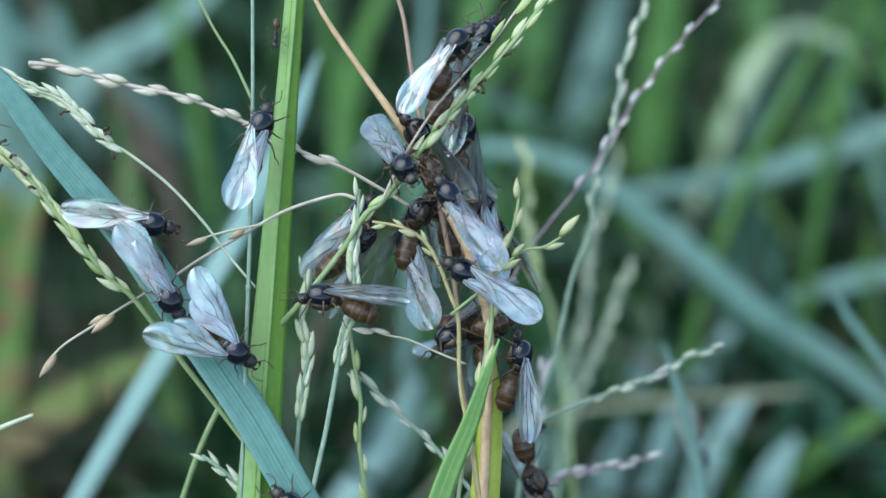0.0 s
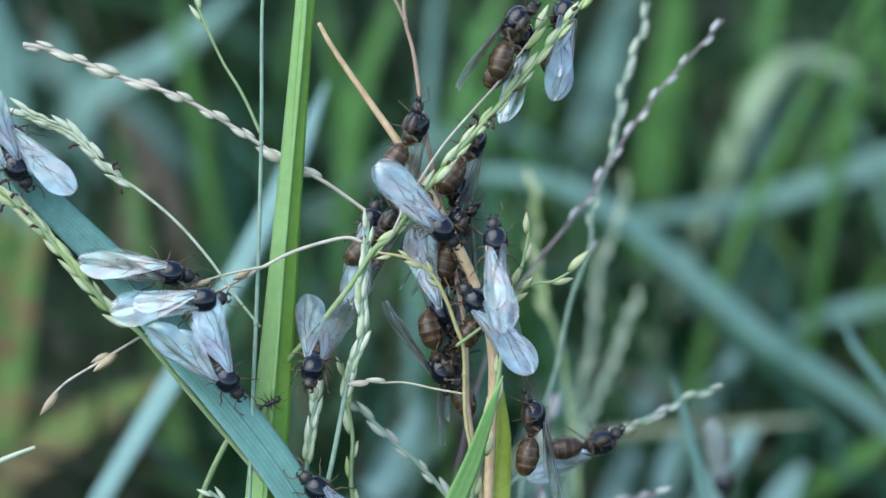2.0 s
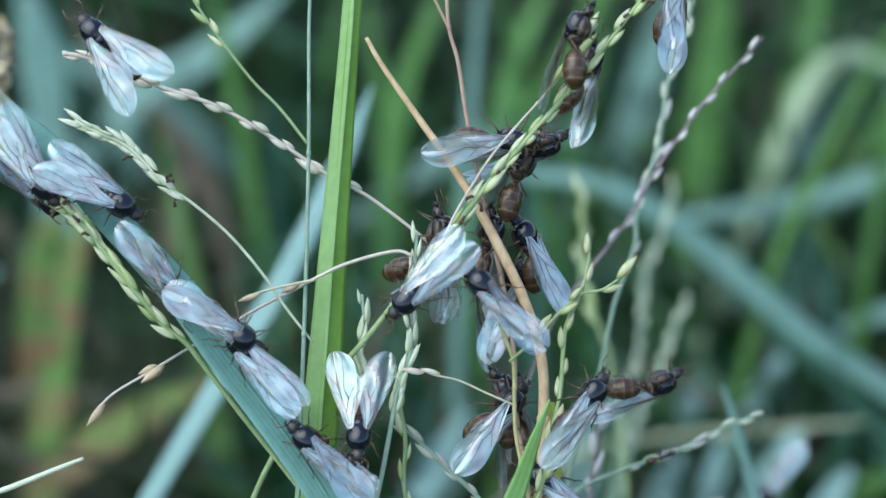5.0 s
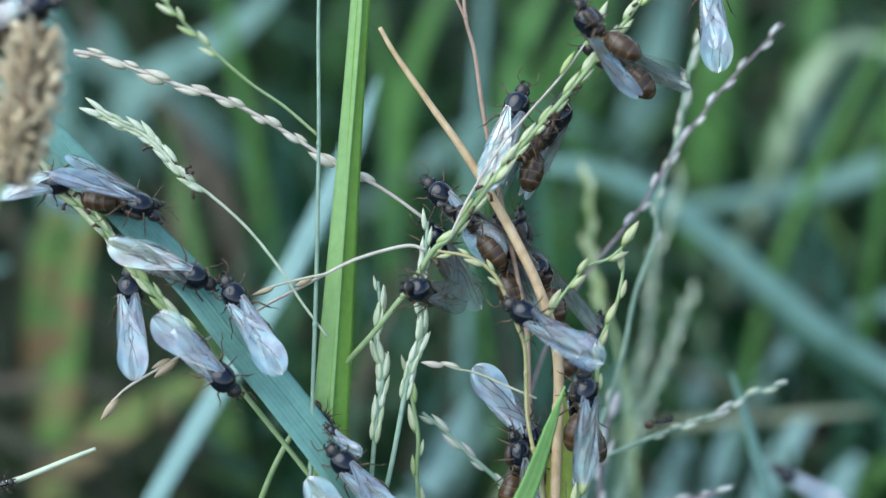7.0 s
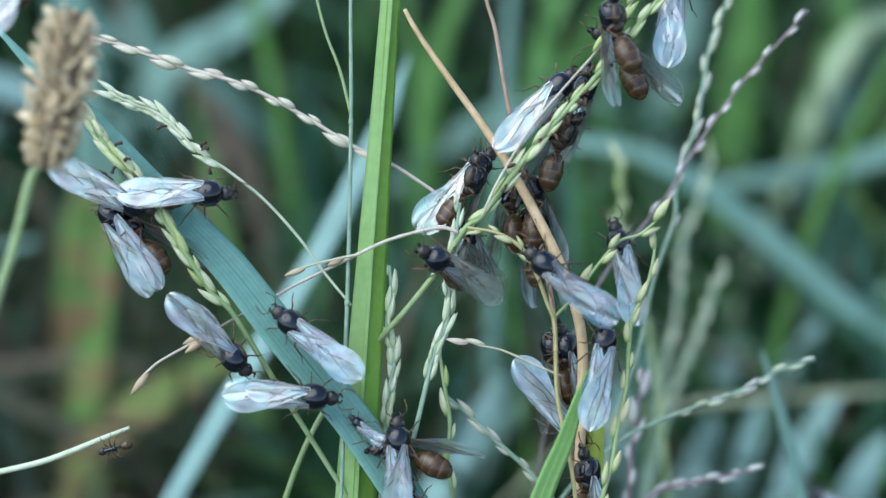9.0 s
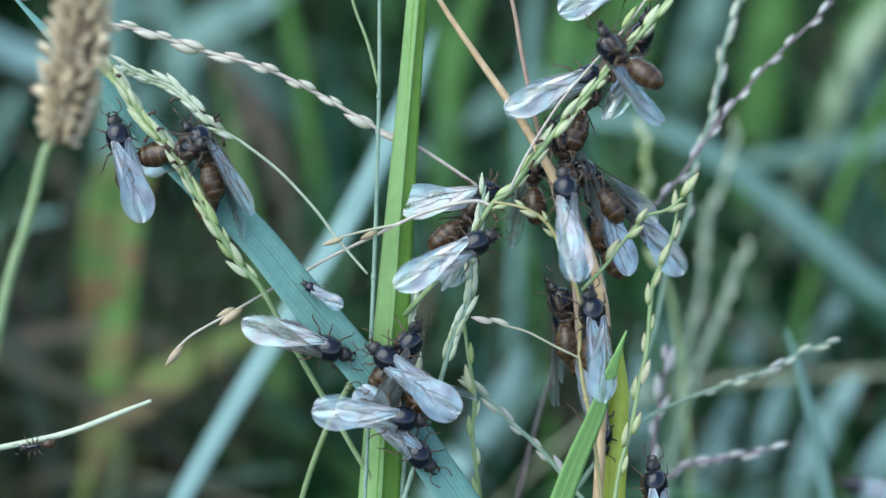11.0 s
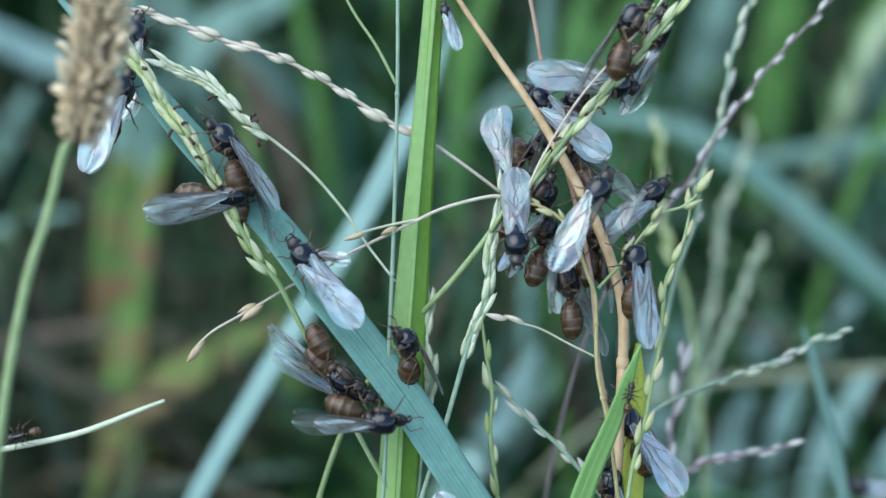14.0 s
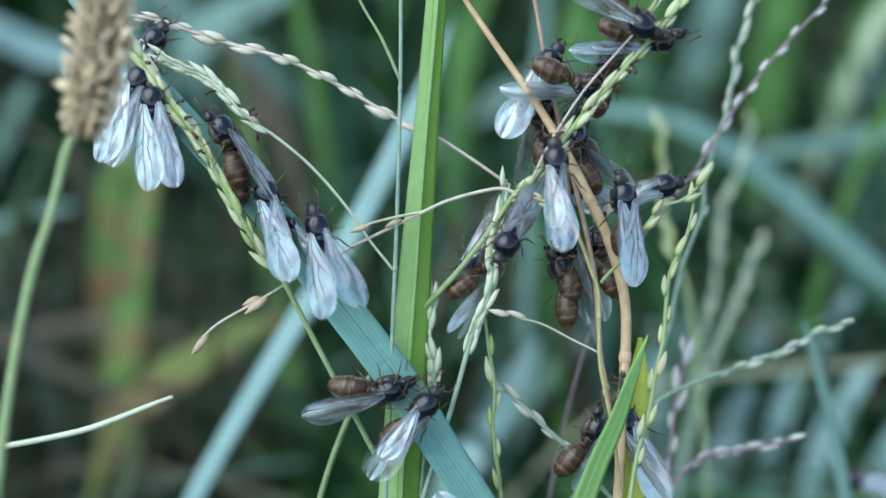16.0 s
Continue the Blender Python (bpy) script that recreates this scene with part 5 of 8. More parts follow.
l1_ant = put_ant(queen, 0.98, 4)
l2_ant = put_ant(queen, 0.98, 3)
l3_ant = put_ant(queen, 0.98, 5)
l4_ant = put_ant(queen, 0.98, 5)
l5_ant = put_ant(queen, 0.98, 4)
l6_ant = put_ant(queen, 0.98, 8)
l7_ant = put_ant(queen, 0.98, 4)
l8_ant = put_ant(queen, 0.98, 4)
l9_ant = put_ant(queen, 0.98, 7)
s1_ant = put_ant(male, 0.42, 3)
s2_ant = put_ant(male, 0.45, 5)
r14_ant = put_ant(queen, 0.98, 4)
r15_ant = put_ant(queen, 0.98, 4)
r16_ant = put_ant(queen, 1.00, 4)
r17_ant = put_ant(queen, 1.00, 4)
r12_ant = put_ant(queen, 0.98, 4)
r13_ant = put_ant(queen, 0.98, 4)
r11_ant = put_ant(queen, 0.98, 7)
r18_ant = put_ant(queen, 0.98, 4)
r19_ant = put_ant(queen, 0.98, 4)
r20_ant = put_ant(queen, 0.98, 4)
r21_ant = put_ant(queen, 1.00, 4)
r22_ant = put_ant(queen, 1.00, 5)
r23_ant = put_ant(queen, 0.98, 4)
r24_ant = put_ant(queen, 0.98, 4)
r9_ant = put_ant(queen, 0.98, 8)
r10_ant = put_ant(queen, 0.98, 4)
x1_ant = put_ant(worker, 0.42, 2)
x2_ant = put_ant(worker, 0.45, 2)
x3_ant = put_ant(worker, 0.50, 2)
x4_ant = put_ant(worker, 0.42, 2)
bg_ant = put_ant(queen, 0.98, 4)
k1_ant = put_ant(queen, 1.00, 3)
k2_ant = put_ant(queen, 1.00, 3)
k3_ant = put_ant(queen, 1.00, 3)
k4_ant = put_ant(queen, 1.00, 3)
k5_ant = put_ant(queen, 1.00, 3)
k6_ant = put_ant(queen, 1.00, 3)
k8_ant = put_ant(queen, 1.00, 3)
k9_ant = put_ant(queen, 1.00, 3)
for model in (queen, male, worker):
    for o in [*model.children_recursive, model]:
        bpy.data.objects.remove(o)


def motions():
    walk(low_spike, sway(low_spike, [(0.0, 0.00, 0.00, 0.00), (4.0, 0.00, 0.00, 0.00), (6.5, -2.00, -9.00, 0.00), (16.0, -2.00, -10.00, 0.00)]))
    walk(dry_stalk, sway(dry_stalk, [(0.0, 1.26, -0.04, 0.00), (0.5, 0.82, -0.13, 0.00), (1.0, 0.65, 0.49, 0.00), (1.5, 0.95, 0.55, 0.00), (2.0, 0.70, 0.94, 0.00), (2.5, 0.20, 0.75, 0.00), (3.0, 0.14, 0.73, 0.00), (3.5, 0.08, 0.40, 0.00), (4.0, 0.38, 0.39, 0.00), (6.5, 0.97, -0.14, 0.00), (7.0, 1.20, 0.28, 0.00), (7.5, 1.11, 0.48, 0.00), (8.0, 0.51, -0.09, 0.00), (8.5, 0.39, -0.17, 0.00), (11.0, 0.00, 0.00, 0.00), (16.0, 0.00, 0.00, 0.00)]))
    walk(red_stalk, sway(red_stalk, [(0.0, 1.21, -0.06, -2.02), (1.5, 1.41, -0.07, -2.37), (2.0, 1.22, -0.06, -2.05), (2.5, 0.96, -0.05, -1.59), (3.0, 0.87, -0.04, -1.45), (3.5, 0.76, -0.04, -1.27), (4.0, 0.86, -0.04, -1.44), (6.5, 1.04, -0.05, -1.74), (7.0, 1.42, -0.07, -2.38), (7.5, 1.36, -0.07, -2.27), (8.0, 0.87, -0.04, -1.45), (8.5, 0.80, -0.04, -1.33), (11.0, 0.00, 0.00, 0.00), (16.0, 0.00, 0.00, 0.00)]))
    walk(spike_d, sway(spike_d, [(0.0, 1.67, 0.53, 5.27), (0.5, 1.43, 0.46, 4.47), (1.0, 1.54, 0.51, 4.84), (1.5, 1.74, 0.67, 5.45), (2.0, 1.57, 0.91, 4.73), (4.0, 1.62, 0.59, 5.05), (6.5, 1.50, 0.86, 4.54), (7.0, 1.50, 0.93, 4.50), (7.5, 1.16, 1.02, 3.25), (8.0, 0.78, 1.00, 1.92), (8.5, 0.72, 0.88, 1.80), (11.0, 0.01, -0.05, 0.06), (11.5, -0.34, -0.06, -1.06), (12.0, -0.09, 0.08, -0.36), (12.5, 0.00, 0.00, 0.00), (13.0, 0.02, -0.03, 0.07), (13.5, 0.02, -0.06, 0.11), (14.0, -0.00, -0.08, 0.04), (14.5, -0.05, -0.11, -0.09), (15.0, 0.07, 0.08, 0.18), (15.5, 0.00, -0.17, 0.13), (16.0, -0.03, -0.25, 0.07)]))
    walk(spike_d2, sway(spike_d2, [(0.0, 2.23, 4.18, 0.00), (2.0, 2.28, 3.45, 0.00), (3.0, 2.20, 5.93, 0.00), (3.5, 2.79, 5.88, 0.00), (4.0, 2.11, 5.62, 0.00), (6.5, 3.14, 5.81, 0.00), (7.5, 2.92, 6.37, 0.00), (8.0, 1.64, 6.61, 0.00), (11.0, 0.20, 0.50, 0.00), (12.0, -0.19, 0.02, 0.00), (12.5, 0.00, 0.00, 0.00), (16.0, 0.00, 0.00, 0.00)]))
    walk(spike_f, sway(spike_f, [(0.0, 1.37, 2.03, 0.00), (2.0, 0.03, 2.74, 0.00), (4.0, -0.45, 1.59, 0.00), (7.5, 2.02, 1.23, 0.00), (8.5, 1.49, 0.70, 0.00), (11.0, -0.20, 0.00, 0.00), (11.5, -0.46, -0.23, 0.00), (12.0, 0.00, 0.15, 0.00), (12.5, 0.00, 0.00, 0.00), (13.0, 0.02, -0.18, 0.00), (13.5, 0.09, -0.45, 0.00), (14.0, 0.54, -0.62, 0.00), (14.5, -0.07, -0.65, 0.00), (15.0, 0.21, -0.42, 0.00), (15.5, 0.77, -0.53, 0.00), (16.0, 1.18, -1.45, 0.00)]))
    walk(spike_e, sway(spike_e, [(0.0, 1.24, 0.11, 2.82), (2.0, -0.15, -0.67, 15.19), (4.0, 0.01, 1.00, 2.34), (6.5, 1.18, 0.60, 2.48), (7.0, 1.35, 0.53, 2.57), (7.5, 1.10, 0.55, 0.97), (8.0, 0.66, 0.51, 0.58), (8.5, 0.57, 0.69, 2.73), (11.0, 0.35, 0.01, -0.29), (11.5, -0.26, -0.05, 0.99), (12.0, -0.03, 0.04, -0.62), (12.5, 0.00, 0.00, 0.00), (13.0, -0.05, 0.02, -0.70), (13.5, -0.10, -0.12, -0.09), (14.0, -0.11, -0.01, -0.77), (14.5, -0.32, -0.11, -0.93), (15.0, -0.17, 0.00, -0.30), (15.5, -0.14, -0.06, 0.85), (16.0, -0.14, -0.16, -0.53)]))
    walk(spike_g, sway(spike_g, [(0.0, 1.30, 0.40, 0.00), (2.0, -0.58, 0.56, 0.00), (4.0, -0.29, 1.86, 0.00), (8.0, 0.09, 0.51, 0.00), (12.5, 0.00, 0.00, 0.00), (16.0, 0.00, 0.00, 0.00)]))
    walk(lance, sway(lance, [(0.0, 0.72, 0.75, 0.00), (2.0, 0.06, 0.74, 0.00), (2.5, -0.12, 0.75, 0.00), (3.0, -0.08, 0.90, 0.00), (3.5, -0.17, 0.97, 0.00), (4.0, -0.50, -0.52, 0.00), (7.0, 0.12, -0.25, 0.00), (7.5, 0.21, 0.47, 0.00), (8.0, 0.15, 0.60, 0.00), (8.5, -0.15, 0.69, 0.00), (11.0, 0.55, 0.88, 0.00), (11.5, -0.06, 0.38, 0.00), (12.0, -0.13, 0.09, 0.00), (12.5, 0.00, 0.00, 0.00), (16.0, 0.60, -0.57, 0.00)]))
    walk(node_stalk, sway(node_stalk, [(0.0, 0.75, -0.97, 0.00), (0.5, 0.44, -1.33, 0.00), (1.0, 0.23, -0.85, 0.00), (1.5, 0.40, -0.94, 0.00), (2.0, 0.37, -0.46, 0.00), (2.5, 0.33, -1.67, 0.00), (4.0, 0.30, -1.00, 0.00), (6.5, 0.40, -0.30, 0.00), (7.5, 0.43, -0.13, 0.00), (8.0, 0.23, -0.08, 0.00), (8.5, 0.20, -0.05, 0.00), (11.5, -0.00, 0.12, 0.00), (12.0, -0.01, -0.01, 0.00), (12.5, 0.00, 0.00, 0.00), (13.0, -0.20, -0.04, 0.00), (13.5, -0.21, 0.00, 0.00), (16.0, -0.21, 0.00, 0.00)]))
    walk(spike_r, sway(spike_r, [(0.0, 0.92, -2.88, -9.01), (0.5, 0.47, -3.08, -7.68), (1.0, 0.45, -2.77, -9.20), (1.5, 0.69, -3.01, -10.24), (2.0, 0.73, -2.62, -10.90), (2.5, 0.51, -3.16, -7.01), (3.0, 0.48, -3.05, -7.08), (3.5, 0.59, -2.91, -7.48), (4.0, 0.67, -2.99, -8.83), (7.0, 0.23, -0.57, -0.37), (7.5, 0.13, -0.36, 0.28), (8.0, 0.01, -0.26, 0.18), (8.5, 0.16, -0.23, -0.55), (11.0, 0.18, -0.03, -1.03), (11.5, 0.09, 0.12, -0.35), (12.0, 0.02, -0.07, -0.37), (12.5, 0.00, 0.00, 0.00), (13.0, -0.22, -0.04, 0.07), (13.5, -0.24, 0.06, 0.35), (14.0, -0.14, -0.02, -0.34), (14.5, -0.26, -0.04, 0.05), (15.0, -0.25, -0.11, -0.27), (15.5, -0.16, 0.05, 0.02), (16.0, -0.39, 0.07, 0.94)]))
    walk(spike_u, sway(spike_u, [(0.0, -3.20, 2.20, 0.00), (2.0, -3.20, 2.30, 0.00), (4.0, -3.20, 2.30, 0.00), (6.5, 0.40, -1.60, 0.00), (7.5, 0.60, -1.90, 0.00), (8.0, 0.50, -2.00, 0.00), (8.5, 0.60, -2.00, 0.00), (11.0, 0.00, -0.20, 0.00), (12.5, 0.00, 0.00, 0.00), (13.0, -0.40, -0.20, 0.00), (14.5, -0.60, -0.30, 0.00), (16.0, -0.50, -0.20, 0.00)]))
    walk(bud_branch, sway(bud_branch, [(0.0, -0.86, 0.88, 2.05), (0.5, -1.06, 0.77, 1.61), (1.0, -1.18, 0.58, 1.54), (1.5, -1.21, 0.43, 1.59), (2.0, -1.24, 0.27, 1.06), (2.5, -1.26, 0.28, 1.00), (3.0, -1.27, 0.40, 1.42), (3.5, -1.30, 0.47, 1.35), (4.0, -1.29, 0.45, 1.16), (6.5, -0.86, -0.25, -0.79), (7.0, -0.91, -0.25, 0.07), (7.5, -1.10, -0.27, -0.31), (8.0, -1.05, -0.27, -1.25), (8.5, -1.04, -0.33, -1.21), (11.0, -0.22, -0.21, -0.77), (11.5, -0.01, 0.05, 0.31), (12.0, -0.07, -0.03, 0.41), (12.5, 0.00, 0.00, 0.00), (13.0, -0.03, 0.03, -0.31), (13.5, 0.08, 0.04, -0.19), (14.0, 0.04, -0.00, -0.57), (14.5, 0.07, 0.07, -0.02), (15.0, -0.03, 0.06, -0.48), (15.5, -0.07, 0.11, -0.88), (16.0, 0.20, 0.18, -0.45)]))
    walk(bud_twig, sway(bud_twig, [(0.0, -1.37, 0.90, 0.00), (0.5, -1.54, 0.73, 0.00), (1.0, -1.59, 0.58, 0.00), (1.5, -1.73, 0.37, 0.00), (2.0, -1.78, 0.11, 0.00), (2.5, -1.78, 0.12, 0.00), (3.0, -1.85, 0.26, 0.00), (3.5, -1.99, 0.26, 0.00), (4.0, -1.98, 0.20, 0.00), (6.5, -1.27, -0.62, 0.00), (7.0, -1.37, -0.52, 0.00), (7.5, -1.47, -0.54, 0.00), (8.0, -1.46, -0.71, 0.00), (8.5, -1.57, -0.83, 0.00), (11.0, -0.21, -0.32, 0.00), (11.5, -0.26, -0.05, 0.00), (12.0, -0.09, 0.03, 0.00), (12.5, 0.00, 0.00, 0.00), (13.0, 0.00, -0.00, 0.00), (13.5, 0.15, 0.05, 0.00), (14.0, 0.14, -0.03, 0.00), (14.5, 0.16, 0.12, 0.00), (15.0, 0.02, 0.01, 0.00), (15.5, 0.06, 0.04, 0.00), (16.0, 0.38, 0.21, 0.00)]))
    walk(straw_tip, sway(straw_tip, [(0.0, 1.62, 0.08, 0.00), (0.5, 1.10, -0.08, 0.00), (1.0, 1.30, 0.23, 0.00), (1.5, 1.19, 0.31, 0.00), (2.0, 1.14, 0.40, 0.00), (2.5, 1.10, 0.42, 0.00), (3.0, 1.21, 0.44, 0.00), (3.5, 0.92, 0.26, 0.00), (4.0, 1.15, 0.33, 0.00), (6.5, 1.23, 0.60, 0.00), (7.0, 1.23, 0.61, 0.00), (7.5, 1.17, 0.57, 0.00), (8.0, 1.16, 0.41, 0.00), (8.5, 1.28, 0.35, 0.00), (11.0, 0.76, 0.19, 0.00), (11.5, -0.04, -0.04, 0.00), (12.0, -0.06, 0.02, 0.00), (12.5, 0.00, 0.00, 0.00), (13.0, 0.11, -0.22, 0.00), (13.5, 0.14, -0.12, 0.00), (14.0, 0.09, -0.14, 0.00), (14.5, 0.36, -0.36, 0.00), (15.0, 0.50, -0.39, 0.00), (15.5, 0.55, -0.42, 0.00), (16.0, 0.67, -0.37, 0.00)]))
    walk(tall_stem, sway(tall_stem, [(0.0, 0.45, 0.00, -0.50), (2.0, 0.30, 0.00, -0.50), (4.0, 0.30, 0.00, -0.40), (8.0, 0.20, 0.00, -0.40), (12.5, 0.15, 0.00, -0.20), (16.0, 0.10, 0.00, -0.20)]))
    walk(broad_blade, sway(broad_blade, [(0.0, 0.23, 0.20, -5.50), (1.5, -0.61, -0.52, -1.80), (2.0, -0.76, -0.65, -0.50), (2.5, -0.76, -0.65, -0.50), (3.5, -0.46, -0.39, -2.50), (4.0, -0.53, -0.45, -4.00), (6.5, -0.30, -0.26, -1.50), (7.5, -0.23, -0.20, -2.00), (8.0, -0.61, -0.52, -1.50), (8.5, -0.38, -0.33, -1.50), (11.0, -0.30, -0.26, 0.00), (12.0, -0.30, -0.26, 0.00), (12.5, -0.15, -0.13, -1.00), (13.5, 0.08, 0.07, -1.50), (14.5, 0.23, 0.20, -2.50), (15.5, 0.15, 0.13, -2.50), (16.0, 0.15, 0.13, -2.50)]))
    walk(red_twig, sway(red_twig, [(0.0, 1.21, -0.06, -2.02), (1.5, 1.41, -0.07, -2.37), (2.0, 1.22, -0.06, -2.05), (2.5, 0.96, -0.05, -1.59), (3.0, 0.87, -0.04, -1.45), (3.5, 0.76, -0.04, -1.27), (4.0, 0.86, -0.04, -1.44), (6.5, 1.04, -0.05, -1.74), (7.0, 1.42, -0.07, -2.38), (7.5, 1.36, -0.07, -2.27), (8.0, 0.87, -0.04, -1.45), (8.5, 0.80, -0.04, -1.33), (11.0, 0.00, 0.00, 0.00), (16.0, 0.00, 0.00, 0.00)]))
    walk(spike_a, sway(spike_a, [(0.0, 6.26, -2.33, 4.27), (0.5, 5.38, -2.47, 4.09), (1.0, 5.07, -2.05, 3.91), (1.5, 4.87, 0.90, -3.08), (2.0, 3.76, 1.12, -1.69), (2.5, 3.21, 0.79, -0.94), (3.0, 3.26, 1.01, -2.54), (3.5, 2.89, 0.95, -1.68), (4.0, 2.91, 1.17, -2.10), (6.5, 2.86, 0.48, -2.46), (7.0, 3.22, 0.58, -1.53), (7.5, 2.93, 0.46, -1.30), (8.0, 1.04, 0.37, 0.69), (8.5, 1.08, 0.33, 0.06), (11.0, 0.28, -0.66, 1.54), (11.5, -0.79, -0.85, 2.14), (12.0, -0.25, -0.02, 0.81), (12.5, 0.00, 0.00, 0.00), (13.0, -0.05, -0.21, 0.73), (13.5, 0.09, -0.25, 0.70), (14.0, -0.12, -0.01, -0.53), (14.5, -0.56, -0.01, 0.60), (15.0, 0.00, -0.08, 0.11), (15.5, 0.37, 0.41, -1.53), (16.0, 0.25, -0.57, 1.52)]))
    walk(spike_b, sway(spike_b, [(0.0, 0.86, 0.10, 0.80), (1.0, 1.22, -0.11, -0.97), (1.5, 1.01, 0.14, 0.15), (2.0, 0.90, -0.06, -0.64), (2.5, 0.56, 0.23, -0.06), (3.0, 1.07, -0.08, -0.30), (3.5, 0.81, 0.06, -0.14), (4.0, 1.25, -0.29, -0.81), (6.5, 2.03, -0.32, -2.13), (7.0, 2.56, -0.41, -3.24), (7.5, 2.63, -0.28, -3.98), (8.0, 1.17, 0.04, -1.30), (8.5, 0.84, -0.06, -0.35), (11.0, -0.90, 0.19, 1.60), (11.5, -1.34, 0.25, 1.56), (12.0, -0.28, 0.16, 0.09), (12.5, 0.00, 0.00, 0.00), (13.0, 1.00, -0.33, -1.97), (13.5, 0.69, -0.06, -1.21), (14.0, 1.00, -0.18, -1.42), (14.5, 0.70, -0.16, -1.46), (15.0, 1.03, -0.09, -1.81), (15.5, 1.17, -0.03, -2.61), (16.0, 0.53, -0.11, -0.69)]))
    walk(spike_s, sway(spike_s, [(0.0, 0.00, 0.00, 0.00), (0.5, -0.36, -0.13, 0.00), (1.0, -0.64, 0.12, 0.00), (1.5, -1.07, -0.24, 0.00), (2.0, -1.39, -0.67, 0.00), (2.5, -2.29, -2.78, 0.00), (3.0, -3.43, -3.53, 0.00), (3.5, -3.28, -4.33, 0.00), (4.0, -3.11, -4.30, 0.00), (6.5, -1.85, -0.39, 0.00), (7.0, -1.15, -0.43, 0.00), (7.5, -1.30, -0.22, 0.00), (8.0, -1.79, 0.32, 0.00), (8.5, -1.72, 0.07, 0.00), (11.0, -1.67, -0.46, 0.00), (11.5, -2.12, -0.66, 0.00), (12.0, -2.28, -0.81, 0.00), (12.5, -1.99, -0.64, 0.00), (13.0, -2.24, -0.01, 0.00), (13.5, -2.23, 0.23, 0.00), (14.0, -2.30, 0.47, 0.00), (14.5, -2.52, 0.04, 0.00), (15.0, -2.39, 0.29, 0.00), (15.5, -2.08, 0.28, 0.00), (16.0, -2.30, 0.82, 0.00)]))
    walk(purple_b, sway(purple_b, [(0.0, 0.00, 0.00, 0.00), (0.5, -0.27, -0.21, 0.27), (1.0, -0.87, -0.21, -1.38), (1.5, -1.40, -0.39, 1.07), (2.0, -2.01, 0.25, 0.04), (2.5, -3.02, -0.64, -1.02), (3.0, -3.42, -0.94, 0.33), (3.5, -3.35, -0.84, -0.44), (4.0, -3.40, -1.07, -0.17), (6.5, -3.28, -1.67, 1.70), (7.0, -2.37, -0.93, -0.81), (7.5, -2.85, -1.32, 1.04), (8.0, -3.66, -1.17, 0.20), (8.5, -3.04, -1.64, 0.25), (11.0, -4.66, -3.00, -3.44), (11.5, -5.02, -3.24, -1.81), (12.0, -4.90, -3.20, -2.72), (12.5, -4.65, -3.31, -1.10), (13.0, -5.02, -3.31, -1.52), (13.5, -5.48, -3.57, -0.60), (14.0, -6.01, -3.77, -0.44), (14.5, -5.99, -3.78, -0.05), (15.0, -5.31, -3.16, -1.78), (15.5, -4.79, -3.05, -1.49), (16.0, -5.65, -3.43, -0.20)]))
    walk(purple_a, sway(purple_a, [(0.0, 0.00, -0.00, 0.00), (0.5, -0.34, 0.41, 0.00), (1.0, -0.72, 0.25, 0.00), (1.5, -0.87, 1.21, 0.00), (2.0, -1.26, 1.78, 0.00), (2.5, -1.74, 1.51, 0.00), (3.0, -1.83, 2.88, 0.00), (3.5, -1.94, 2.80, 0.00), (4.0, -2.00, 2.80, 0.00), (6.5, -1.91, 2.60, 0.00), (7.0, -0.51, 2.59, 0.00), (7.5, -1.59, 2.85, 0.00), (8.0, -2.36, 2.62, 0.00), (8.5, -2.08, 2.24, 0.00), (11.0, -3.62, 0.14, 0.00), (11.5, -4.35, -0.69, 0.00), (12.0, -3.99, -0.52, 0.00), (12.5, -3.86, -0.47, 0.00), (13.0, -3.68, -0.89, 0.00), (13.5, -4.16, -0.73, 0.00), (14.0, -4.71, -0.93, 0.00), (14.5, -4.37, -0.41, 0.00), (15.0, -3.79, 0.31, 0.00), (15.5, -3.88, 0.29, 0.00), (16.0, -4.24, -0.91, 0.00)]))
    walk(seed_head, sway(seed_head, [(0.0, -7.17, 2.59, 0.00), (2.6, -4.69, 2.79, 0.00), (2.8, -1.01, 3.20, 0.00), (3.0, 1.88, 3.85, 0.00), (3.2, 1.48, 2.26, 0.00), (3.4, -2.26, 3.07, 0.00), (4.0, -3.38, 4.02, 0.00), (6.5, 1.21, 0.43, 0.00), (7.0, 1.81, 1.20, 0.00), (7.5, 1.08, 0.62, 0.00), (8.0, 1.21, 0.78, 0.00), (8.5, 1.81, 0.63, 0.00), (11.0, 0.12, 0.27, 0.00), (11.5, -0.03, -0.11, 0.00), (12.0, 0.09, 0.05, 0.00), (12.5, -0.17, 0.16, 0.00), (13.0, -0.15, -0.09, 0.00), (13.5, 0.07, -0.11, 0.00), (14.0, -0.10, 0.18, 0.00), (14.5, -0.18, 0.87, 0.00), (15.0, -0.27, 0.82, 0.00), (15.5, 0.00, 0.00, 0.00), (16.0, -0.14, 0.06, 0.00)]))
    walk(spike_c, sway(spike_c, [(0.0, 0.00, 0.00, 9.50), (1.5, 0.00, 0.00, 12.00), (2.5, 0.00, 0.00, 12.00), (3.5, 0.00, 0.00, 15.00), (4.0, 0.00, 0.00, 13.00), (6.5, 0.00, 0.00, 9.00), (7.5, 0.00, 0.00, 11.00), (8.5, 0.00, 0.00, 5.00), (11.0, 0.00, 0.00, 2.00), (12.5, 0.00, 0.00, 0.00), (16.0, 0.00, 0.00, 0.00)]))
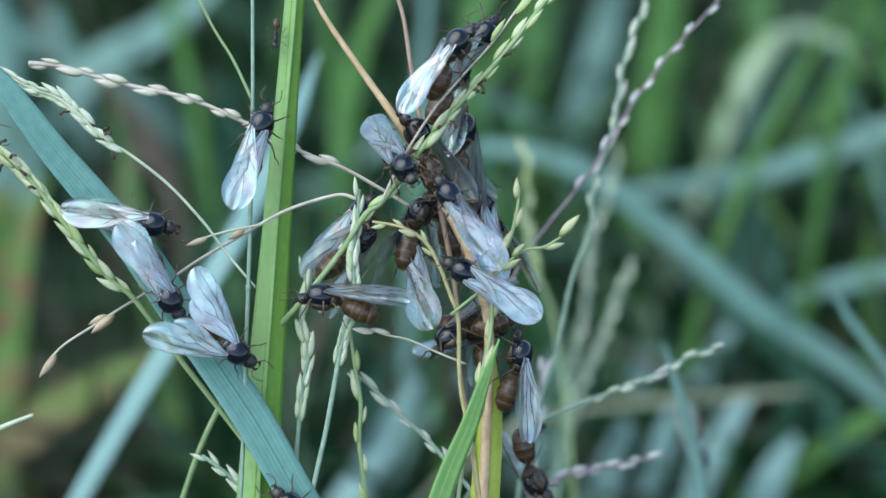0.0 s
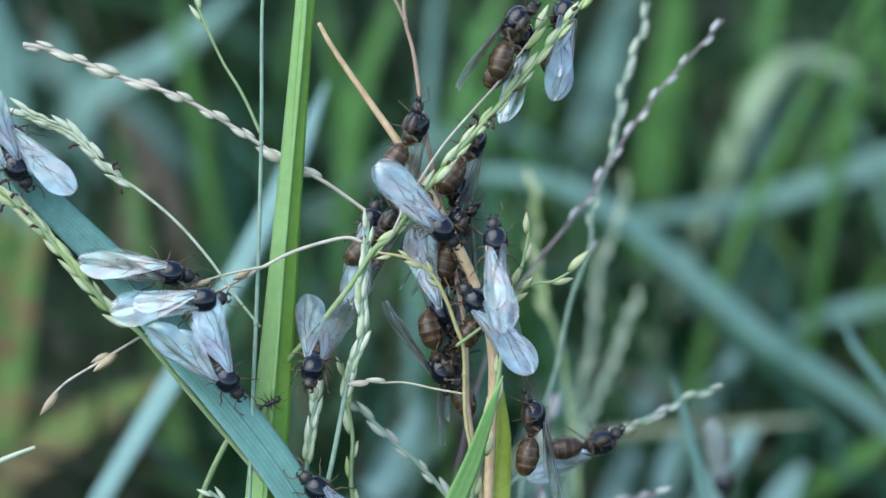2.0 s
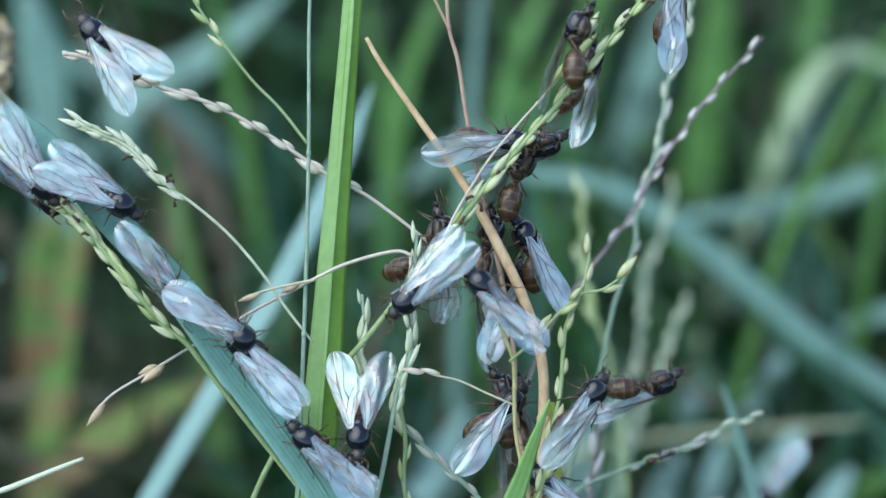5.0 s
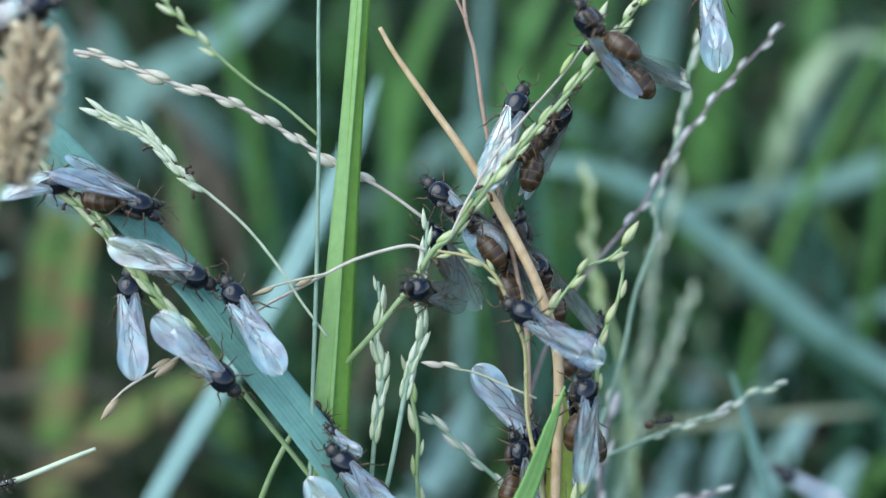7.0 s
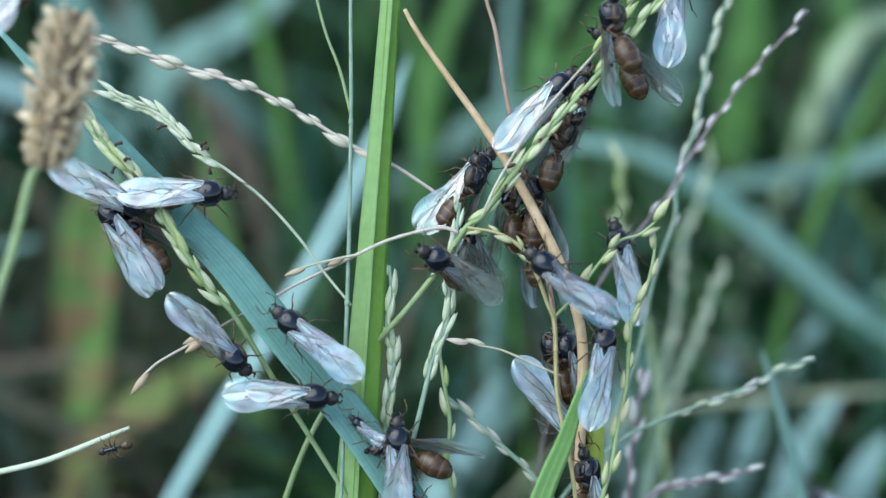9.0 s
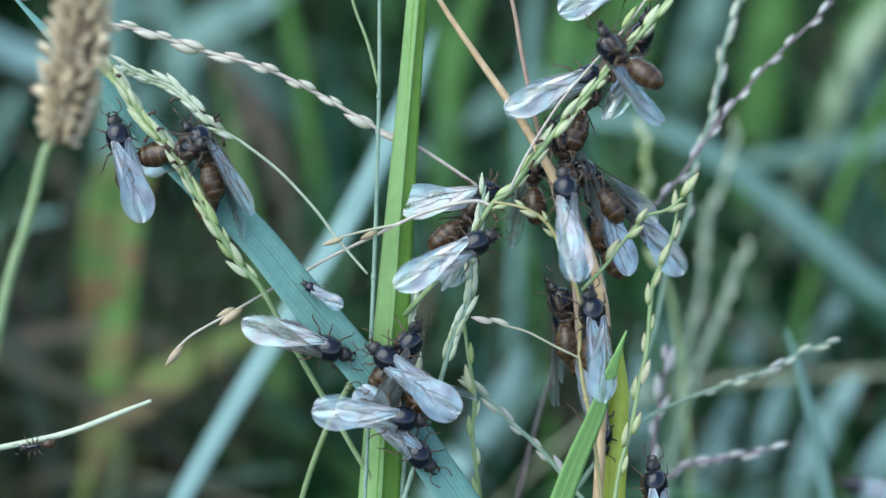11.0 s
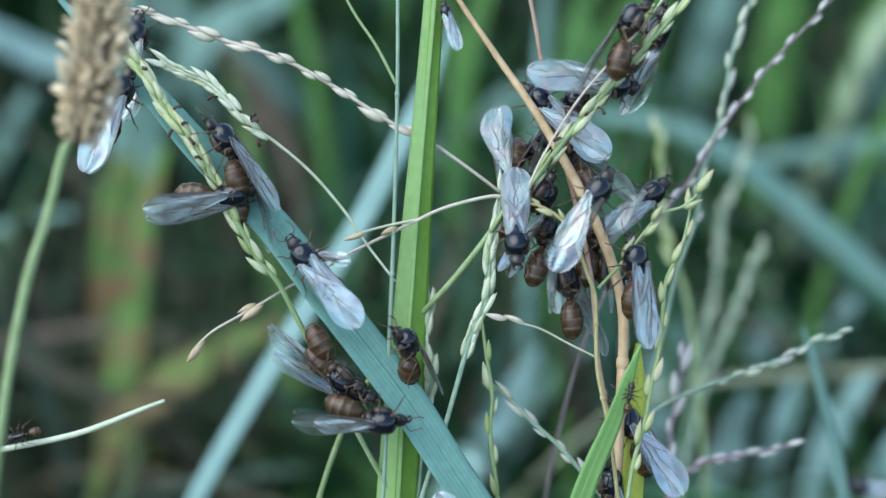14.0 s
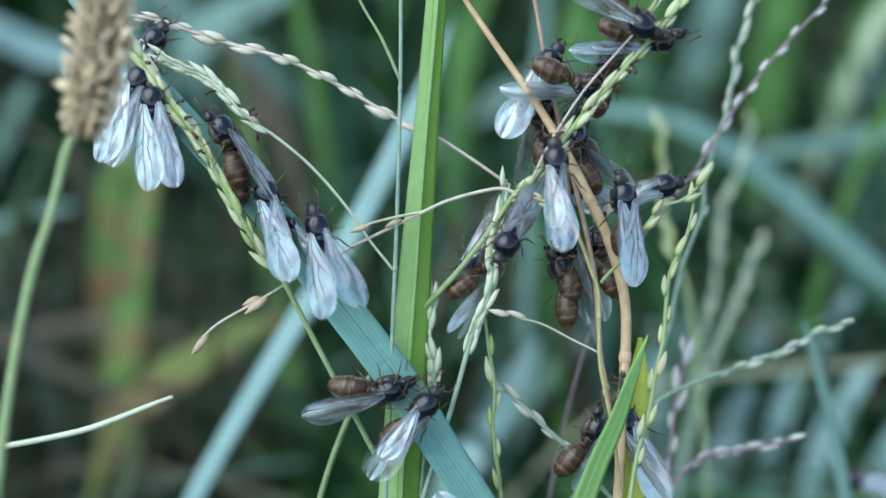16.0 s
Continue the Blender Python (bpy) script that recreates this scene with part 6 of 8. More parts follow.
    walk(thin_branch, sway(thin_branch, [(0.0, 0.00, 0.00, 3.00), (1.5, 0.00, 0.00, 3.00), (2.5, 0.00, 0.00, 2.00), (4.0, 0.00, 0.00, 0.00), (4.2, 0.00, 0.00, 0.00), (5.3, 0.00, 0.00, 24.00), (6.5, 0.00, 0.00, 34.00), (6.9, 0.00, 0.00, 33.00), (7.2, 0.00, 0.00, 8.00), (7.5, 0.00, 0.00, 5.00), (8.0, 0.00, 0.00, -5.00), (8.5, 0.00, 0.00, -8.00), (11.0, 0.00, 0.00, -8.00), (12.5, 0.00, 0.00, 0.00), (14.5, 0.00, 0.00, 6.00), (16.0, 0.00, 0.00, 2.00)]))
    walk(l1_ant, crawl([(0.00, -33.3, 2.9, -2.2, -12, 0), (0.50, -32.7, 2.4, -2.2, -22, 0), (1.00, -31.5, 0.8, -2.2, -35, 0), (1.50, -32.7, 0.9, -2.2, -18, 0), (2.00, -32.1, 1.3, -2.2, -10, 0), (2.50, -32.1, -0.6, -2.2, -15, 0), (3.00, -36.4, -2.4, -2.2, -65, 0), (3.50, -37.6, -2.3, -2.2, -78, 0), (4.00, -36.0, 0.6, -2.2, -42, 0), (6.50, -37.7, -0.1, -2.2, -80, 0), (7.00, -36.0, 1.3, -2.2, -25, 0), (7.50, -36.9, -1.3, -2.2, -65, 0), (8.00, -35.5, -4.9, -2.2, -60, 0), (8.50, -36.0, -8.2, -2.2, -55, 0), (11.00, -27.5, -12.3, -2.2, -20, 0), (11.50, -27.4, -12.7, -2.2, -25, 0), (12.00, -27.8, -14.0, -2.2, -70, 118), (12.50, -27.7, -14.6, -2.2, -65, 118), (13.00, -29.3, -14.7, -2.2, -60, 118), (13.50, -29.1, -13.6, -2.2, -30, 95), (14.00, -28.0, -15.8, -2.2, -45, 95), (14.50, -26.1, -16.0, -2.2, -10, 95), (15.00, -23.4, -18.4, -2.2, -10, 50), (15.50, -24.4, -19.0, -2.2, -14, 50), (16.00, -23.2, -18.1, -2.2, 8, 50)]))
    walk(l2_ant, crawl([(0.00, -30.8, -5.2, -4.2, -60, 0), (0.50, -31.3, -4.7, -4.2, -60, 0), (1.00, -30.7, -5.1, -4.2, -60, 0), (1.50, -27.5, -3.7, -4.2, -5, 0), (2.00, -28.2, -1.8, -4.2, 5, 0), (2.50, -25.0, -2.3, -4.2, 25, 0), (3.00, -25.8, -4.1, -4.2, -8, 0), (3.50, -26.4, -3.3, -4.2, 2, 0), (4.00, -27.0, -3.4, -4.2, -8, 0), (5.25, -29.7, -4.5, -4.2, -45, 0), (6.50, -32.4, -5.6, -4.2, -82, 0), (7.00, -32.5, -9.8, -4.2, -47, 0), (7.50, -31.5, -10.0, -4.2, -10, 0), (8.00, -30.1, -11.7, -4.2, -8, 0), (8.50, -28.3, -13.1, -4.2, -5, 0), (11.00, -19.0, -19.9, -4.2, -8, 0), (11.50, -20.7, -19.4, -4.2, 3, 0), (12.00, -21.6, -19.0, -4.2, -8, 45), (12.50, -22.1, -16.0, -4.2, 20, 45), (13.00, -24.6, -17.0, -4.2, 30, 45), (13.50, -24.1, -14.9, -4.2, 15, 45), (14.00, -23.3, -20.6, -4.2, -8, 45), (14.50, -20.5, -22.4, -4.2, 3, 45), (15.00, -19.1, -21.3, -4.2, 8, 45), (15.50, -19.4, -22.2, -4.2, 13, 45), (16.00, -18.8, -19.9, -4.2, 48, 15)]))
    walk(l3_ant, crawl([(0.00, -23.6, -11.2, -3.2, -38, 0), (0.50, -25.9, -11.8, -3.2, -72, 0), (1.00, -25.3, -10.9, -3.2, -35, 0), (1.50, -26.4, -11.2, -3.2, -85, 0), (2.00, -25.4, -10.2, -3.2, -55, 0), (2.50, -26.2, -10.1, -3.2, -80, 0), (2.75, -27.2, -9.0, -3.2, -136, 0), (3.00, -28.1, -8.0, -3.2, -192, 0), (3.50, -31.7, -8.1, -3.2, -200, 0), (4.00, -29.0, -6.7, -3.2, -220, 0), (6.50, -28.6, -4.7, -3.2, -232, 0), (7.00, -30.6, -1.5, -3.2, -238, 0), (7.50, -31.0, -2.8, -3.2, -220, 0), (8.00, -30.9, -3.9, -3.2, -205, 0), (8.50, -29.9, -5.0, -3.2, -217, 0), (11.00, -20.0, -13.7, -3.2, -217, 0), (11.50, -20.3, -12.8, -3.2, -218, 0), (12.00, -21.1, -12.9, -3.2, -222, 0), (12.50, -22.2, -11.4, -3.2, -227, 0), (13.00, -25.2, -10.1, -3.2, -218, 0), (13.50, -26.3, -8.3, -3.2, -210, 0), (14.00, -31.6, -2.7, -3.2, -230, 0), (14.50, -37.0, -2.9, -3.2, -238, 0), (15.00, -36.4, 1.9, -3.2, -230, 0), (15.50, -38.2, 3.0, -3.2, -224, 0), (16.00, -36.3, 3.5, -3.2, -254, 0)]))
    beat(l3_ant, [(0.0, 33), (0.5, 29), (1.0, 31), (1.5, 27), (2.0, 27), (2.5, 38), (3.0, 19), (3.5, 19), (4.0, 17), (6.5, 4), (8.5, 4), (11.0, 2), (14.0, 4), (16.0, 4)])
    walk(l4_ant, crawl([(0.00, -20.7, 13.6, -2.0, 72, 0), (0.50, -22.5, 13.7, -2.0, 75, 0), (1.00, -22.5, 13.7, -2.0, 60, 20), (1.50, -36.0, 35.7, -2.0, 120, 0), (2.00, -44.8, 44.7, -2.0, 150, 0), (4.00, -48.6, 47.1, -2.0, 150, 0), (6.50, -39.2, -4.1, -2.0, 98, 0), (7.00, -42.8, -0.8, -2.0, 95, 0), (7.50, -46.2, 2.1, -2.0, 92, -30), (8.00, -46.6, 2.4, -2.0, 115, -30), (8.50, -47.4, 3.6, -2.0, 125, -20), (11.00, -50.9, 10.8, -2.0, 105, 20), (11.50, -51.6, 12.1, -2.0, 95, 0), (12.00, -53.4, 14.0, -2.0, 80, 0), (12.50, -53.1, 14.2, -2.0, 72, 0), (13.00, -53.2, 15.1, -2.0, 60, 0), (13.50, -53.4, 14.6, -2.0, 68, 0), (14.00, -53.1, 15.9, -2.0, 68, 0), (14.50, -52.9, 15.5, -2.0, 60, 0), (15.00, -53.5, 15.2, -2.0, 60, 0), (15.50, -50.9, 14.6, -2.0, 56, 0), (16.00, -51.5, 16.3, -2.0, 70, 0)]))
    beat(l4_ant, [(0.0, 4), (1.0, 29), (2.0, 29), (6.5, 15), (7.0, 5), (8.5, 10), (11.0, 4), (16.0, 9)])
    walk(l5_ant, crawl([(0.00, -53.7, 12.8, -3.0, 0, 0), (0.50, -49.7, 15.9, -3.0, 20, 0), (1.00, -49.2, 16.0, -3.0, 20, 0), (1.50, -48.3, 16.9, -3.0, 12, 0), (1.75, -48.9, 16.6, -3.0, 76, 0), (2.00, -49.4, 16.4, -3.0, 140, 0), (2.50, -50.2, 16.5, -3.0, 152, 0), (3.00, -52.7, 16.0, -3.0, 175, 0), (3.17, -51.4, 15.4, -3.0, 230, 0), (3.33, -50.0, 14.9, -3.0, 285, 0), (3.50, -48.6, 14.4, -3.0, 340, 0), (4.00, -44.3, 11.3, -3.0, 338, 0), (6.50, -42.1, 9.8, -3.0, 332, -60), (7.00, -41.9, 9.2, -3.0, 340, -60), (7.50, -42.3, 7.9, -3.0, 318, -50), (8.00, -39.7, 5.1, -3.0, 292, 0), (8.50, -37.0, 7.2, -3.0, 356, -40), (9.33, -38.9, 8.1, -3.0, 361, 10), (10.17, -40.9, 9.1, -3.0, 367, 60), (11.00, -42.8, 10.0, -3.0, 372, 170, 32), (11.50, -42.6, 8.9, -3.0, 365, 170, 32), (12.00, -44.3, 6.9, -3.0, 363, 170, 32), (12.50, -43.5, 7.4, -3.0, 363, 170, 32), (12.75, -45.0, 6.7, -3.0, 354, 55), (13.00, -46.6, 5.9, -3.0, 345, 35), (13.50, -44.0, 3.9, -3.0, 338, 35), (14.00, -40.3, 4.5, -3.0, 368, 35), (14.50, -43.4, 4.7, -3.0, 380, 35), (15.00, -43.1, 8.2, -3.0, 430, 35), (15.50, -46.0, 10.7, -3.0, 439, 0), (16.00, -49.4, 14.0, -3.0, 458, 0)]))
    beat(l5_ant, [(0.0, 7), (2.0, 5), (6.5, 20), (7.0, 19), (7.5, 16), (8.0, 17), (8.5, 7), (12.5, 4), (13.5, 7), (14.0, 9), (14.5, 29), (15.0, 17), (16.0, 14)])
    walk(l6_ant, crawl([(0.00, -54.8, 7.0, -3.5, -30, 0), (0.50, -53.7, 8.2, -3.5, -30, 0), (1.00, -49.8, 12.1, -3.5, -40, 0), (1.50, -51.3, 12.7, -3.5, -40, 0), (2.00, -49.0, 13.4, -3.5, -60, 0), (2.50, -51.4, 13.3, -3.5, -50, 0), (3.00, -52.6, 15.9, -3.5, -60, 0), (3.50, -53.3, 15.9, -3.5, -60, 0), (4.00, -51.4, 14.2, -3.5, -88, 0), (5.25, -51.0, 12.3, -3.5, -46, 0), (6.50, -50.5, 10.4, -3.5, -5, 0), (7.00, -51.0, 11.7, -3.5, 5, 0), (7.50, -50.7, 9.2, -3.5, -5, 0), (8.00, -49.2, 7.5, -3.5, -40, 0), (8.50, -47.7, 6.4, -3.5, -55, 0), (9.33, -45.5, 7.8, -3.5, 3, 15), (10.17, -43.4, 9.1, -3.5, 61, 30), (11.00, -41.2, 10.5, -3.5, 118, 72), (11.50, -40.8, 9.3, -3.5, 122, 72), (12.00, -40.8, 9.9, -3.5, 122, 72), (12.50, -41.3, 9.8, -3.5, 122, 72), (13.00, -41.3, 10.0, -3.5, 122, 72), (13.50, -40.7, 10.5, -3.5, 120, 72), (14.00, -40.7, 10.5, -3.5, 120, 72), (14.50, -40.1, 10.5, -3.5, 120, 72), (15.00, -40.3, 10.4, -3.5, 110, 72), (15.50, -41.1, 10.8, -3.5, 119, 72), (16.00, -41.2, 10.8, -3.5, 120, 72)]))
    beat(l6_ant, [(0.0, 15), (4.0, 17), (6.5, 5), (8.5, 7), (11.0, 7), (16.0, 7)])
    walk(l7_ant, crawl([(0.00, -16.9, -29.3, -2.2, 140, 0), (0.50, -15.0, -25.9, -2.2, 140, 0), (1.00, -15.7, -24.4, -2.2, 145, 0), (1.50, -15.6, -23.9, -2.2, 140, 0), (2.00, -14.6, -23.3, -2.2, 140, 0), (2.50, -14.7, -23.9, -2.2, 140, 0), (3.00, -17.7, -22.0, -2.2, 140, 0), (3.50, -20.2, -19.8, -2.2, 150, 0), (4.00, -22.3, -14.6, -2.2, 135, 0), (6.50, -18.9, -19.9, -2.2, 145, 0), (7.00, -18.5, -20.1, -2.2, 135, 0), (7.50, -19.1, -20.4, -2.2, 145, 0), (8.00, -18.6, -20.6, -2.2, 140, 0), (8.50, -16.2, -19.5, -2.2, 125, 0), (9.33, -16.6, -21.0, -2.2, 68, 0), (10.17, -16.9, -22.5, -2.2, 12, 0), (11.00, -17.3, -23.9, -2.2, -45, 0), (11.17, -16.5, -25.0, -2.2, 12, 0), (11.33, -15.7, -26.1, -2.2, 69, 0), (11.50, -14.9, -27.2, -2.2, 125, 0), (12.00, -13.8, -29.7, -2.2, 110, 0), (12.50, -12.1, -32.3, -2.2, 100, 0), (13.00, -6.9, -31.3, -2.2, 110, 0), (13.50, -7.4, -31.8, -2.2, 150, 0), (14.00, -5.6, -33.6, -2.2, 150, 0), (16.00, -6.0, -34.3, -2.2, 150, 0)]))
    walk(l8_ant, crawl([(0.00, -54.9, 19.0, -27.0, 20, 0), (4.00, -56.3, 24.9, -27.0, 20, 0), (6.50, -46.6, 26.3, -27.0, 25, -30), (7.00, -47.3, 27.7, -27.0, 25, -30), (7.50, -47.3, 28.3, -27.0, 25, -30), (8.00, -47.9, 27.4, -27.0, 20, -30), (8.50, -50.1, 30.3, -27.0, 60, 0), (11.00, -50.1, 32.1, -27.0, 60, 0), (12.00, -47.6, 28.4, -27.0, 40, 0), (13.00, -48.1, 29.8, -27.0, 40, 0), (13.50, -53.0, 24.8, 4.0, 80, 0), (14.00, -52.7, 22.6, 4.0, 85, 0), (14.50, -52.0, 22.2, 4.0, 80, 0), (15.00, -50.6, 20.5, 4.0, 75, 0), (15.50, -50.7, 20.7, 4.0, 61, 0), (16.00, -51.2, 21.3, 4.0, 60, 0)]))
    walk(l9_ant, crawl([(0.00, 7.4, -35.7, -2.2, 110, 0), (8.00, -3.2, -30.0, -2.2, 110, 0), (12.00, -9.4, -37.3, -2.2, 110, 0), (13.00, -15.8, -33.0, -2.2, 110, 0), (13.50, -18.8, -25.2, -2.2, 110, 0), (14.00, -20.3, -12.2, -2.2, 108, 100, 45), (14.50, -21.8, -11.5, -2.2, 170, 0), (15.00, -24.1, -10.6, -2.2, 168, 0), (15.50, -27.5, -7.9, -2.2, 156, 0), (16.00, -30.7, -0.2, -2.2, 108, 0)]))
    beat(l9_ant, [(0.0, 7), (14.0, 7), (14.5, 10), (15.5, 17), (16.0, 19)])
    walk(s1_ant, crawl([(0.00, 7.4, -35.9, -1.2, 130, 0), (4.00, -10.1, -24.4, -1.2, 130, 0), (6.50, -22.2, -13.4, -1.2, 140, 0), (7.00, -20.1, -16.4, -1.2, 140, 0), (7.50, -21.2, -16.6, -1.2, 140, 0), (8.00, -19.0, -20.6, -1.2, 145, 0), (8.50, -19.5, -19.7, -1.2, 140, 0), (11.00, -29.1, -5.7, -1.2, 150, 0), (11.50, -30.1, -2.7, -1.2, 140, 0), (12.00, -30.0, -3.0, -1.2, 138, 0), (12.50, -29.8, -2.7, -1.2, 135, 0), (13.00, -30.3, -3.0, -1.2, 138, 0), (13.50, -30.3, -3.1, -1.2, 138, 0), (14.00, -30.8, -2.1, -1.2, 170, 0), (14.50, -36.6, 0.4, -1.2, 170, 0), (15.00, -35.5, 1.9, -1.2, 160, 0), (15.50, -36.6, 4.8, -1.2, 131, 0), (16.00, -33.7, 0.4, -1.2, 130, 0)]))
    walk(s2_ant, crawl([(0.00, -5.5, -36.4, 1.6, 95, 0), (8.50, -16.5, -32.5, 1.6, 95, 0), (11.00, -14.5, -37.4, 1.6, 95, 0), (11.50, -18.0, -24.2, 1.6, 95, 0), (12.00, -19.1, -13.0, 1.6, 95, 0), (12.50, -19.6, -5.2, 1.6, 95, 0), (13.00, -18.8, 4.1, 1.6, 108, 0), (13.50, -18.1, 14.1, 1.6, 98, 0), (14.00, -16.3, 25.3, 1.6, 108, 0), (14.50, -15.1, 37.5, 1.6, 108, 0), (15.00, -15.0, 45.3, 1.6, 108, 0), (16.00, -13.6, 45.4, 1.6, 108, 0)]))
    walk(r14_ant, crawl([(0.00, 1.3, 22.6, -5.0, 55, -40), (0.50, 2.8, 24.6, -5.0, 42, -95), (1.00, 3.7, 26.4, -5.0, 45, -95), (1.50, 5.6, 28.2, -5.0, 55, -95), (2.00, 6.9, 29.0, -5.0, 55, -95), (2.50, 7.5, 28.9, -5.0, 55, -95), (3.00, 7.7, 29.0, -5.0, 55, -95), (3.50, 7.8, 29.4, -5.0, 48, -95), (4.00, 8.5, 30.7, -5.0, 42, -95), (5.25, 8.0, 28.5, -5.0, 86, -108), (6.50, 7.6, 26.3, -5.0, 130, -120), (7.00, 8.6, 28.7, -5.0, 130, -120), (7.50, 8.0, 29.6, -5.0, 130, -120), (8.00, 6.9, 28.1, -5.0, 130, -120), (8.50, 7.6, 27.7, -5.0, 95, -115), (11.00, 4.4, 20.8, -5.0, 130, -120), (11.25, 3.8, 20.6, -5.0, 95, -118), (11.50, 3.2, 20.4, -5.0, 60, -115), (12.00, 1.8, 19.5, -5.0, 110, -115), (12.50, 1.6, 20.6, -5.0, 118, -95), (13.00, 1.9, 21.2, -5.0, 60, -115), (13.50, 2.6, 21.8, -5.0, 70, -95), (14.00, 4.2, 23.7, -5.0, 60, -95), (14.50, 4.6, 23.9, -5.0, 42, -40), (15.00, 4.9, 25.0, -5.0, 35, -40), (15.25, 5.6, 24.5, -5.0, 13, 0), (15.50, 6.3, 24.0, -5.0, -9, 40), (16.00, 4.7, 23.0, -5.0, -40, 40)]))
    walk(r15_ant, crawl([(0.00, 4.4, 24.4, 1.0, 40, 30), (0.50, 7.3, 24.2, 1.0, 60, 30), (1.00, 7.6, 26.0, 1.0, 75, 20), (1.50, 9.5, 26.4, 1.0, 80, 20), (2.00, 12.7, 30.5, 1.0, 80, 20), (2.50, 12.9, 31.1, 1.0, 80, 20), (3.00, 14.6, 33.6, 1.0, 82, 20), (3.50, 15.5, 34.1, 1.0, 85, 20), (4.00, 17.4, 33.6, 1.0, 85, 20), (6.50, 20.9, 36.2, 1.0, 90, 0), (7.00, 22.3, 33.3, 1.0, 95, 0), (7.50, 20.4, 35.5, 1.0, 95, 0), (8.00, 19.2, 32.2, 1.0, 92, 0), (8.50, 16.9, 31.5, 1.0, 92, 0), (11.00, 6.8, 30.2, 1.0, 30, 0), (11.50, 5.3, 28.9, 1.0, 30, 0), (12.00, 6.7, 28.6, 1.0, 25, 0), (12.50, 5.4, 28.4, 1.0, 25, 0), (13.00, 4.8, 29.0, 1.0, 50, 0), (13.50, 6.8, 33.2, 1.0, 60, 0), (14.00, 7.2, 36.3, 1.0, 60, 0), (16.00, 6.9, 35.7, 1.0, 60, 0)]))
    walk(r16_ant, crawl([(0.00, 2.5, 13.8, 5.0, 92, 115), (0.50, 3.3, 14.2, 5.0, 70, 115), (1.00, 3.0, 15.6, 5.0, 60, 115), (1.50, 2.7, 15.9, 5.0, 60, 115), (2.00, 2.3, 16.2, 5.0, 70, 115), (2.50, 2.0, 15.9, 5.0, 75, 115), (3.00, 3.6, 17.1, 5.0, 60, 95), (3.50, 2.7, 16.8, 5.0, 50, 115), (4.00, 4.5, 16.1, 5.0, -10, 115), (6.50, 4.9, 19.1, 5.0, 60, 115), (7.00, 5.3, 19.1, 5.0, 58, 115), (7.50, 4.6, 19.0, 5.0, 60, 115), (8.00, 4.0, 20.4, 5.0, 60, 115), (8.50, 4.9, 20.4, 5.0, 60, 115), (11.00, -0.8, 10.9, 5.0, 110, 115), (11.50, -1.3, 10.2, 5.0, 120, 115), (12.00, -1.3, 10.8, 5.0, 130, 115), (12.25, -2.3, 12.5, 5.0, 140, 58), (12.50, -3.3, 14.2, 5.0, 150, 0), (13.00, -4.5, 14.6, 5.0, 148, 0), (13.50, -4.5, 14.4, 5.0, 140, 0), (14.00, -5.2, 15.3, 5.0, 140, 0), (14.50, -5.4, 15.4, 5.0, 140, 0), (15.00, -6.0, 17.4, 5.0, 122, 0), (15.50, -5.7, 18.0, 5.0, 93, 0), (16.00, -5.2, 19.0, 5.0, 58, 0)]))
    walk(r17_ant, crawl([(0.00, -2.7, 13.1, 1.5, 120, 115), (0.50, -2.8, 13.2, 1.5, 110, 115), (1.00, -6.3, 14.5, 1.5, 125, 110), (1.50, -7.4, 16.8, 1.5, 125, 110), (2.00, -4.3, 17.8, 1.5, 70, 115), (2.50, -2.7, 17.5, 1.5, 50, 95), (3.00, -0.8, 17.0, 1.5, 5, 95), (3.50, -0.1, 17.5, 1.5, 10, 95), (4.00, 1.1, 16.3, 1.5, -35, 40), (5.25, 0.6, 17.8, 1.5, 14, 20), (6.50, 0.1, 19.4, 1.5, 62, 0), (7.00, 0.4, 19.8, 1.5, 68, 0), (7.50, 0.6, 19.9, 1.5, 62, 0), (8.00, 1.0, 20.6, 1.5, 48, 0), (8.50, 1.3, 20.1, 1.5, 46, 0), (11.00, 1.5, 18.2, 1.5, 20, 5), (11.50, 1.3, 17.1, 1.5, 14, 5), (12.00, 1.0, 16.9, 1.5, 8, 5), (12.50, 1.5, 16.9, 1.5, -8, 10), (13.00, 1.4, 16.4, 1.5, -10, 10), (13.50, 1.9, 16.7, 1.5, -10, 10), (14.00, 2.6, 17.3, 1.5, -12, 10), (14.25, 1.6, 16.7, 1.5, -8, 62), (14.50, 0.7, 16.2, 1.5, -5, 115), (15.00, 0.9, 17.1, 1.5, -5, 115), (15.50, 1.1, 17.0, 1.5, -4, 115), (16.00, -0.6, 16.6, 1.5, -8, 115)]))
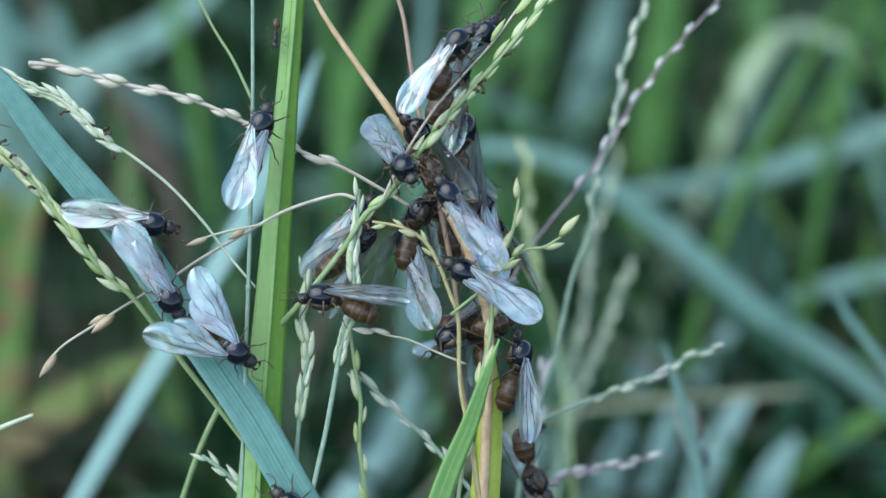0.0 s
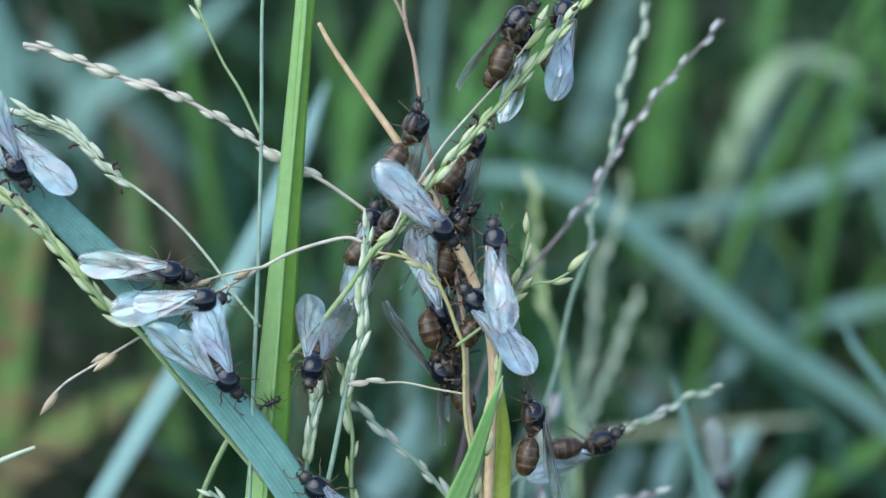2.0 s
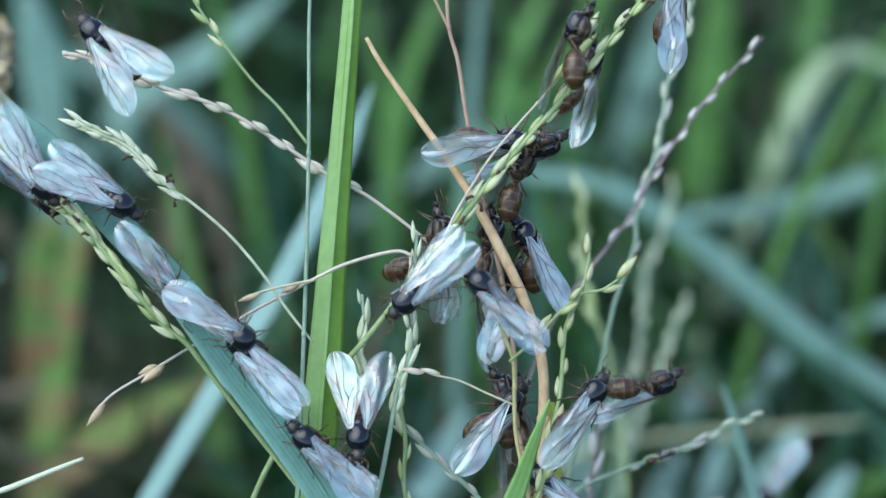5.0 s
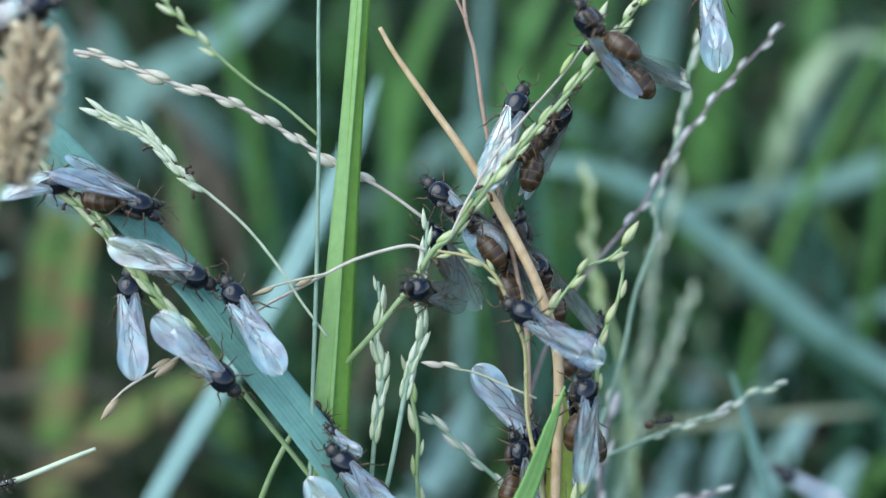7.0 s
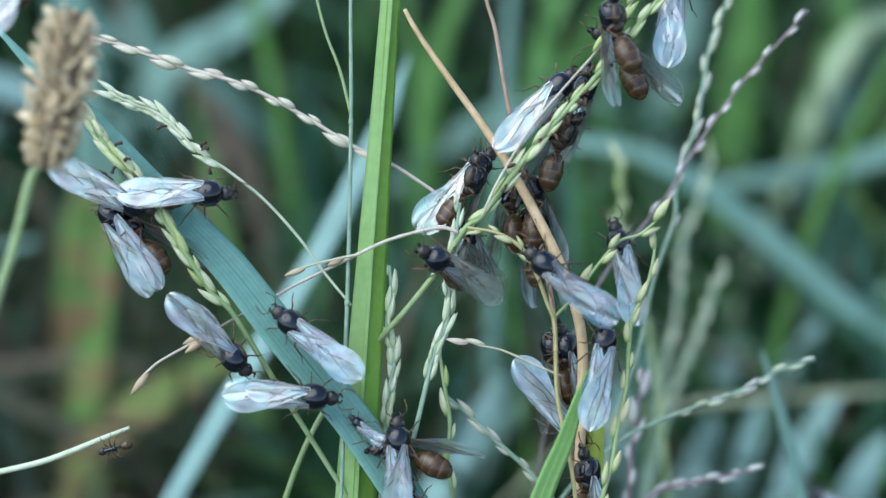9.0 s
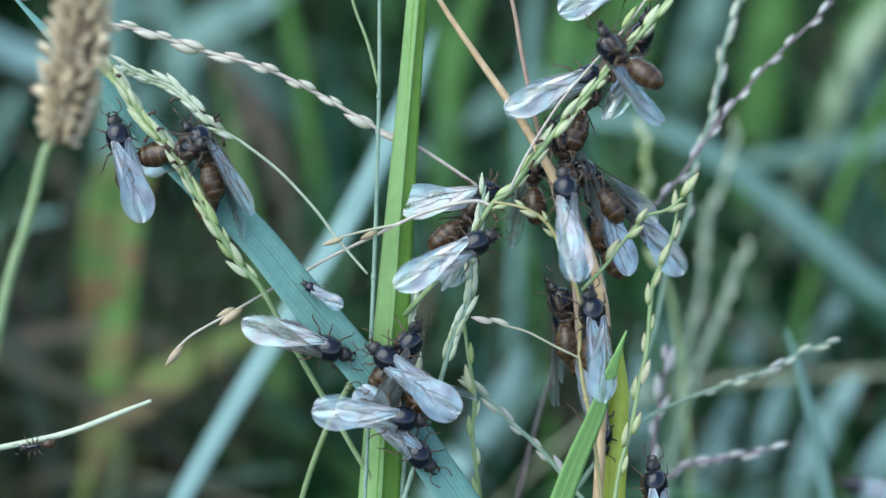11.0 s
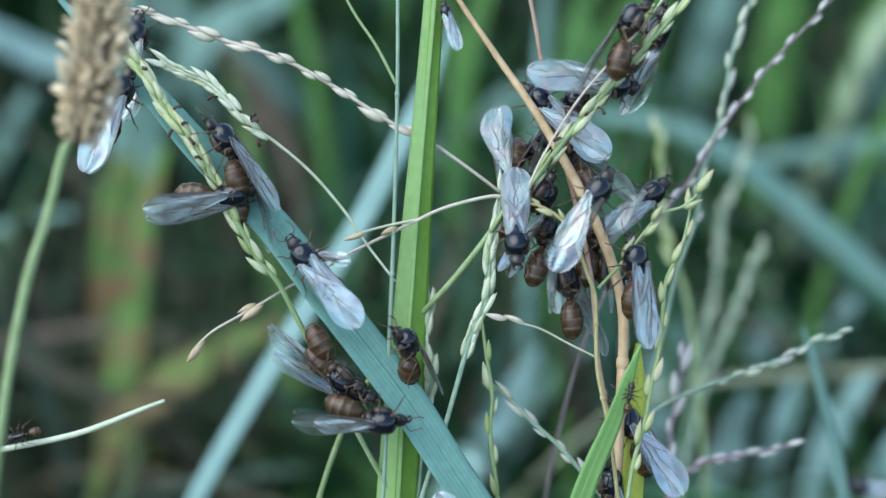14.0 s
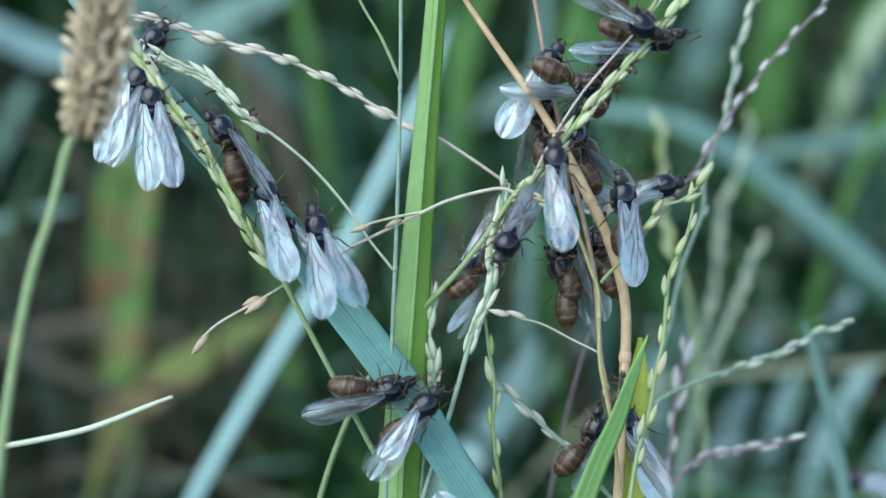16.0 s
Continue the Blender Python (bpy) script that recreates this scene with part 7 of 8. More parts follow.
    walk(r12_ant, crawl([(0.00, 1.0, 5.6, -5.0, 125, 0), (0.50, 0.5, 3.9, -5.0, 140, 0), (1.00, 1.0, 3.5, -5.0, 142, 0), (1.50, 3.6, 3.6, -5.0, 132, 0), (2.00, 4.8, 4.4, -5.0, 95, 0), (2.50, 1.3, 1.1, -5.0, 112, 0), (3.00, -0.5, 3.6, -5.0, 112, 0), (3.50, -2.5, 2.8, -5.0, 132, 0), (4.00, -2.6, 3.9, -5.0, 122, 0), (6.50, 0.8, -4.2, -5.0, 157, 0), (7.00, 1.7, -3.3, -5.0, 148, 0), (7.50, 1.8, -2.5, -5.0, 145, 0), (8.00, 1.3, -1.7, -5.0, 148, 0), (8.50, 0.8, -1.2, -5.0, 145, 0), (11.00, -0.6, 5.0, -5.0, 98, 0), (11.50, 0.4, 5.6, -5.0, 72, 0), (12.00, 0.4, 5.4, -5.0, 66, 0), (12.50, 0.8, 5.2, -5.0, 58, 0), (13.00, 0.6, 5.4, -5.0, 60, 0), (13.50, 0.6, 5.0, -5.0, 58, 0), (14.00, 0.6, 4.7, -5.0, 60, 0), (14.50, -3.2, 5.0, -5.0, 102, 0), (15.00, -4.6, 6.7, -5.0, 110, 0), (15.50, -3.3, 8.0, -5.0, 85, 0), (16.00, -4.1, 7.4, -5.0, 95, 0)]))
    walk(r13_ant, crawl([(0.00, 2.8, -2.8, -2.0, 150, 0), (0.50, 1.7, -3.6, -2.0, 140, 0), (1.00, 1.4, -1.8, -2.0, 130, 0), (1.50, 2.7, -2.3, -2.0, 125, 0), (2.00, 3.0, -2.3, -2.0, 130, 0), (2.50, 6.7, -9.3, -2.0, 112, 0), (3.00, 11.2, -14.9, -2.0, 48, 0), (3.50, 10.4, -11.8, -2.0, 62, 0), (4.00, 11.4, -11.1, -2.0, 38, 0), (6.50, 7.1, -11.2, -2.0, 85, 30), (7.00, 8.0, -12.3, -2.0, 85, 30), (7.50, 7.0, -12.1, -2.0, 85, 30), (8.00, 8.2, -10.6, -2.0, 62, 0), (8.50, 7.7, -9.4, -2.0, 72, 0), (11.00, 2.5, -8.5, -2.0, 95, 20), (11.50, 2.7, -7.9, -2.0, 95, 30), (12.00, 2.4, -7.2, -2.0, 95, 30), (12.50, 4.5, -0.5, -2.0, 60, 30), (13.00, 3.6, -3.7, -2.0, 95, 30), (13.50, 5.1, -6.0, -2.0, 95, 30), (14.00, 5.2, -2.8, -2.0, 95, 30), (14.50, 4.0, -1.0, -2.0, 95, 30), (15.00, 3.0, 3.6, -2.0, 100, 30), (15.50, 3.6, 4.2, -2.0, 96, 20), (16.00, 3.5, 3.5, -2.0, 95, 20)]))
    walk(r11_ant, crawl([(0.00, -4.6, 9.4, -4.0, -55, 0, 52), (0.50, -4.2, 6.9, -4.0, -48, 0, 52), (1.00, -2.3, 7.5, -4.0, -12, 0, 52), (1.50, -0.3, 6.7, -4.0, 0, 0, 52), (2.00, -1.6, 6.6, -4.0, -45, 0), (2.50, -4.4, 7.3, -4.0, -82, 0), (3.00, -5.7, 6.2, -4.0, -88, 0), (3.50, -10.5, 3.9, -4.0, -95, 0), (4.00, -9.9, 0.6, -4.0, -95, 0), (5.25, -10.4, -0.3, -4.0, -145, 0), (6.50, -10.8, -1.2, -4.0, -195, 15, 66), (7.00, -10.1, -0.5, -4.0, -200, 15, 66), (7.50, -11.8, 0.0, -4.0, -195, 15, 66), (8.00, -12.2, 0.3, -4.0, -195, 15, 66), (8.50, -11.8, 0.4, -4.0, -195, 15, 66), (9.75, -11.4, -0.1, -4.0, -263, 0), (11.00, -11.0, -0.7, -4.0, -332, 0), (11.50, -12.4, -0.2, -4.0, -325, 0), (11.75, -10.0, -1.1, -4.0, -372, 10), (12.00, -7.6, -1.9, -4.0, -420, 20, 48), (12.50, -7.6, 0.1, -4.0, -475, 0, 48), (13.00, -8.2, -0.9, -4.0, -455, 0, 48), (13.50, -7.8, -1.0, -4.0, -460, 0, 42), (14.00, -8.1, -0.3, -4.0, -448, 0, 42), (14.50, -7.9, -0.7, -4.0, -445, 0, 42), (15.00, -8.4, -0.7, -4.0, -460, 0, 42), (15.50, -9.0, -1.1, -4.0, -464, 0, 42), (16.00, -9.3, -1.0, -4.0, -478, 0, 42)]))
    beat(r11_ant, [(0.0, 5), (2.0, 7), (3.0, 12), (3.5, 16), (4.0, 17), (6.5, 6), (8.5, 6), (11.0, 5), (16.0, 5)])
    walk(r18_ant, crawl([(0.00, 4.7, 5.1, 7.0, 95, 40), (0.50, 3.4, 7.0, 7.0, 100, 95), (1.00, 1.7, 8.0, 7.0, 95, 95), (1.50, 0.5, 10.9, 7.0, 95, 95), (2.00, 0.6, 10.7, 7.0, 90, 95), (2.50, -0.2, 10.4, 7.0, 95, 95), (3.00, 1.6, 10.9, 7.0, 100, 40), (3.50, 3.6, 9.5, 7.0, 92, 0), (4.00, 3.2, 10.4, 7.0, 95, 0), (5.25, 2.9, 4.8, 7.0, 115, 58), (6.50, 2.6, -0.8, 7.0, 135, 115), (7.00, 3.3, 1.5, 7.0, 125, 115), (7.50, 3.6, 0.7, 7.0, 125, 115), (8.00, -0.2, 2.7, 7.0, 100, 115), (8.50, -0.9, 3.5, 7.0, 100, 115), (9.75, 1.2, 4.1, 7.0, 103, 78), (11.00, 3.4, 4.8, 7.0, 105, 40), (11.50, 2.5, 4.1, 7.0, 105, 40), (12.00, 1.7, 3.4, 7.0, 105, 40), (12.50, 1.0, -0.7, 7.0, 95, 95), (13.00, -0.3, -0.7, 7.0, 95, 95), (13.50, 0.6, -1.9, 7.0, 95, 95), (14.00, 0.7, 0.5, 7.0, 95, 95), (14.50, 0.5, 4.7, 7.0, 95, 95), (15.00, -0.9, 3.6, 7.0, 110, 95), (15.50, 0.3, 10.4, 7.0, 96, 95), (16.00, -1.7, 10.4, 7.0, 95, 95)]))
    walk(r19_ant, crawl([(0.00, 5.8, 2.8, 8.0, 120, 95), (0.50, 4.6, 4.1, 8.0, 110, 95), (1.00, 2.5, 0.6, 8.0, 100, 95), (1.50, 4.4, 0.7, 8.0, 110, 95), (2.00, 5.4, 0.2, 8.0, 95, 115), (2.50, 4.1, 6.8, 8.0, 110, 95), (3.00, -1.3, 6.1, 8.0, 100, 95), (3.50, 5.3, -0.3, 8.0, 110, 95), (4.00, 4.3, -0.9, 8.0, 110, 40), (4.83, 1.8, 0.7, 8.0, 80, -13), (5.67, -0.8, 2.2, 8.0, 50, -67), (6.50, -3.3, 3.8, 8.0, 20, -120), (6.75, -2.1, 4.3, 8.0, 70, -115), (7.00, -1.0, 4.8, 8.0, 120, -110), (7.50, -1.7, 5.0, 8.0, 95, -110), (8.00, -2.4, 6.4, 8.0, 95, -115), (8.50, -3.2, 7.4, 8.0, 80, -115), (11.00, -4.2, 8.1, 8.0, 80, -120), (11.50, -5.0, 7.7, 8.0, 60, -120), (12.00, -5.5, 9.0, 8.0, 60, -120), (12.50, -4.3, 9.6, 8.0, 50, -120), (13.00, -5.4, 8.8, 8.0, 60, -120), (13.50, -5.7, 8.7, 8.0, 60, -120), (14.00, -5.7, 9.7, 8.0, 80, -120), (14.50, -6.7, 10.4, 8.0, 60, -120), (15.00, -8.1, 10.6, 8.0, 30, -120), (15.17, -8.7, 10.3, 8.0, 77, -120), (15.33, -9.3, 10.0, 8.0, 124, -120), (15.50, -9.9, 9.7, 8.0, 171, -120), (15.75, -7.8, 11.6, 8.0, 125, -120), (16.00, -5.7, 13.4, 8.0, 80, -120)]))
    walk(r20_ant, crawl([(0.00, 5.7, -9.2, 6.0, 10, 120), (0.17, 4.0, -9.6, 6.0, -43, 120), (0.33, 2.3, -10.0, 6.0, -97, 120), (0.50, 0.5, -10.3, 6.0, -150, 120), (0.67, 1.4, -9.5, 6.0, -100, 120), (0.83, 2.2, -8.6, 6.0, -50, 120), (1.00, 3.1, -7.8, 6.0, -0, 120), (1.50, 3.0, -6.6, 6.0, 20, 120), (1.75, 1.3, -8.0, 6.0, -45, 120), (2.00, -0.3, -9.4, 6.0, -110, 120), (2.25, 0.1, -8.9, 6.0, -52, 120), (2.50, 0.5, -8.5, 6.0, 5, 120), (3.00, 0.0, -8.5, 6.0, 0, 120), (3.17, -0.4, -8.0, 6.0, 50, 120), (3.33, -0.9, -7.4, 6.0, 100, 120), (3.50, -1.3, -6.9, 6.0, 150, 120), (4.00, -2.0, -6.4, 6.0, 120, 115), (5.25, 1.6, -13.4, 6.0, 110, 78), (6.50, 5.2, -20.3, 6.0, 100, 40), (7.00, 5.1, -18.8, 6.0, 90, 40), (7.50, 4.5, -16.0, 6.0, 90, 40), (8.00, 3.4, -14.3, 6.0, 90, 40), (8.50, 3.3, -11.6, 6.0, 92, 40), (9.75, 1.2, -9.7, 6.0, 101, 78), (11.00, -0.8, -7.7, 6.0, 110, 115), (11.50, -1.3, -8.1, 6.0, 100, 115), (12.00, -0.3, -6.1, 6.0, 100, 115), (12.50, 1.3, -4.6, 6.0, 100, 115), (13.00, -0.6, -6.0, 6.0, 100, 115), (13.50, -2.0, -6.5, 6.0, 110, 115), (14.00, -2.3, -5.4, 6.0, 110, 115), (14.50, -3.1, -5.2, 6.0, 125, 115), (15.00, -3.8, -3.6, 6.0, 110, 115), (15.50, -2.8, -4.8, 6.0, 111, 115), (16.00, -3.2, -4.8, 6.0, 110, 115)]))
    walk(r21_ant, crawl([(0.00, -3.9, 0.1, 5.0, 105, 0), (0.50, -2.4, -0.3, 5.0, 105, 0), (0.67, -2.4, -1.5, 5.0, 46, 13), (0.83, -2.3, -2.8, 5.0, -12, 27), (1.00, -2.3, -4.0, 5.0, -70, 40), (1.50, -2.0, -3.6, 5.0, -80, 40), (2.00, -1.3, -2.7, 5.0, -80, 40), (2.50, -2.5, -1.2, 5.0, -80, 95), (3.00, -3.3, 0.8, 5.0, -60, 95), (3.25, -3.8, 2.7, 5.0, -20, 95), (3.50, -4.3, 4.6, 5.0, 20, 95), (4.00, -5.6, 4.7, 5.0, 30, 95), (5.25, -7.4, 7.4, 5.0, 98, 48), (6.50, -9.2, 10.2, 5.0, 165, 0), (7.00, -7.8, 10.0, 5.0, 135, 0), (7.50, -7.6, 9.5, 5.0, 110, 0), (8.00, -8.5, 9.4, 5.0, 80, 0), (8.50, -7.5, 11.2, 5.0, 58, 0), (11.00, -10.1, 5.0, 5.0, 8, 0), (11.50, -9.9, 4.0, 5.0, -42, 0), (11.67, -10.2, 4.9, 5.0, 12, 13), (11.83, -10.4, 5.7, 5.0, 66, 27), (12.00, -10.7, 6.6, 5.0, 120, 40), (12.50, -9.7, 7.4, 5.0, 110, 0), (13.00, -10.8, 6.4, 5.0, 100, 40), (13.50, -10.9, 5.8, 5.0, 100, 40), (13.67, -10.2, 6.1, 5.0, 159, 27), (13.83, -9.6, 6.3, 5.0, 217, 13), (14.00, -8.9, 6.5, 5.0, 275, 45, 35), (14.50, -11.3, 2.7, 5.0, 280, 45, 35), (15.00, -12.3, 0.0, 5.0, 280, 45, 35), (15.50, -12.8, -4.2, 5.0, 256, 0), (16.00, -13.9, -4.0, 5.0, 240, 0)]))
    walk(r22_ant, crawl([(0.00, 1.1, -10.1, 4.0, -150, 95), (0.25, 0.5, -10.8, 4.0, -105, 95), (0.50, -0.1, -11.5, 4.0, -60, 95), (1.00, -1.2, -10.1, 4.0, -75, 40), (1.50, -0.7, -9.5, 4.0, -60, 95), (2.00, -1.3, -9.6, 4.0, -60, 95), (2.50, -2.2, -9.0, 4.0, 10, 40), (3.00, -2.3, -6.7, 4.0, 10, 40), (3.50, 0.0, -10.7, 4.0, -60, 40), (3.67, 0.2, -10.3, 4.0, -3, 40), (3.83, 0.4, -9.9, 4.0, 54, 40), (4.00, 0.6, -9.5, 4.0, 110, 40), (4.83, 0.8, -12.0, 4.0, 58, 27), (5.67, 1.1, -14.5, 4.0, 7, 13), (6.50, 1.3, -17.0, 4.0, -45, 0), (7.00, 1.8, -16.9, 4.0, -50, 0), (7.50, 0.6, -15.5, 4.0, -55, 0), (8.00, 0.7, -17.4, 4.0, -55, 0), (8.50, 1.9, -18.1, 4.0, -48, 0), (11.00, 3.5, -21.9, 4.0, -80, 0), (11.50, 2.3, -22.3, 4.0, -80, 0), (11.67, 4.4, -22.9, 4.0, -131, 0), (11.83, 6.4, -23.4, 4.0, -183, 0), (12.00, 8.5, -24.0, 4.0, -235, 0), (12.50, 6.5, -17.6, 4.0, -248, 0), (13.00, 6.2, -12.0, 4.0, -248, 0), (13.50, 5.5, -19.3, 4.0, -255, 0), (14.00, 5.0, -21.6, 4.0, -240, 40), (14.50, 7.6, -21.3, 4.0, -265, 0), (15.00, 8.9, -20.3, 4.0, -280, 0), (15.25, 6.2, -23.5, 4.0, -227, 0), (15.50, 3.4, -26.8, 4.0, -174, 0), (16.00, 4.5, -22.4, 4.0, -242, 0)]))
    walk(r23_ant, crawl([(0.00, 8.9, -12.5, 2.0, 85, 60), (0.50, 9.8, -13.1, 2.0, 85, 60), (1.00, 9.2, -21.0, 2.0, 95, 100), (1.50, 8.9, -19.0, 2.0, 95, 100), (2.00, 9.4, -15.3, 2.0, 95, 100), (2.50, 7.2, -16.0, 2.0, 80, 0), (3.00, 7.1, -19.8, 2.0, 80, 0), (3.50, 7.5, -19.6, 2.0, 80, 0), (3.75, 7.3, -20.0, 2.0, 120, 0), (4.00, 7.1, -20.4, 2.0, 160, 0), (5.25, 4.0, -21.1, 2.0, 125, 15), (6.50, 0.9, -21.8, 2.0, 90, 62), (7.00, 0.7, -19.6, 2.0, 90, 62), (7.50, 0.8, -20.1, 2.0, 90, 62), (8.00, 0.0, -20.4, 2.0, 90, 62), (8.50, 2.2, -22.2, 2.0, 90, 62), (11.00, 9.8, -28.2, 2.0, 90, 20), (11.50, 5.1, -29.3, 2.0, 90, 20), (12.00, 5.8, -31.5, 2.0, 90, 0), (14.00, 2.7, -28.5, 2.0, 90, 70), (15.00, 0.1, -18.9, 2.0, 100, 70), (15.50, -0.9, -25.3, 2.0, 71, 70), (16.00, 0.5, -23.0, 2.0, 65, 70)]))
    walk(r24_ant, crawl([(0.00, 11.0, -28.0, 12.0, -60, 115), (0.50, 10.1, -26.1, 12.0, -40, 115), (1.00, 15.2, -20.2, 12.0, 25, 120), (1.50, 15.0, -20.9, 12.0, 20, 120), (2.00, 17.8, -19.1, 12.0, 20, 120), (2.50, 22.2, -16.5, 12.0, 28, 110), (3.00, 23.7, -14.8, 12.0, 30, 110), (3.50, 24.1, -14.2, 12.0, 28, 110), (4.00, 24.0, -14.0, 12.0, 25, 110), (6.50, 9.8, -5.9, 12.0, 20, 95), (7.00, 9.8, -6.7, 12.0, 60, 95), (7.50, 10.0, -2.8, 12.0, 80, 40), (8.00, 9.3, -1.5, 12.0, 90, 0), (8.50, 9.2, 0.4, 12.0, 95, 0), (11.00, 7.7, 3.4, 12.0, 128, 0), (11.50, 6.6, 4.0, 12.0, 118, 0), (12.00, 7.7, 4.6, 12.0, 92, 0), (12.50, 8.3, 5.2, 12.0, 48, 0), (13.00, 8.0, 4.7, 12.0, 35, 0), (13.50, 8.5, 4.9, 12.0, 22, 0), (14.00, 7.4, 4.7, 12.0, 40, 0), (14.50, 9.0, 4.5, 12.0, 8, 0), (15.00, 9.0, 4.6, 12.0, 15, 0), (15.50, 9.1, 4.5, 12.0, 21, 0), (16.00, 8.4, 5.1, 12.0, 15, 0)]))
    walk(r9_ant, crawl([(0.00, -13.4, -5.4, -2.0, 172, 65), (0.50, -14.6, -6.3, -2.0, 172, 65), (1.00, -15.4, -7.5, -2.0, 240, 0), (1.50, -15.8, -7.8, -2.0, 268, 0), (2.00, -15.5, -9.0, -2.0, 260, 0, 48), (2.50, -13.9, -8.7, -2.0, 320, 0, 48), (3.00, -13.2, -10.9, -2.0, 282, 0, 48), (3.50, -14.3, -10.1, -2.0, 285, 0, 48), (4.00, -14.9, -8.8, -2.0, 270, 0, 48), (6.50, -17.0, -28.2, -2.0, 270, 0), (7.17, -16.4, -28.6, -2.0, 330, 0), (7.83, -15.7, -29.0, -2.0, 390, 0), (8.50, -15.0, -29.3, -2.0, 450, 0), (11.00, -18.2, -12.2, -2.0, 420, 40), (11.50, -15.6, -13.0, -2.0, 380, 30), (12.00, -14.4, -15.5, -2.0, 365, 95), (12.50, -14.0, -15.3, -2.0, 355, 95), (13.00, -14.0, -27.4, -2.0, 300, 105), (13.50, -13.1, -35.4, -2.0, 300, 0), (14.00, -12.0, -37.0, -2.0, 300, 0), (16.00, -12.3, -37.7, -2.0, 300, 0)]))
    beat(r9_ant, [(0.0, 12), (0.5, 12), (1.0, 15), (1.5, 14), (2.0, 20), (2.5, 25), (3.0, 22), (3.5, 27), (4.0, 33), (6.5, 5), (12.0, 4), (16.0, 4)])
    walk(r10_ant, crawl([(0.00, -10.1, 3.9, 6.0, 48, 0), (0.50, -10.7, 3.0, 6.0, 55, 0), (1.00, -9.8, 2.6, 6.0, 48, 0), (1.50, -10.3, 3.8, 6.0, 60, 0), (2.00, -9.6, 6.8, 6.0, 75, 0), (2.50, -9.5, 6.7, 6.0, 80, 0), (3.00, -9.9, 5.4, 6.0, 60, 0), (3.25, -8.5, 6.4, 6.0, 45, 58), (3.50, -7.0, 7.5, 6.0, 30, 115), (4.00, -7.6, 4.7, 6.0, 20, 115), (6.50, -8.8, 4.4, 6.0, 120, 10, 30), (7.00, -8.5, 4.8, 6.0, 120, 10, 30), (7.50, -8.6, 4.2, 6.0, 120, 10, 30), (8.00, -8.6, 3.4, 6.0, 120, 10, 30), (8.50, -8.8, 3.2, 6.0, 120, 10, 30), (11.00, -10.7, 3.4, 6.0, 60, 115), (11.50, -12.2, 2.3, 6.0, 60, 115), (11.75, -9.4, 2.4, 6.0, 0, 115), (12.00, -6.5, 2.4, 6.0, -60, 115), (12.50, -6.0, 2.3, 6.0, -60, 115), (13.00, -5.3, 4.5, 6.0, -30, 115), (13.50, -4.1, 3.7, 6.0, 0, 115), (13.75, -4.5, 2.1, 6.0, 45, 115), (14.00, -4.9, 0.5, 6.0, 90, 115), (14.50, -3.4, -1.9, 6.0, 110, 115), (15.00, -4.4, -2.3, 6.0, 110, 115), (15.50, -3.2, -2.8, 6.0, 111, 115), (16.00, -2.9, -2.1, 6.0, 110, 115)]))
    walk(x1_ant, crawl([(0.00, -19.3, 24.5, 1.8, -92, 0), (0.50, -20.2, 6.0, 1.8, -92, 0), (1.00, -21.0, -12.1, 1.8, -92, 0), (1.25, -21.0, -13.2, 1.8, -31, 0), (1.50, -21.0, -14.3, 1.8, 30, 0), (2.00, -20.9, -13.7, 1.8, 25, 0), (2.25, -20.9, -14.1, 1.8, -17, 0), (2.50, -20.9, -14.4, 1.8, -60, 0), (3.00, -21.3, -15.4, 1.8, -70, 0), (3.50, -20.6, -17.8, 1.8, -70, 0), (4.00, -19.3, -17.9, 1.8, -70, 0), (6.50, -20.5, -16.7, 1.8, -50, 0), (7.00, -21.3, -14.8, 1.8, -50, 0), (7.50, -21.5, -20.1, 1.8, -50, 0), (8.00, -16.0, -28.2, 1.8, -50, 0), (16.00, -15.6, -45.1, 1.8, -50, 0)]))
    walk(x2_ant, crawl([(0.00, 11.8, -23.0, 20.0, 40, 0), (0.50, 12.3, -21.8, 20.0, 40, 0), (1.00, 15.1, -20.9, 20.0, 20, 0), (1.50, 20.1, -33.8, 20.0, 10, 0), (4.00, 20.4, -25.2, 20.0, 20, 0), (6.50, 19.3, -16.4, 20.0, 20, 0), (7.00, 18.7, -17.3, 20.0, 15, 0), (7.50, 16.8, -19.8, 20.0, 80, 0), (7.67, 16.2, -23.3, 20.0, 27, 0), (7.83, 15.6, -26.7, 20.0, -27, 0), (8.00, 15.0, -30.2, 20.0, -80, 0), (11.00, 10.9, -40.8, 20.0, -60, 0), (16.00, 8.5, -41.9, 20.0, -60, 0)]))
    walk(x3_ant, crawl([(0.00, -64.0, -29.9, 1.5, 20, 0), (6.50, -62.5, -23.9, 1.5, 15, 0), (7.00, -58.5, -22.7, 1.5, 15, 0), (7.50, -56.5, -20.6, 1.5, 12, 0), (8.00, -49.9, -18.4, 1.5, 12, 0), (8.17, -49.6, -18.9, 1.5, -45, 0), (8.33, -49.3, -19.4, 1.5, -103, 0), (8.50, -49.0, -19.9, 1.5, -160, 0), (11.00, -61.8, -24.4, 1.5, -170, 0), (11.33, -64.8, -24.7, 1.5, -110, 0), (11.67, -67.9, -24.9, 1.5, -50, 0), (12.00, -71.0, -25.2, 1.5, 10, 0), (12.50, -64.1, -23.5, 1.5, 12, 0), (13.00, -59.4, -21.9, 1.5, 12, 0), (13.17, -59.5, -22.0, 1.5, 72, 0), (13.33, -59.6, -22.1, 1.5, 131, 0), (13.50, -59.6, -22.2, 1.5, 190, 0), (14.00, -65.7, -23.6, 1.5, 195, 0), (14.50, -72.4, -22.9, 1.5, 195, 0), (16.00, -81.8, -26.4, 1.5, 195, 0)]))
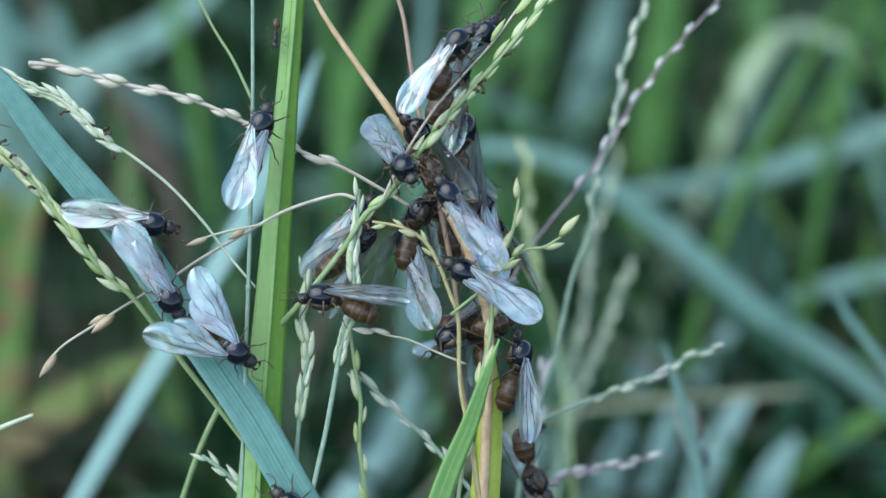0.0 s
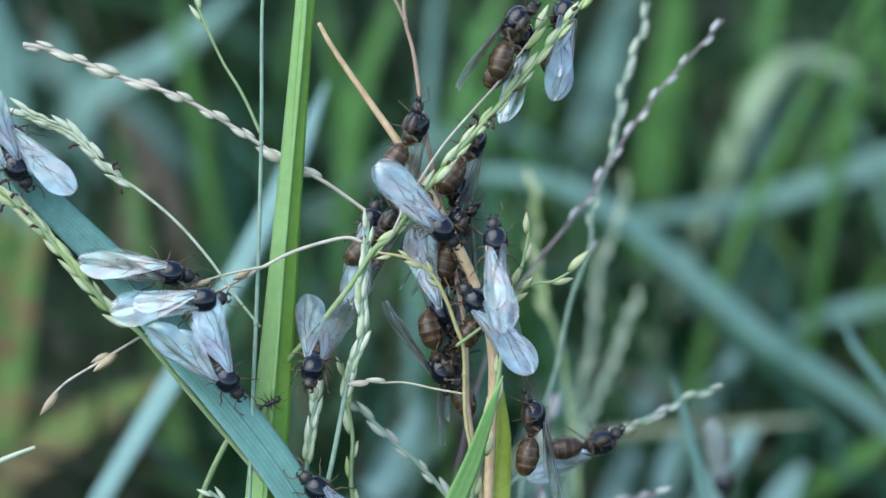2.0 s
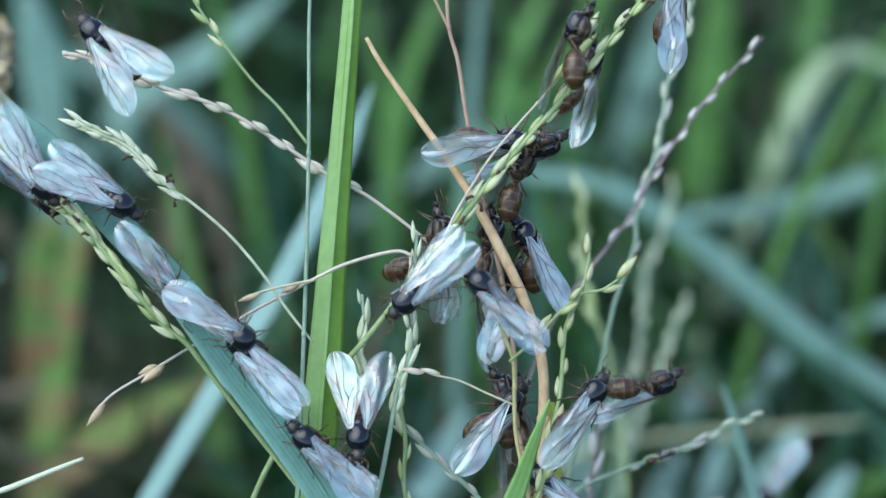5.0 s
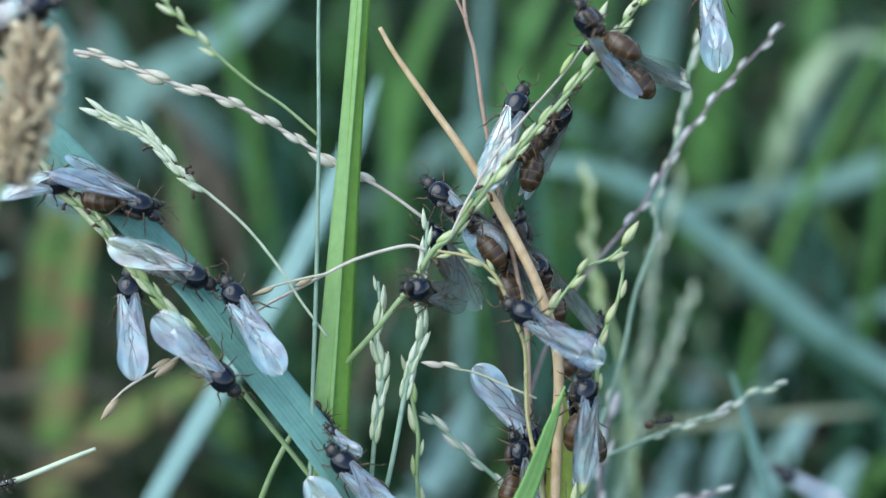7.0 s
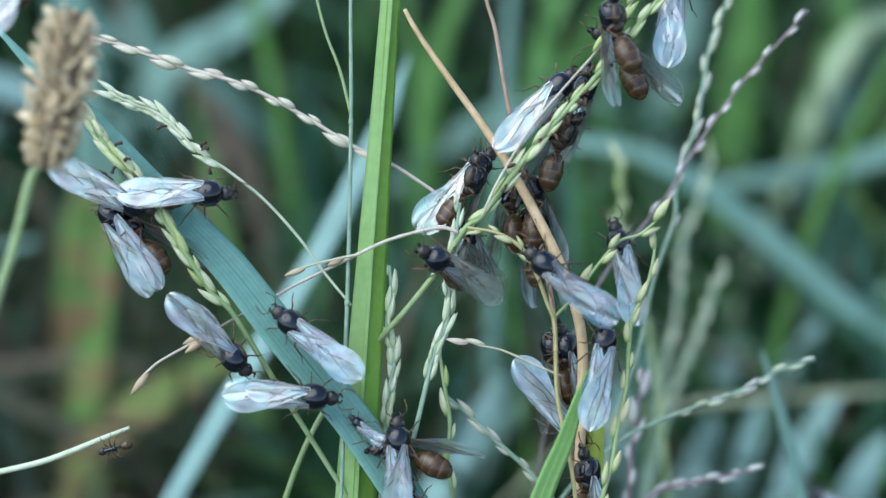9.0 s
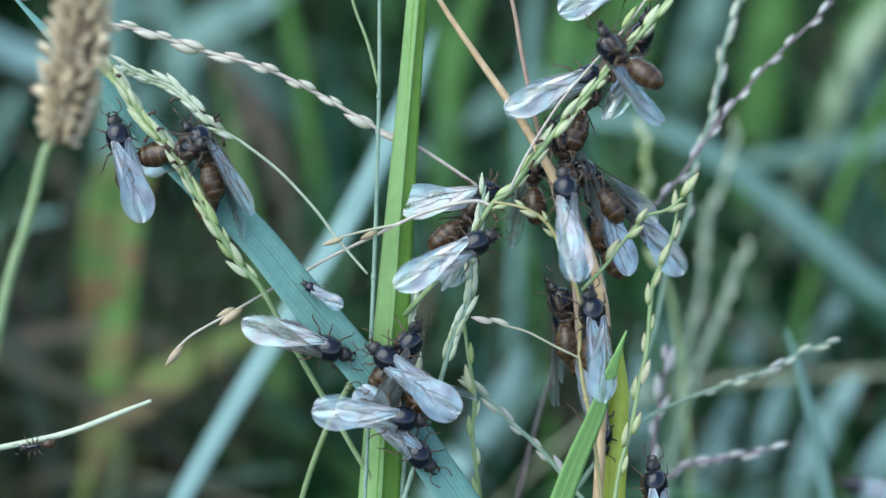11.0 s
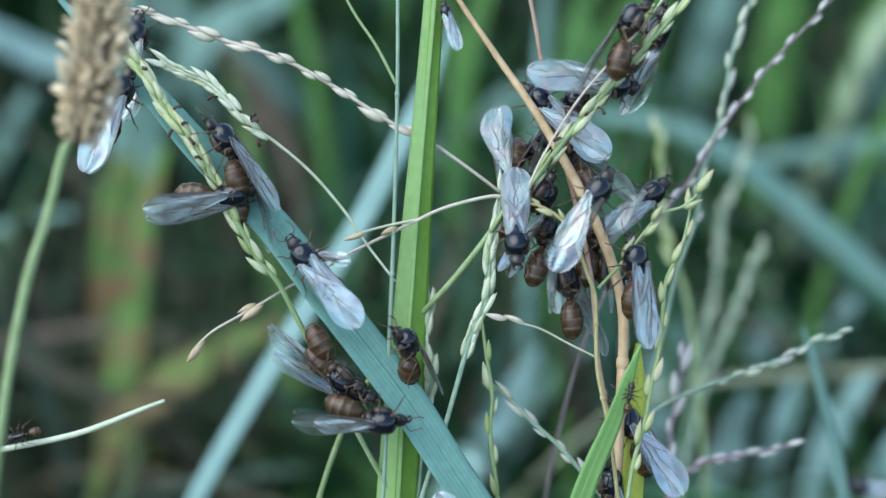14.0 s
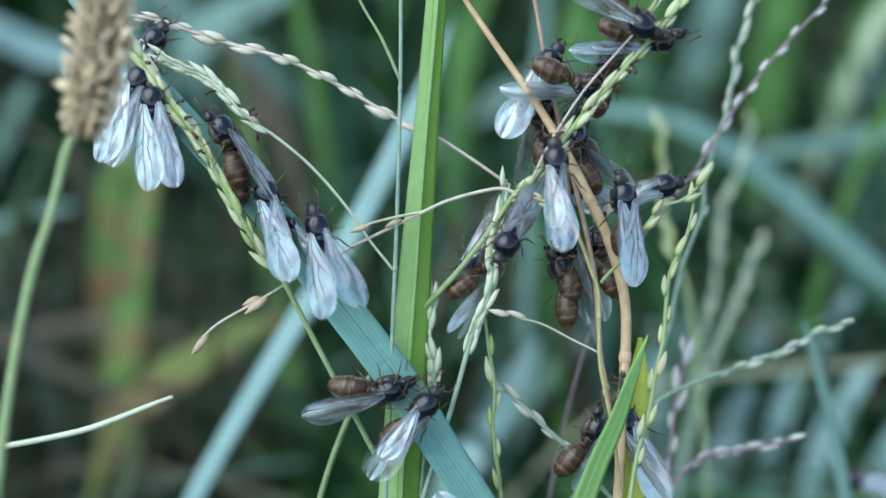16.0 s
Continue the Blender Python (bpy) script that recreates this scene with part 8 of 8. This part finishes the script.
    walk(x4_ant, crawl([(0.00, 13.7, -35.5, -3.2, 90, 0), (8.50, 8.9, -31.5, -3.2, 90, 0), (11.00, 7.1, -32.9, -3.2, 90, 0), (12.50, 5.4, -11.1, -3.2, 90, 0), (12.67, 5.1, -14.9, -3.2, 30, 0), (12.83, 4.7, -18.7, -3.2, -30, 0), (13.00, 4.3, -22.4, -3.2, -90, 0), (13.17, 4.5, -21.1, -3.2, -30, 0), (13.33, 4.6, -19.7, -3.2, 30, 0), (13.50, 4.8, -18.4, -3.2, 90, 0), (14.00, 4.6, -17.5, -3.2, 80, 0), (14.50, 6.0, -12.4, -3.2, 85, 0), (15.00, 5.1, -12.3, -3.2, 130, 0), (15.50, 5.9, -12.3, -3.2, 61, 0), (16.00, 3.3, -16.9, -3.2, 80, 0)]))
    walk(bg_ant, crawl([(0.00, 39.4, -32.2, 70.0, -80, 30), (0.50, 38.8, -32.9, 70.0, -75, 30), (1.00, 40.4, -32.0, 70.0, -75, 30), (1.50, 42.4, -31.3, 70.0, -85, 30), (2.00, 41.9, -30.5, 70.0, -85, 30), (2.50, 42.6, -29.5, 70.0, -85, 30), (3.00, 41.7, -30.9, 70.0, -80, 0), (4.00, 41.8, -31.7, 70.0, -80, 0), (5.25, 40.5, -31.0, 70.0, -140, 0), (6.50, 39.2, -30.4, 70.0, -200, 0), (7.00, 43.1, -30.6, 70.0, -210, 0), (7.50, 40.9, -34.2, 70.0, -210, 0), (11.00, 45.4, -38.4, 70.0, -190, 0), (12.00, 42.4, -39.8, 70.0, -190, 0), (12.50, 43.5, -39.4, 70.0, -200, 0), (13.00, 41.9, -38.7, 70.0, -195, 0), (13.50, 40.1, -38.5, 70.0, -185, 0), (14.00, 43.8, -39.0, 70.0, -190, 0), (14.50, 44.1, -40.4, 70.0, -190, 0), (16.00, 42.9, -38.9, 70.0, -190, 0)]))
    walk(k1_ant, crawl([(0.00, -2.6, 10.0, 6.0, 150, 115), (0.50, -5.1, 9.8, 6.0, 140, 115), (0.67, -5.1, 9.1, 6.0, 90, 115), (0.83, -5.2, 8.4, 6.0, 40, 115), (1.00, -5.2, 7.7, 6.0, -10, 115), (1.50, -2.9, 8.4, 6.0, 20, 115), (2.00, -2.7, 8.8, 6.0, 80, 115), (2.50, -7.8, 7.4, 6.0, 100, 115), (3.00, -2.7, 10.0, 6.0, 90, 115), (4.00, -1.4, 8.0, 6.0, 80, 115), (6.50, -0.7, 5.8, 6.0, 100, 115), (7.00, -1.6, 3.5, 6.0, 120, 115), (7.50, 0.0, 5.6, 6.0, 110, 115), (8.00, -0.5, 8.0, 6.0, 100, 115), (8.50, -1.6, 8.1, 6.0, 100, 115), (11.00, 2.0, 7.4, 6.0, 140, 115), (11.50, -0.5, 9.0, 6.0, 140, 115), (12.00, -0.3, 9.6, 6.0, 140, 115), (12.50, -2.1, 9.8, 6.0, 140, 115), (13.00, -2.7, 8.5, 6.0, 140, 115), (14.00, -2.7, 9.7, 6.0, 140, 115), (15.00, -4.5, 9.5, 6.0, 140, 115), (15.50, -0.7, 12.4, 6.0, 141, 115), (16.00, -3.0, 9.7, 6.0, 140, 115)]))
    walk(k2_ant, crawl([(0.00, -0.9, 5.3, 9.0, 100, -115), (0.50, -1.5, 4.5, 9.0, 100, -115), (1.00, -1.9, 6.8, 9.0, 100, -115), (1.50, -1.0, 2.4, 9.0, 100, -115), (2.00, -0.7, 4.2, 9.0, 100, -115), (2.50, -1.6, 4.1, 9.0, 100, -115), (3.00, -4.0, 0.7, 9.0, 100, -115), (3.50, -1.3, -1.7, 9.0, 100, -115), (4.00, -2.0, -1.2, 9.0, 100, -115), (6.50, 0.0, 4.5, 9.0, 100, -115), (7.00, 1.0, 5.5, 9.0, 100, -115), (7.50, 2.0, 3.7, 9.0, 100, -115), (8.00, -1.2, 3.4, 9.0, 100, -115), (8.50, -1.9, 4.8, 9.0, 100, -115), (11.00, 3.5, 1.5, 9.0, 100, -115), (11.50, 3.3, 2.4, 9.0, 100, -115), (12.00, 3.4, 2.7, 9.0, 100, -115), (12.50, 2.0, -2.0, 9.0, 100, -115), (13.00, 0.8, -4.1, 9.0, 100, -115), (13.50, 0.3, -2.6, 9.0, 100, -115), (14.00, 0.4, -0.2, 9.0, 100, -115), (14.50, 0.9, 1.4, 9.0, 100, -115), (15.00, -0.5, 3.0, 9.0, 100, -115), (15.50, -1.3, 9.8, 9.0, 101, -115), (16.00, -1.7, 12.8, 9.0, 100, -115)]))
    walk(k3_ant, crawl([(0.00, -2.9, 4.0, 5.0, 60, -110), (0.50, -4.1, 6.4, 5.0, 60, -110), (1.00, -5.9, 8.0, 5.0, 60, -110), (1.50, -1.0, 5.0, 5.0, 60, -110), (2.00, 0.6, 6.8, 5.0, 60, -110), (2.50, 0.4, 10.0, 5.0, 60, -110), (3.00, 0.0, 13.3, 5.0, 60, -110), (3.50, 0.6, 13.5, 5.0, 60, -110), (4.00, 0.6, 13.2, 5.0, 60, -110), (6.50, 5.2, 18.1, 5.0, 60, -110), (7.00, 3.6, 17.2, 5.0, 60, -110), (7.50, 3.6, 16.1, 5.0, 60, -110), (8.00, 2.7, 14.8, 5.0, 60, -110), (8.50, 2.3, 14.5, 5.0, 60, -110), (11.00, 1.9, 16.5, 5.0, 60, -110), (11.50, 1.1, 14.8, 5.0, 60, -110), (12.00, -1.3, 13.1, 5.0, 60, -110), (12.50, 2.4, 16.0, 5.0, 60, -110), (13.00, 0.5, 14.3, 5.0, 60, -110), (13.50, -1.2, 13.2, 5.0, 60, -110), (14.00, -1.5, 15.5, 5.0, 60, -110), (14.50, 6.3, 20.6, 5.0, 60, -110), (15.00, 6.4, 21.9, 5.0, 60, -110), (15.50, 7.6, 20.5, 5.0, 61, -110), (16.00, 2.1, 19.5, 5.0, 60, -110)]))
    walk(k4_ant, crawl([(0.00, 3.7, -9.0, 7.0, 95, -115), (0.50, 2.9, -9.7, 7.0, 95, -115), (1.00, -0.6, -8.8, 7.0, 95, -115), (1.50, -1.4, -9.6, 7.0, 95, -115), (2.00, 0.0, -9.1, 7.0, 95, -115), (2.50, 1.8, -11.8, 7.0, 95, -115), (3.00, -0.6, -9.8, 7.0, 95, -115), (3.50, 1.4, -12.3, 7.0, 95, -115), (4.00, 1.3, -13.0, 7.0, 95, -115), (6.50, 2.0, -11.9, 7.0, 95, -115), (7.00, 8.1, -14.3, 7.0, 95, -115), (7.50, 7.1, -14.8, 7.0, 95, -115), (8.00, 3.4, -19.7, 7.0, 95, -115), (8.50, 1.7, -10.4, 7.0, 95, -115), (11.00, -0.4, -9.8, 7.0, 95, -115), (11.50, -1.3, -8.8, 7.0, 95, -115), (12.00, 0.7, -7.4, 7.0, 95, -115), (12.50, 0.3, -6.0, 7.0, 95, -115), (13.00, 0.1, -8.6, 7.0, 95, -115), (13.50, 5.5, -9.1, 7.0, 95, -115), (14.00, 5.3, -6.1, 7.0, 95, -115), (14.50, 4.5, -3.9, 7.0, 95, -115), (15.00, -0.5, -0.3, 7.0, 95, -115), (15.50, 0.8, -0.8, 7.0, 96, -115), (16.00, 1.0, -1.5, 7.0, 95, -115)]))
    walk(k5_ant, crawl([(0.00, 1.7, 20.3, 2.0, 75, 115), (0.50, 1.6, 21.7, 2.0, 80, 115), (1.00, 2.9, 24.0, 2.0, 80, 115), (1.50, 4.4, 25.1, 2.0, 80, 115), (2.00, 7.7, 28.2, 2.0, 70, 115), (2.50, 7.2, 27.4, 2.0, 70, 115), (3.00, 7.1, 28.7, 2.0, 60, 115), (3.50, 8.6, 26.0, 2.0, 50, 115), (4.00, 10.1, 27.6, 2.0, 30, 115), (5.25, 9.8, 25.9, 2.0, 90, 115), (6.50, 9.5, 24.2, 2.0, 150, 115), (7.00, 11.2, 25.9, 2.0, 150, 115), (7.50, 10.0, 27.1, 2.0, 165, 115), (8.00, 8.7, 26.6, 2.0, 165, 115), (8.50, 8.3, 25.3, 2.0, 150, 115), (9.75, 7.9, 24.0, 2.0, 105, 115), (11.00, 7.5, 22.7, 2.0, 60, 115), (11.50, 6.7, 22.3, 2.0, 60, 115), (12.00, 6.2, 22.1, 2.0, 60, 115), (12.50, 6.7, 23.1, 2.0, 60, 115), (13.00, 8.7, 23.1, 2.0, 60, 115), (13.50, 8.2, 21.9, 2.0, 60, 115), (14.00, 7.4, 23.0, 2.0, 60, 115), (14.50, 7.1, 22.6, 2.0, 60, 115), (15.00, 6.9, 22.6, 2.0, 60, 115), (15.50, 7.7, 23.8, 2.0, 11, 115), (16.00, 7.1, 21.8, 2.0, 0, 115)]))
    walk(k6_ant, crawl([(0.00, -9.5, 1.1, 4.0, 55, 110), (0.50, -10.0, 0.8, 4.0, 55, 110), (1.00, -8.9, 2.3, 4.0, 55, 110), (1.50, -6.9, 2.4, 4.0, 55, 110), (2.00, -7.2, 6.8, 4.0, 55, 110), (2.50, -8.7, 8.0, 4.0, 55, 110), (3.00, -7.2, 8.6, 4.0, 55, 110), (3.50, -7.3, 8.1, 4.0, 55, 110), (4.00, -6.6, 6.0, 4.0, 55, 110), (5.25, -6.9, 7.5, 4.0, 103, 110), (6.50, -7.1, 9.0, 4.0, 150, 110), (7.00, -4.9, 7.4, 4.0, 140, 110), (7.50, -5.6, 7.6, 4.0, 130, 110), (8.00, -7.7, 8.6, 4.0, 120, 110), (8.50, -8.1, 10.0, 4.0, 80, 110), (11.00, -11.0, 3.1, 4.0, 55, 110), (11.50, -12.5, 2.7, 4.0, 55, 110), (12.00, -6.8, 3.7, 4.0, 55, 110), (12.50, -7.2, 1.6, 4.0, 55, 110), (13.00, -7.2, 1.2, 4.0, 55, 110), (13.50, -7.3, 0.8, 4.0, 55, 110), (14.00, -5.3, 4.4, 4.0, 55, 110), (14.50, -5.4, 0.8, 4.0, 55, 110), (15.00, -7.1, 1.0, 4.0, 55, 110), (15.50, -5.8, 0.5, 4.0, 56, 110), (16.00, -11.4, -3.4, 4.0, 55, 110)]))
    walk(k8_ant, crawl([(0.00, -56.8, 9.1, -1.0, 0, 110), (3.00, -53.9, 14.2, -1.0, 0, 110), (3.50, -50.7, 14.8, -1.0, -10, 110), (4.00, -53.0, 13.4, -1.0, -60, 110), (6.50, -44.1, 10.1, -1.0, -20, 110), (7.00, -42.7, 9.3, -1.0, -15, 110), (7.17, -43.8, 6.8, -1.0, 33, 110), (7.33, -45.0, 4.4, -1.0, 81, 110), (7.50, -46.1, 1.9, -1.0, 130, 110), (8.00, -46.3, 2.8, -1.0, 130, 110), (8.50, -47.3, 3.3, -1.0, 150, 110), (11.00, -40.8, 8.6, -1.0, 100, 110), (11.50, -40.4, 7.7, -1.0, 100, 110), (12.00, -40.7, 8.1, -1.0, 100, 110), (12.50, -41.0, 7.9, -1.0, 100, 110), (13.00, -40.8, 8.2, -1.0, 100, 110), (13.50, -39.9, 8.4, -1.0, 100, 110), (14.00, -39.5, 7.4, -1.0, 100, 110), (14.50, -40.7, 9.2, -1.0, 100, 110), (15.00, -40.4, 9.2, -1.0, 100, 110), (15.50, -40.9, 9.2, -1.0, 101, 110), (16.00, -40.5, 9.3, -1.0, 110, 110)]))
    walk(k9_ant, crawl([(0.00, 7.5, -35.9, -1.0, 170, 115), (8.00, -15.9, -23.9, -1.0, 170, 115), (11.00, -20.3, -17.1, -1.0, 170, 115), (11.50, -21.7, -17.5, -1.0, 170, 115), (12.00, -20.9, -17.3, -1.0, 170, 115), (12.50, -23.1, -16.6, -1.0, 170, 115), (13.00, -25.5, -18.0, -1.0, 170, 115), (13.50, -25.3, -15.9, -1.0, 170, 115), (13.67, -25.9, -16.4, -1.0, 224, 115), (13.83, -26.4, -16.9, -1.0, 277, 115), (14.00, -26.9, -17.5, -1.0, 330, 115), (14.17, -25.6, -15.8, -1.0, 277, 115), (14.33, -24.3, -14.2, -1.0, 223, 115), (14.50, -23.0, -12.6, -1.0, 170, 115), (15.00, -23.5, -11.8, -1.0, 170, 115), (15.50, -26.5, -11.2, -1.0, 171, 115), (15.67, -25.2, -13.5, -1.0, 117, 115), (15.83, -24.0, -15.8, -1.0, 64, 115), (16.00, -22.7, -18.1, -1.0, 10, 115)]))


motions()
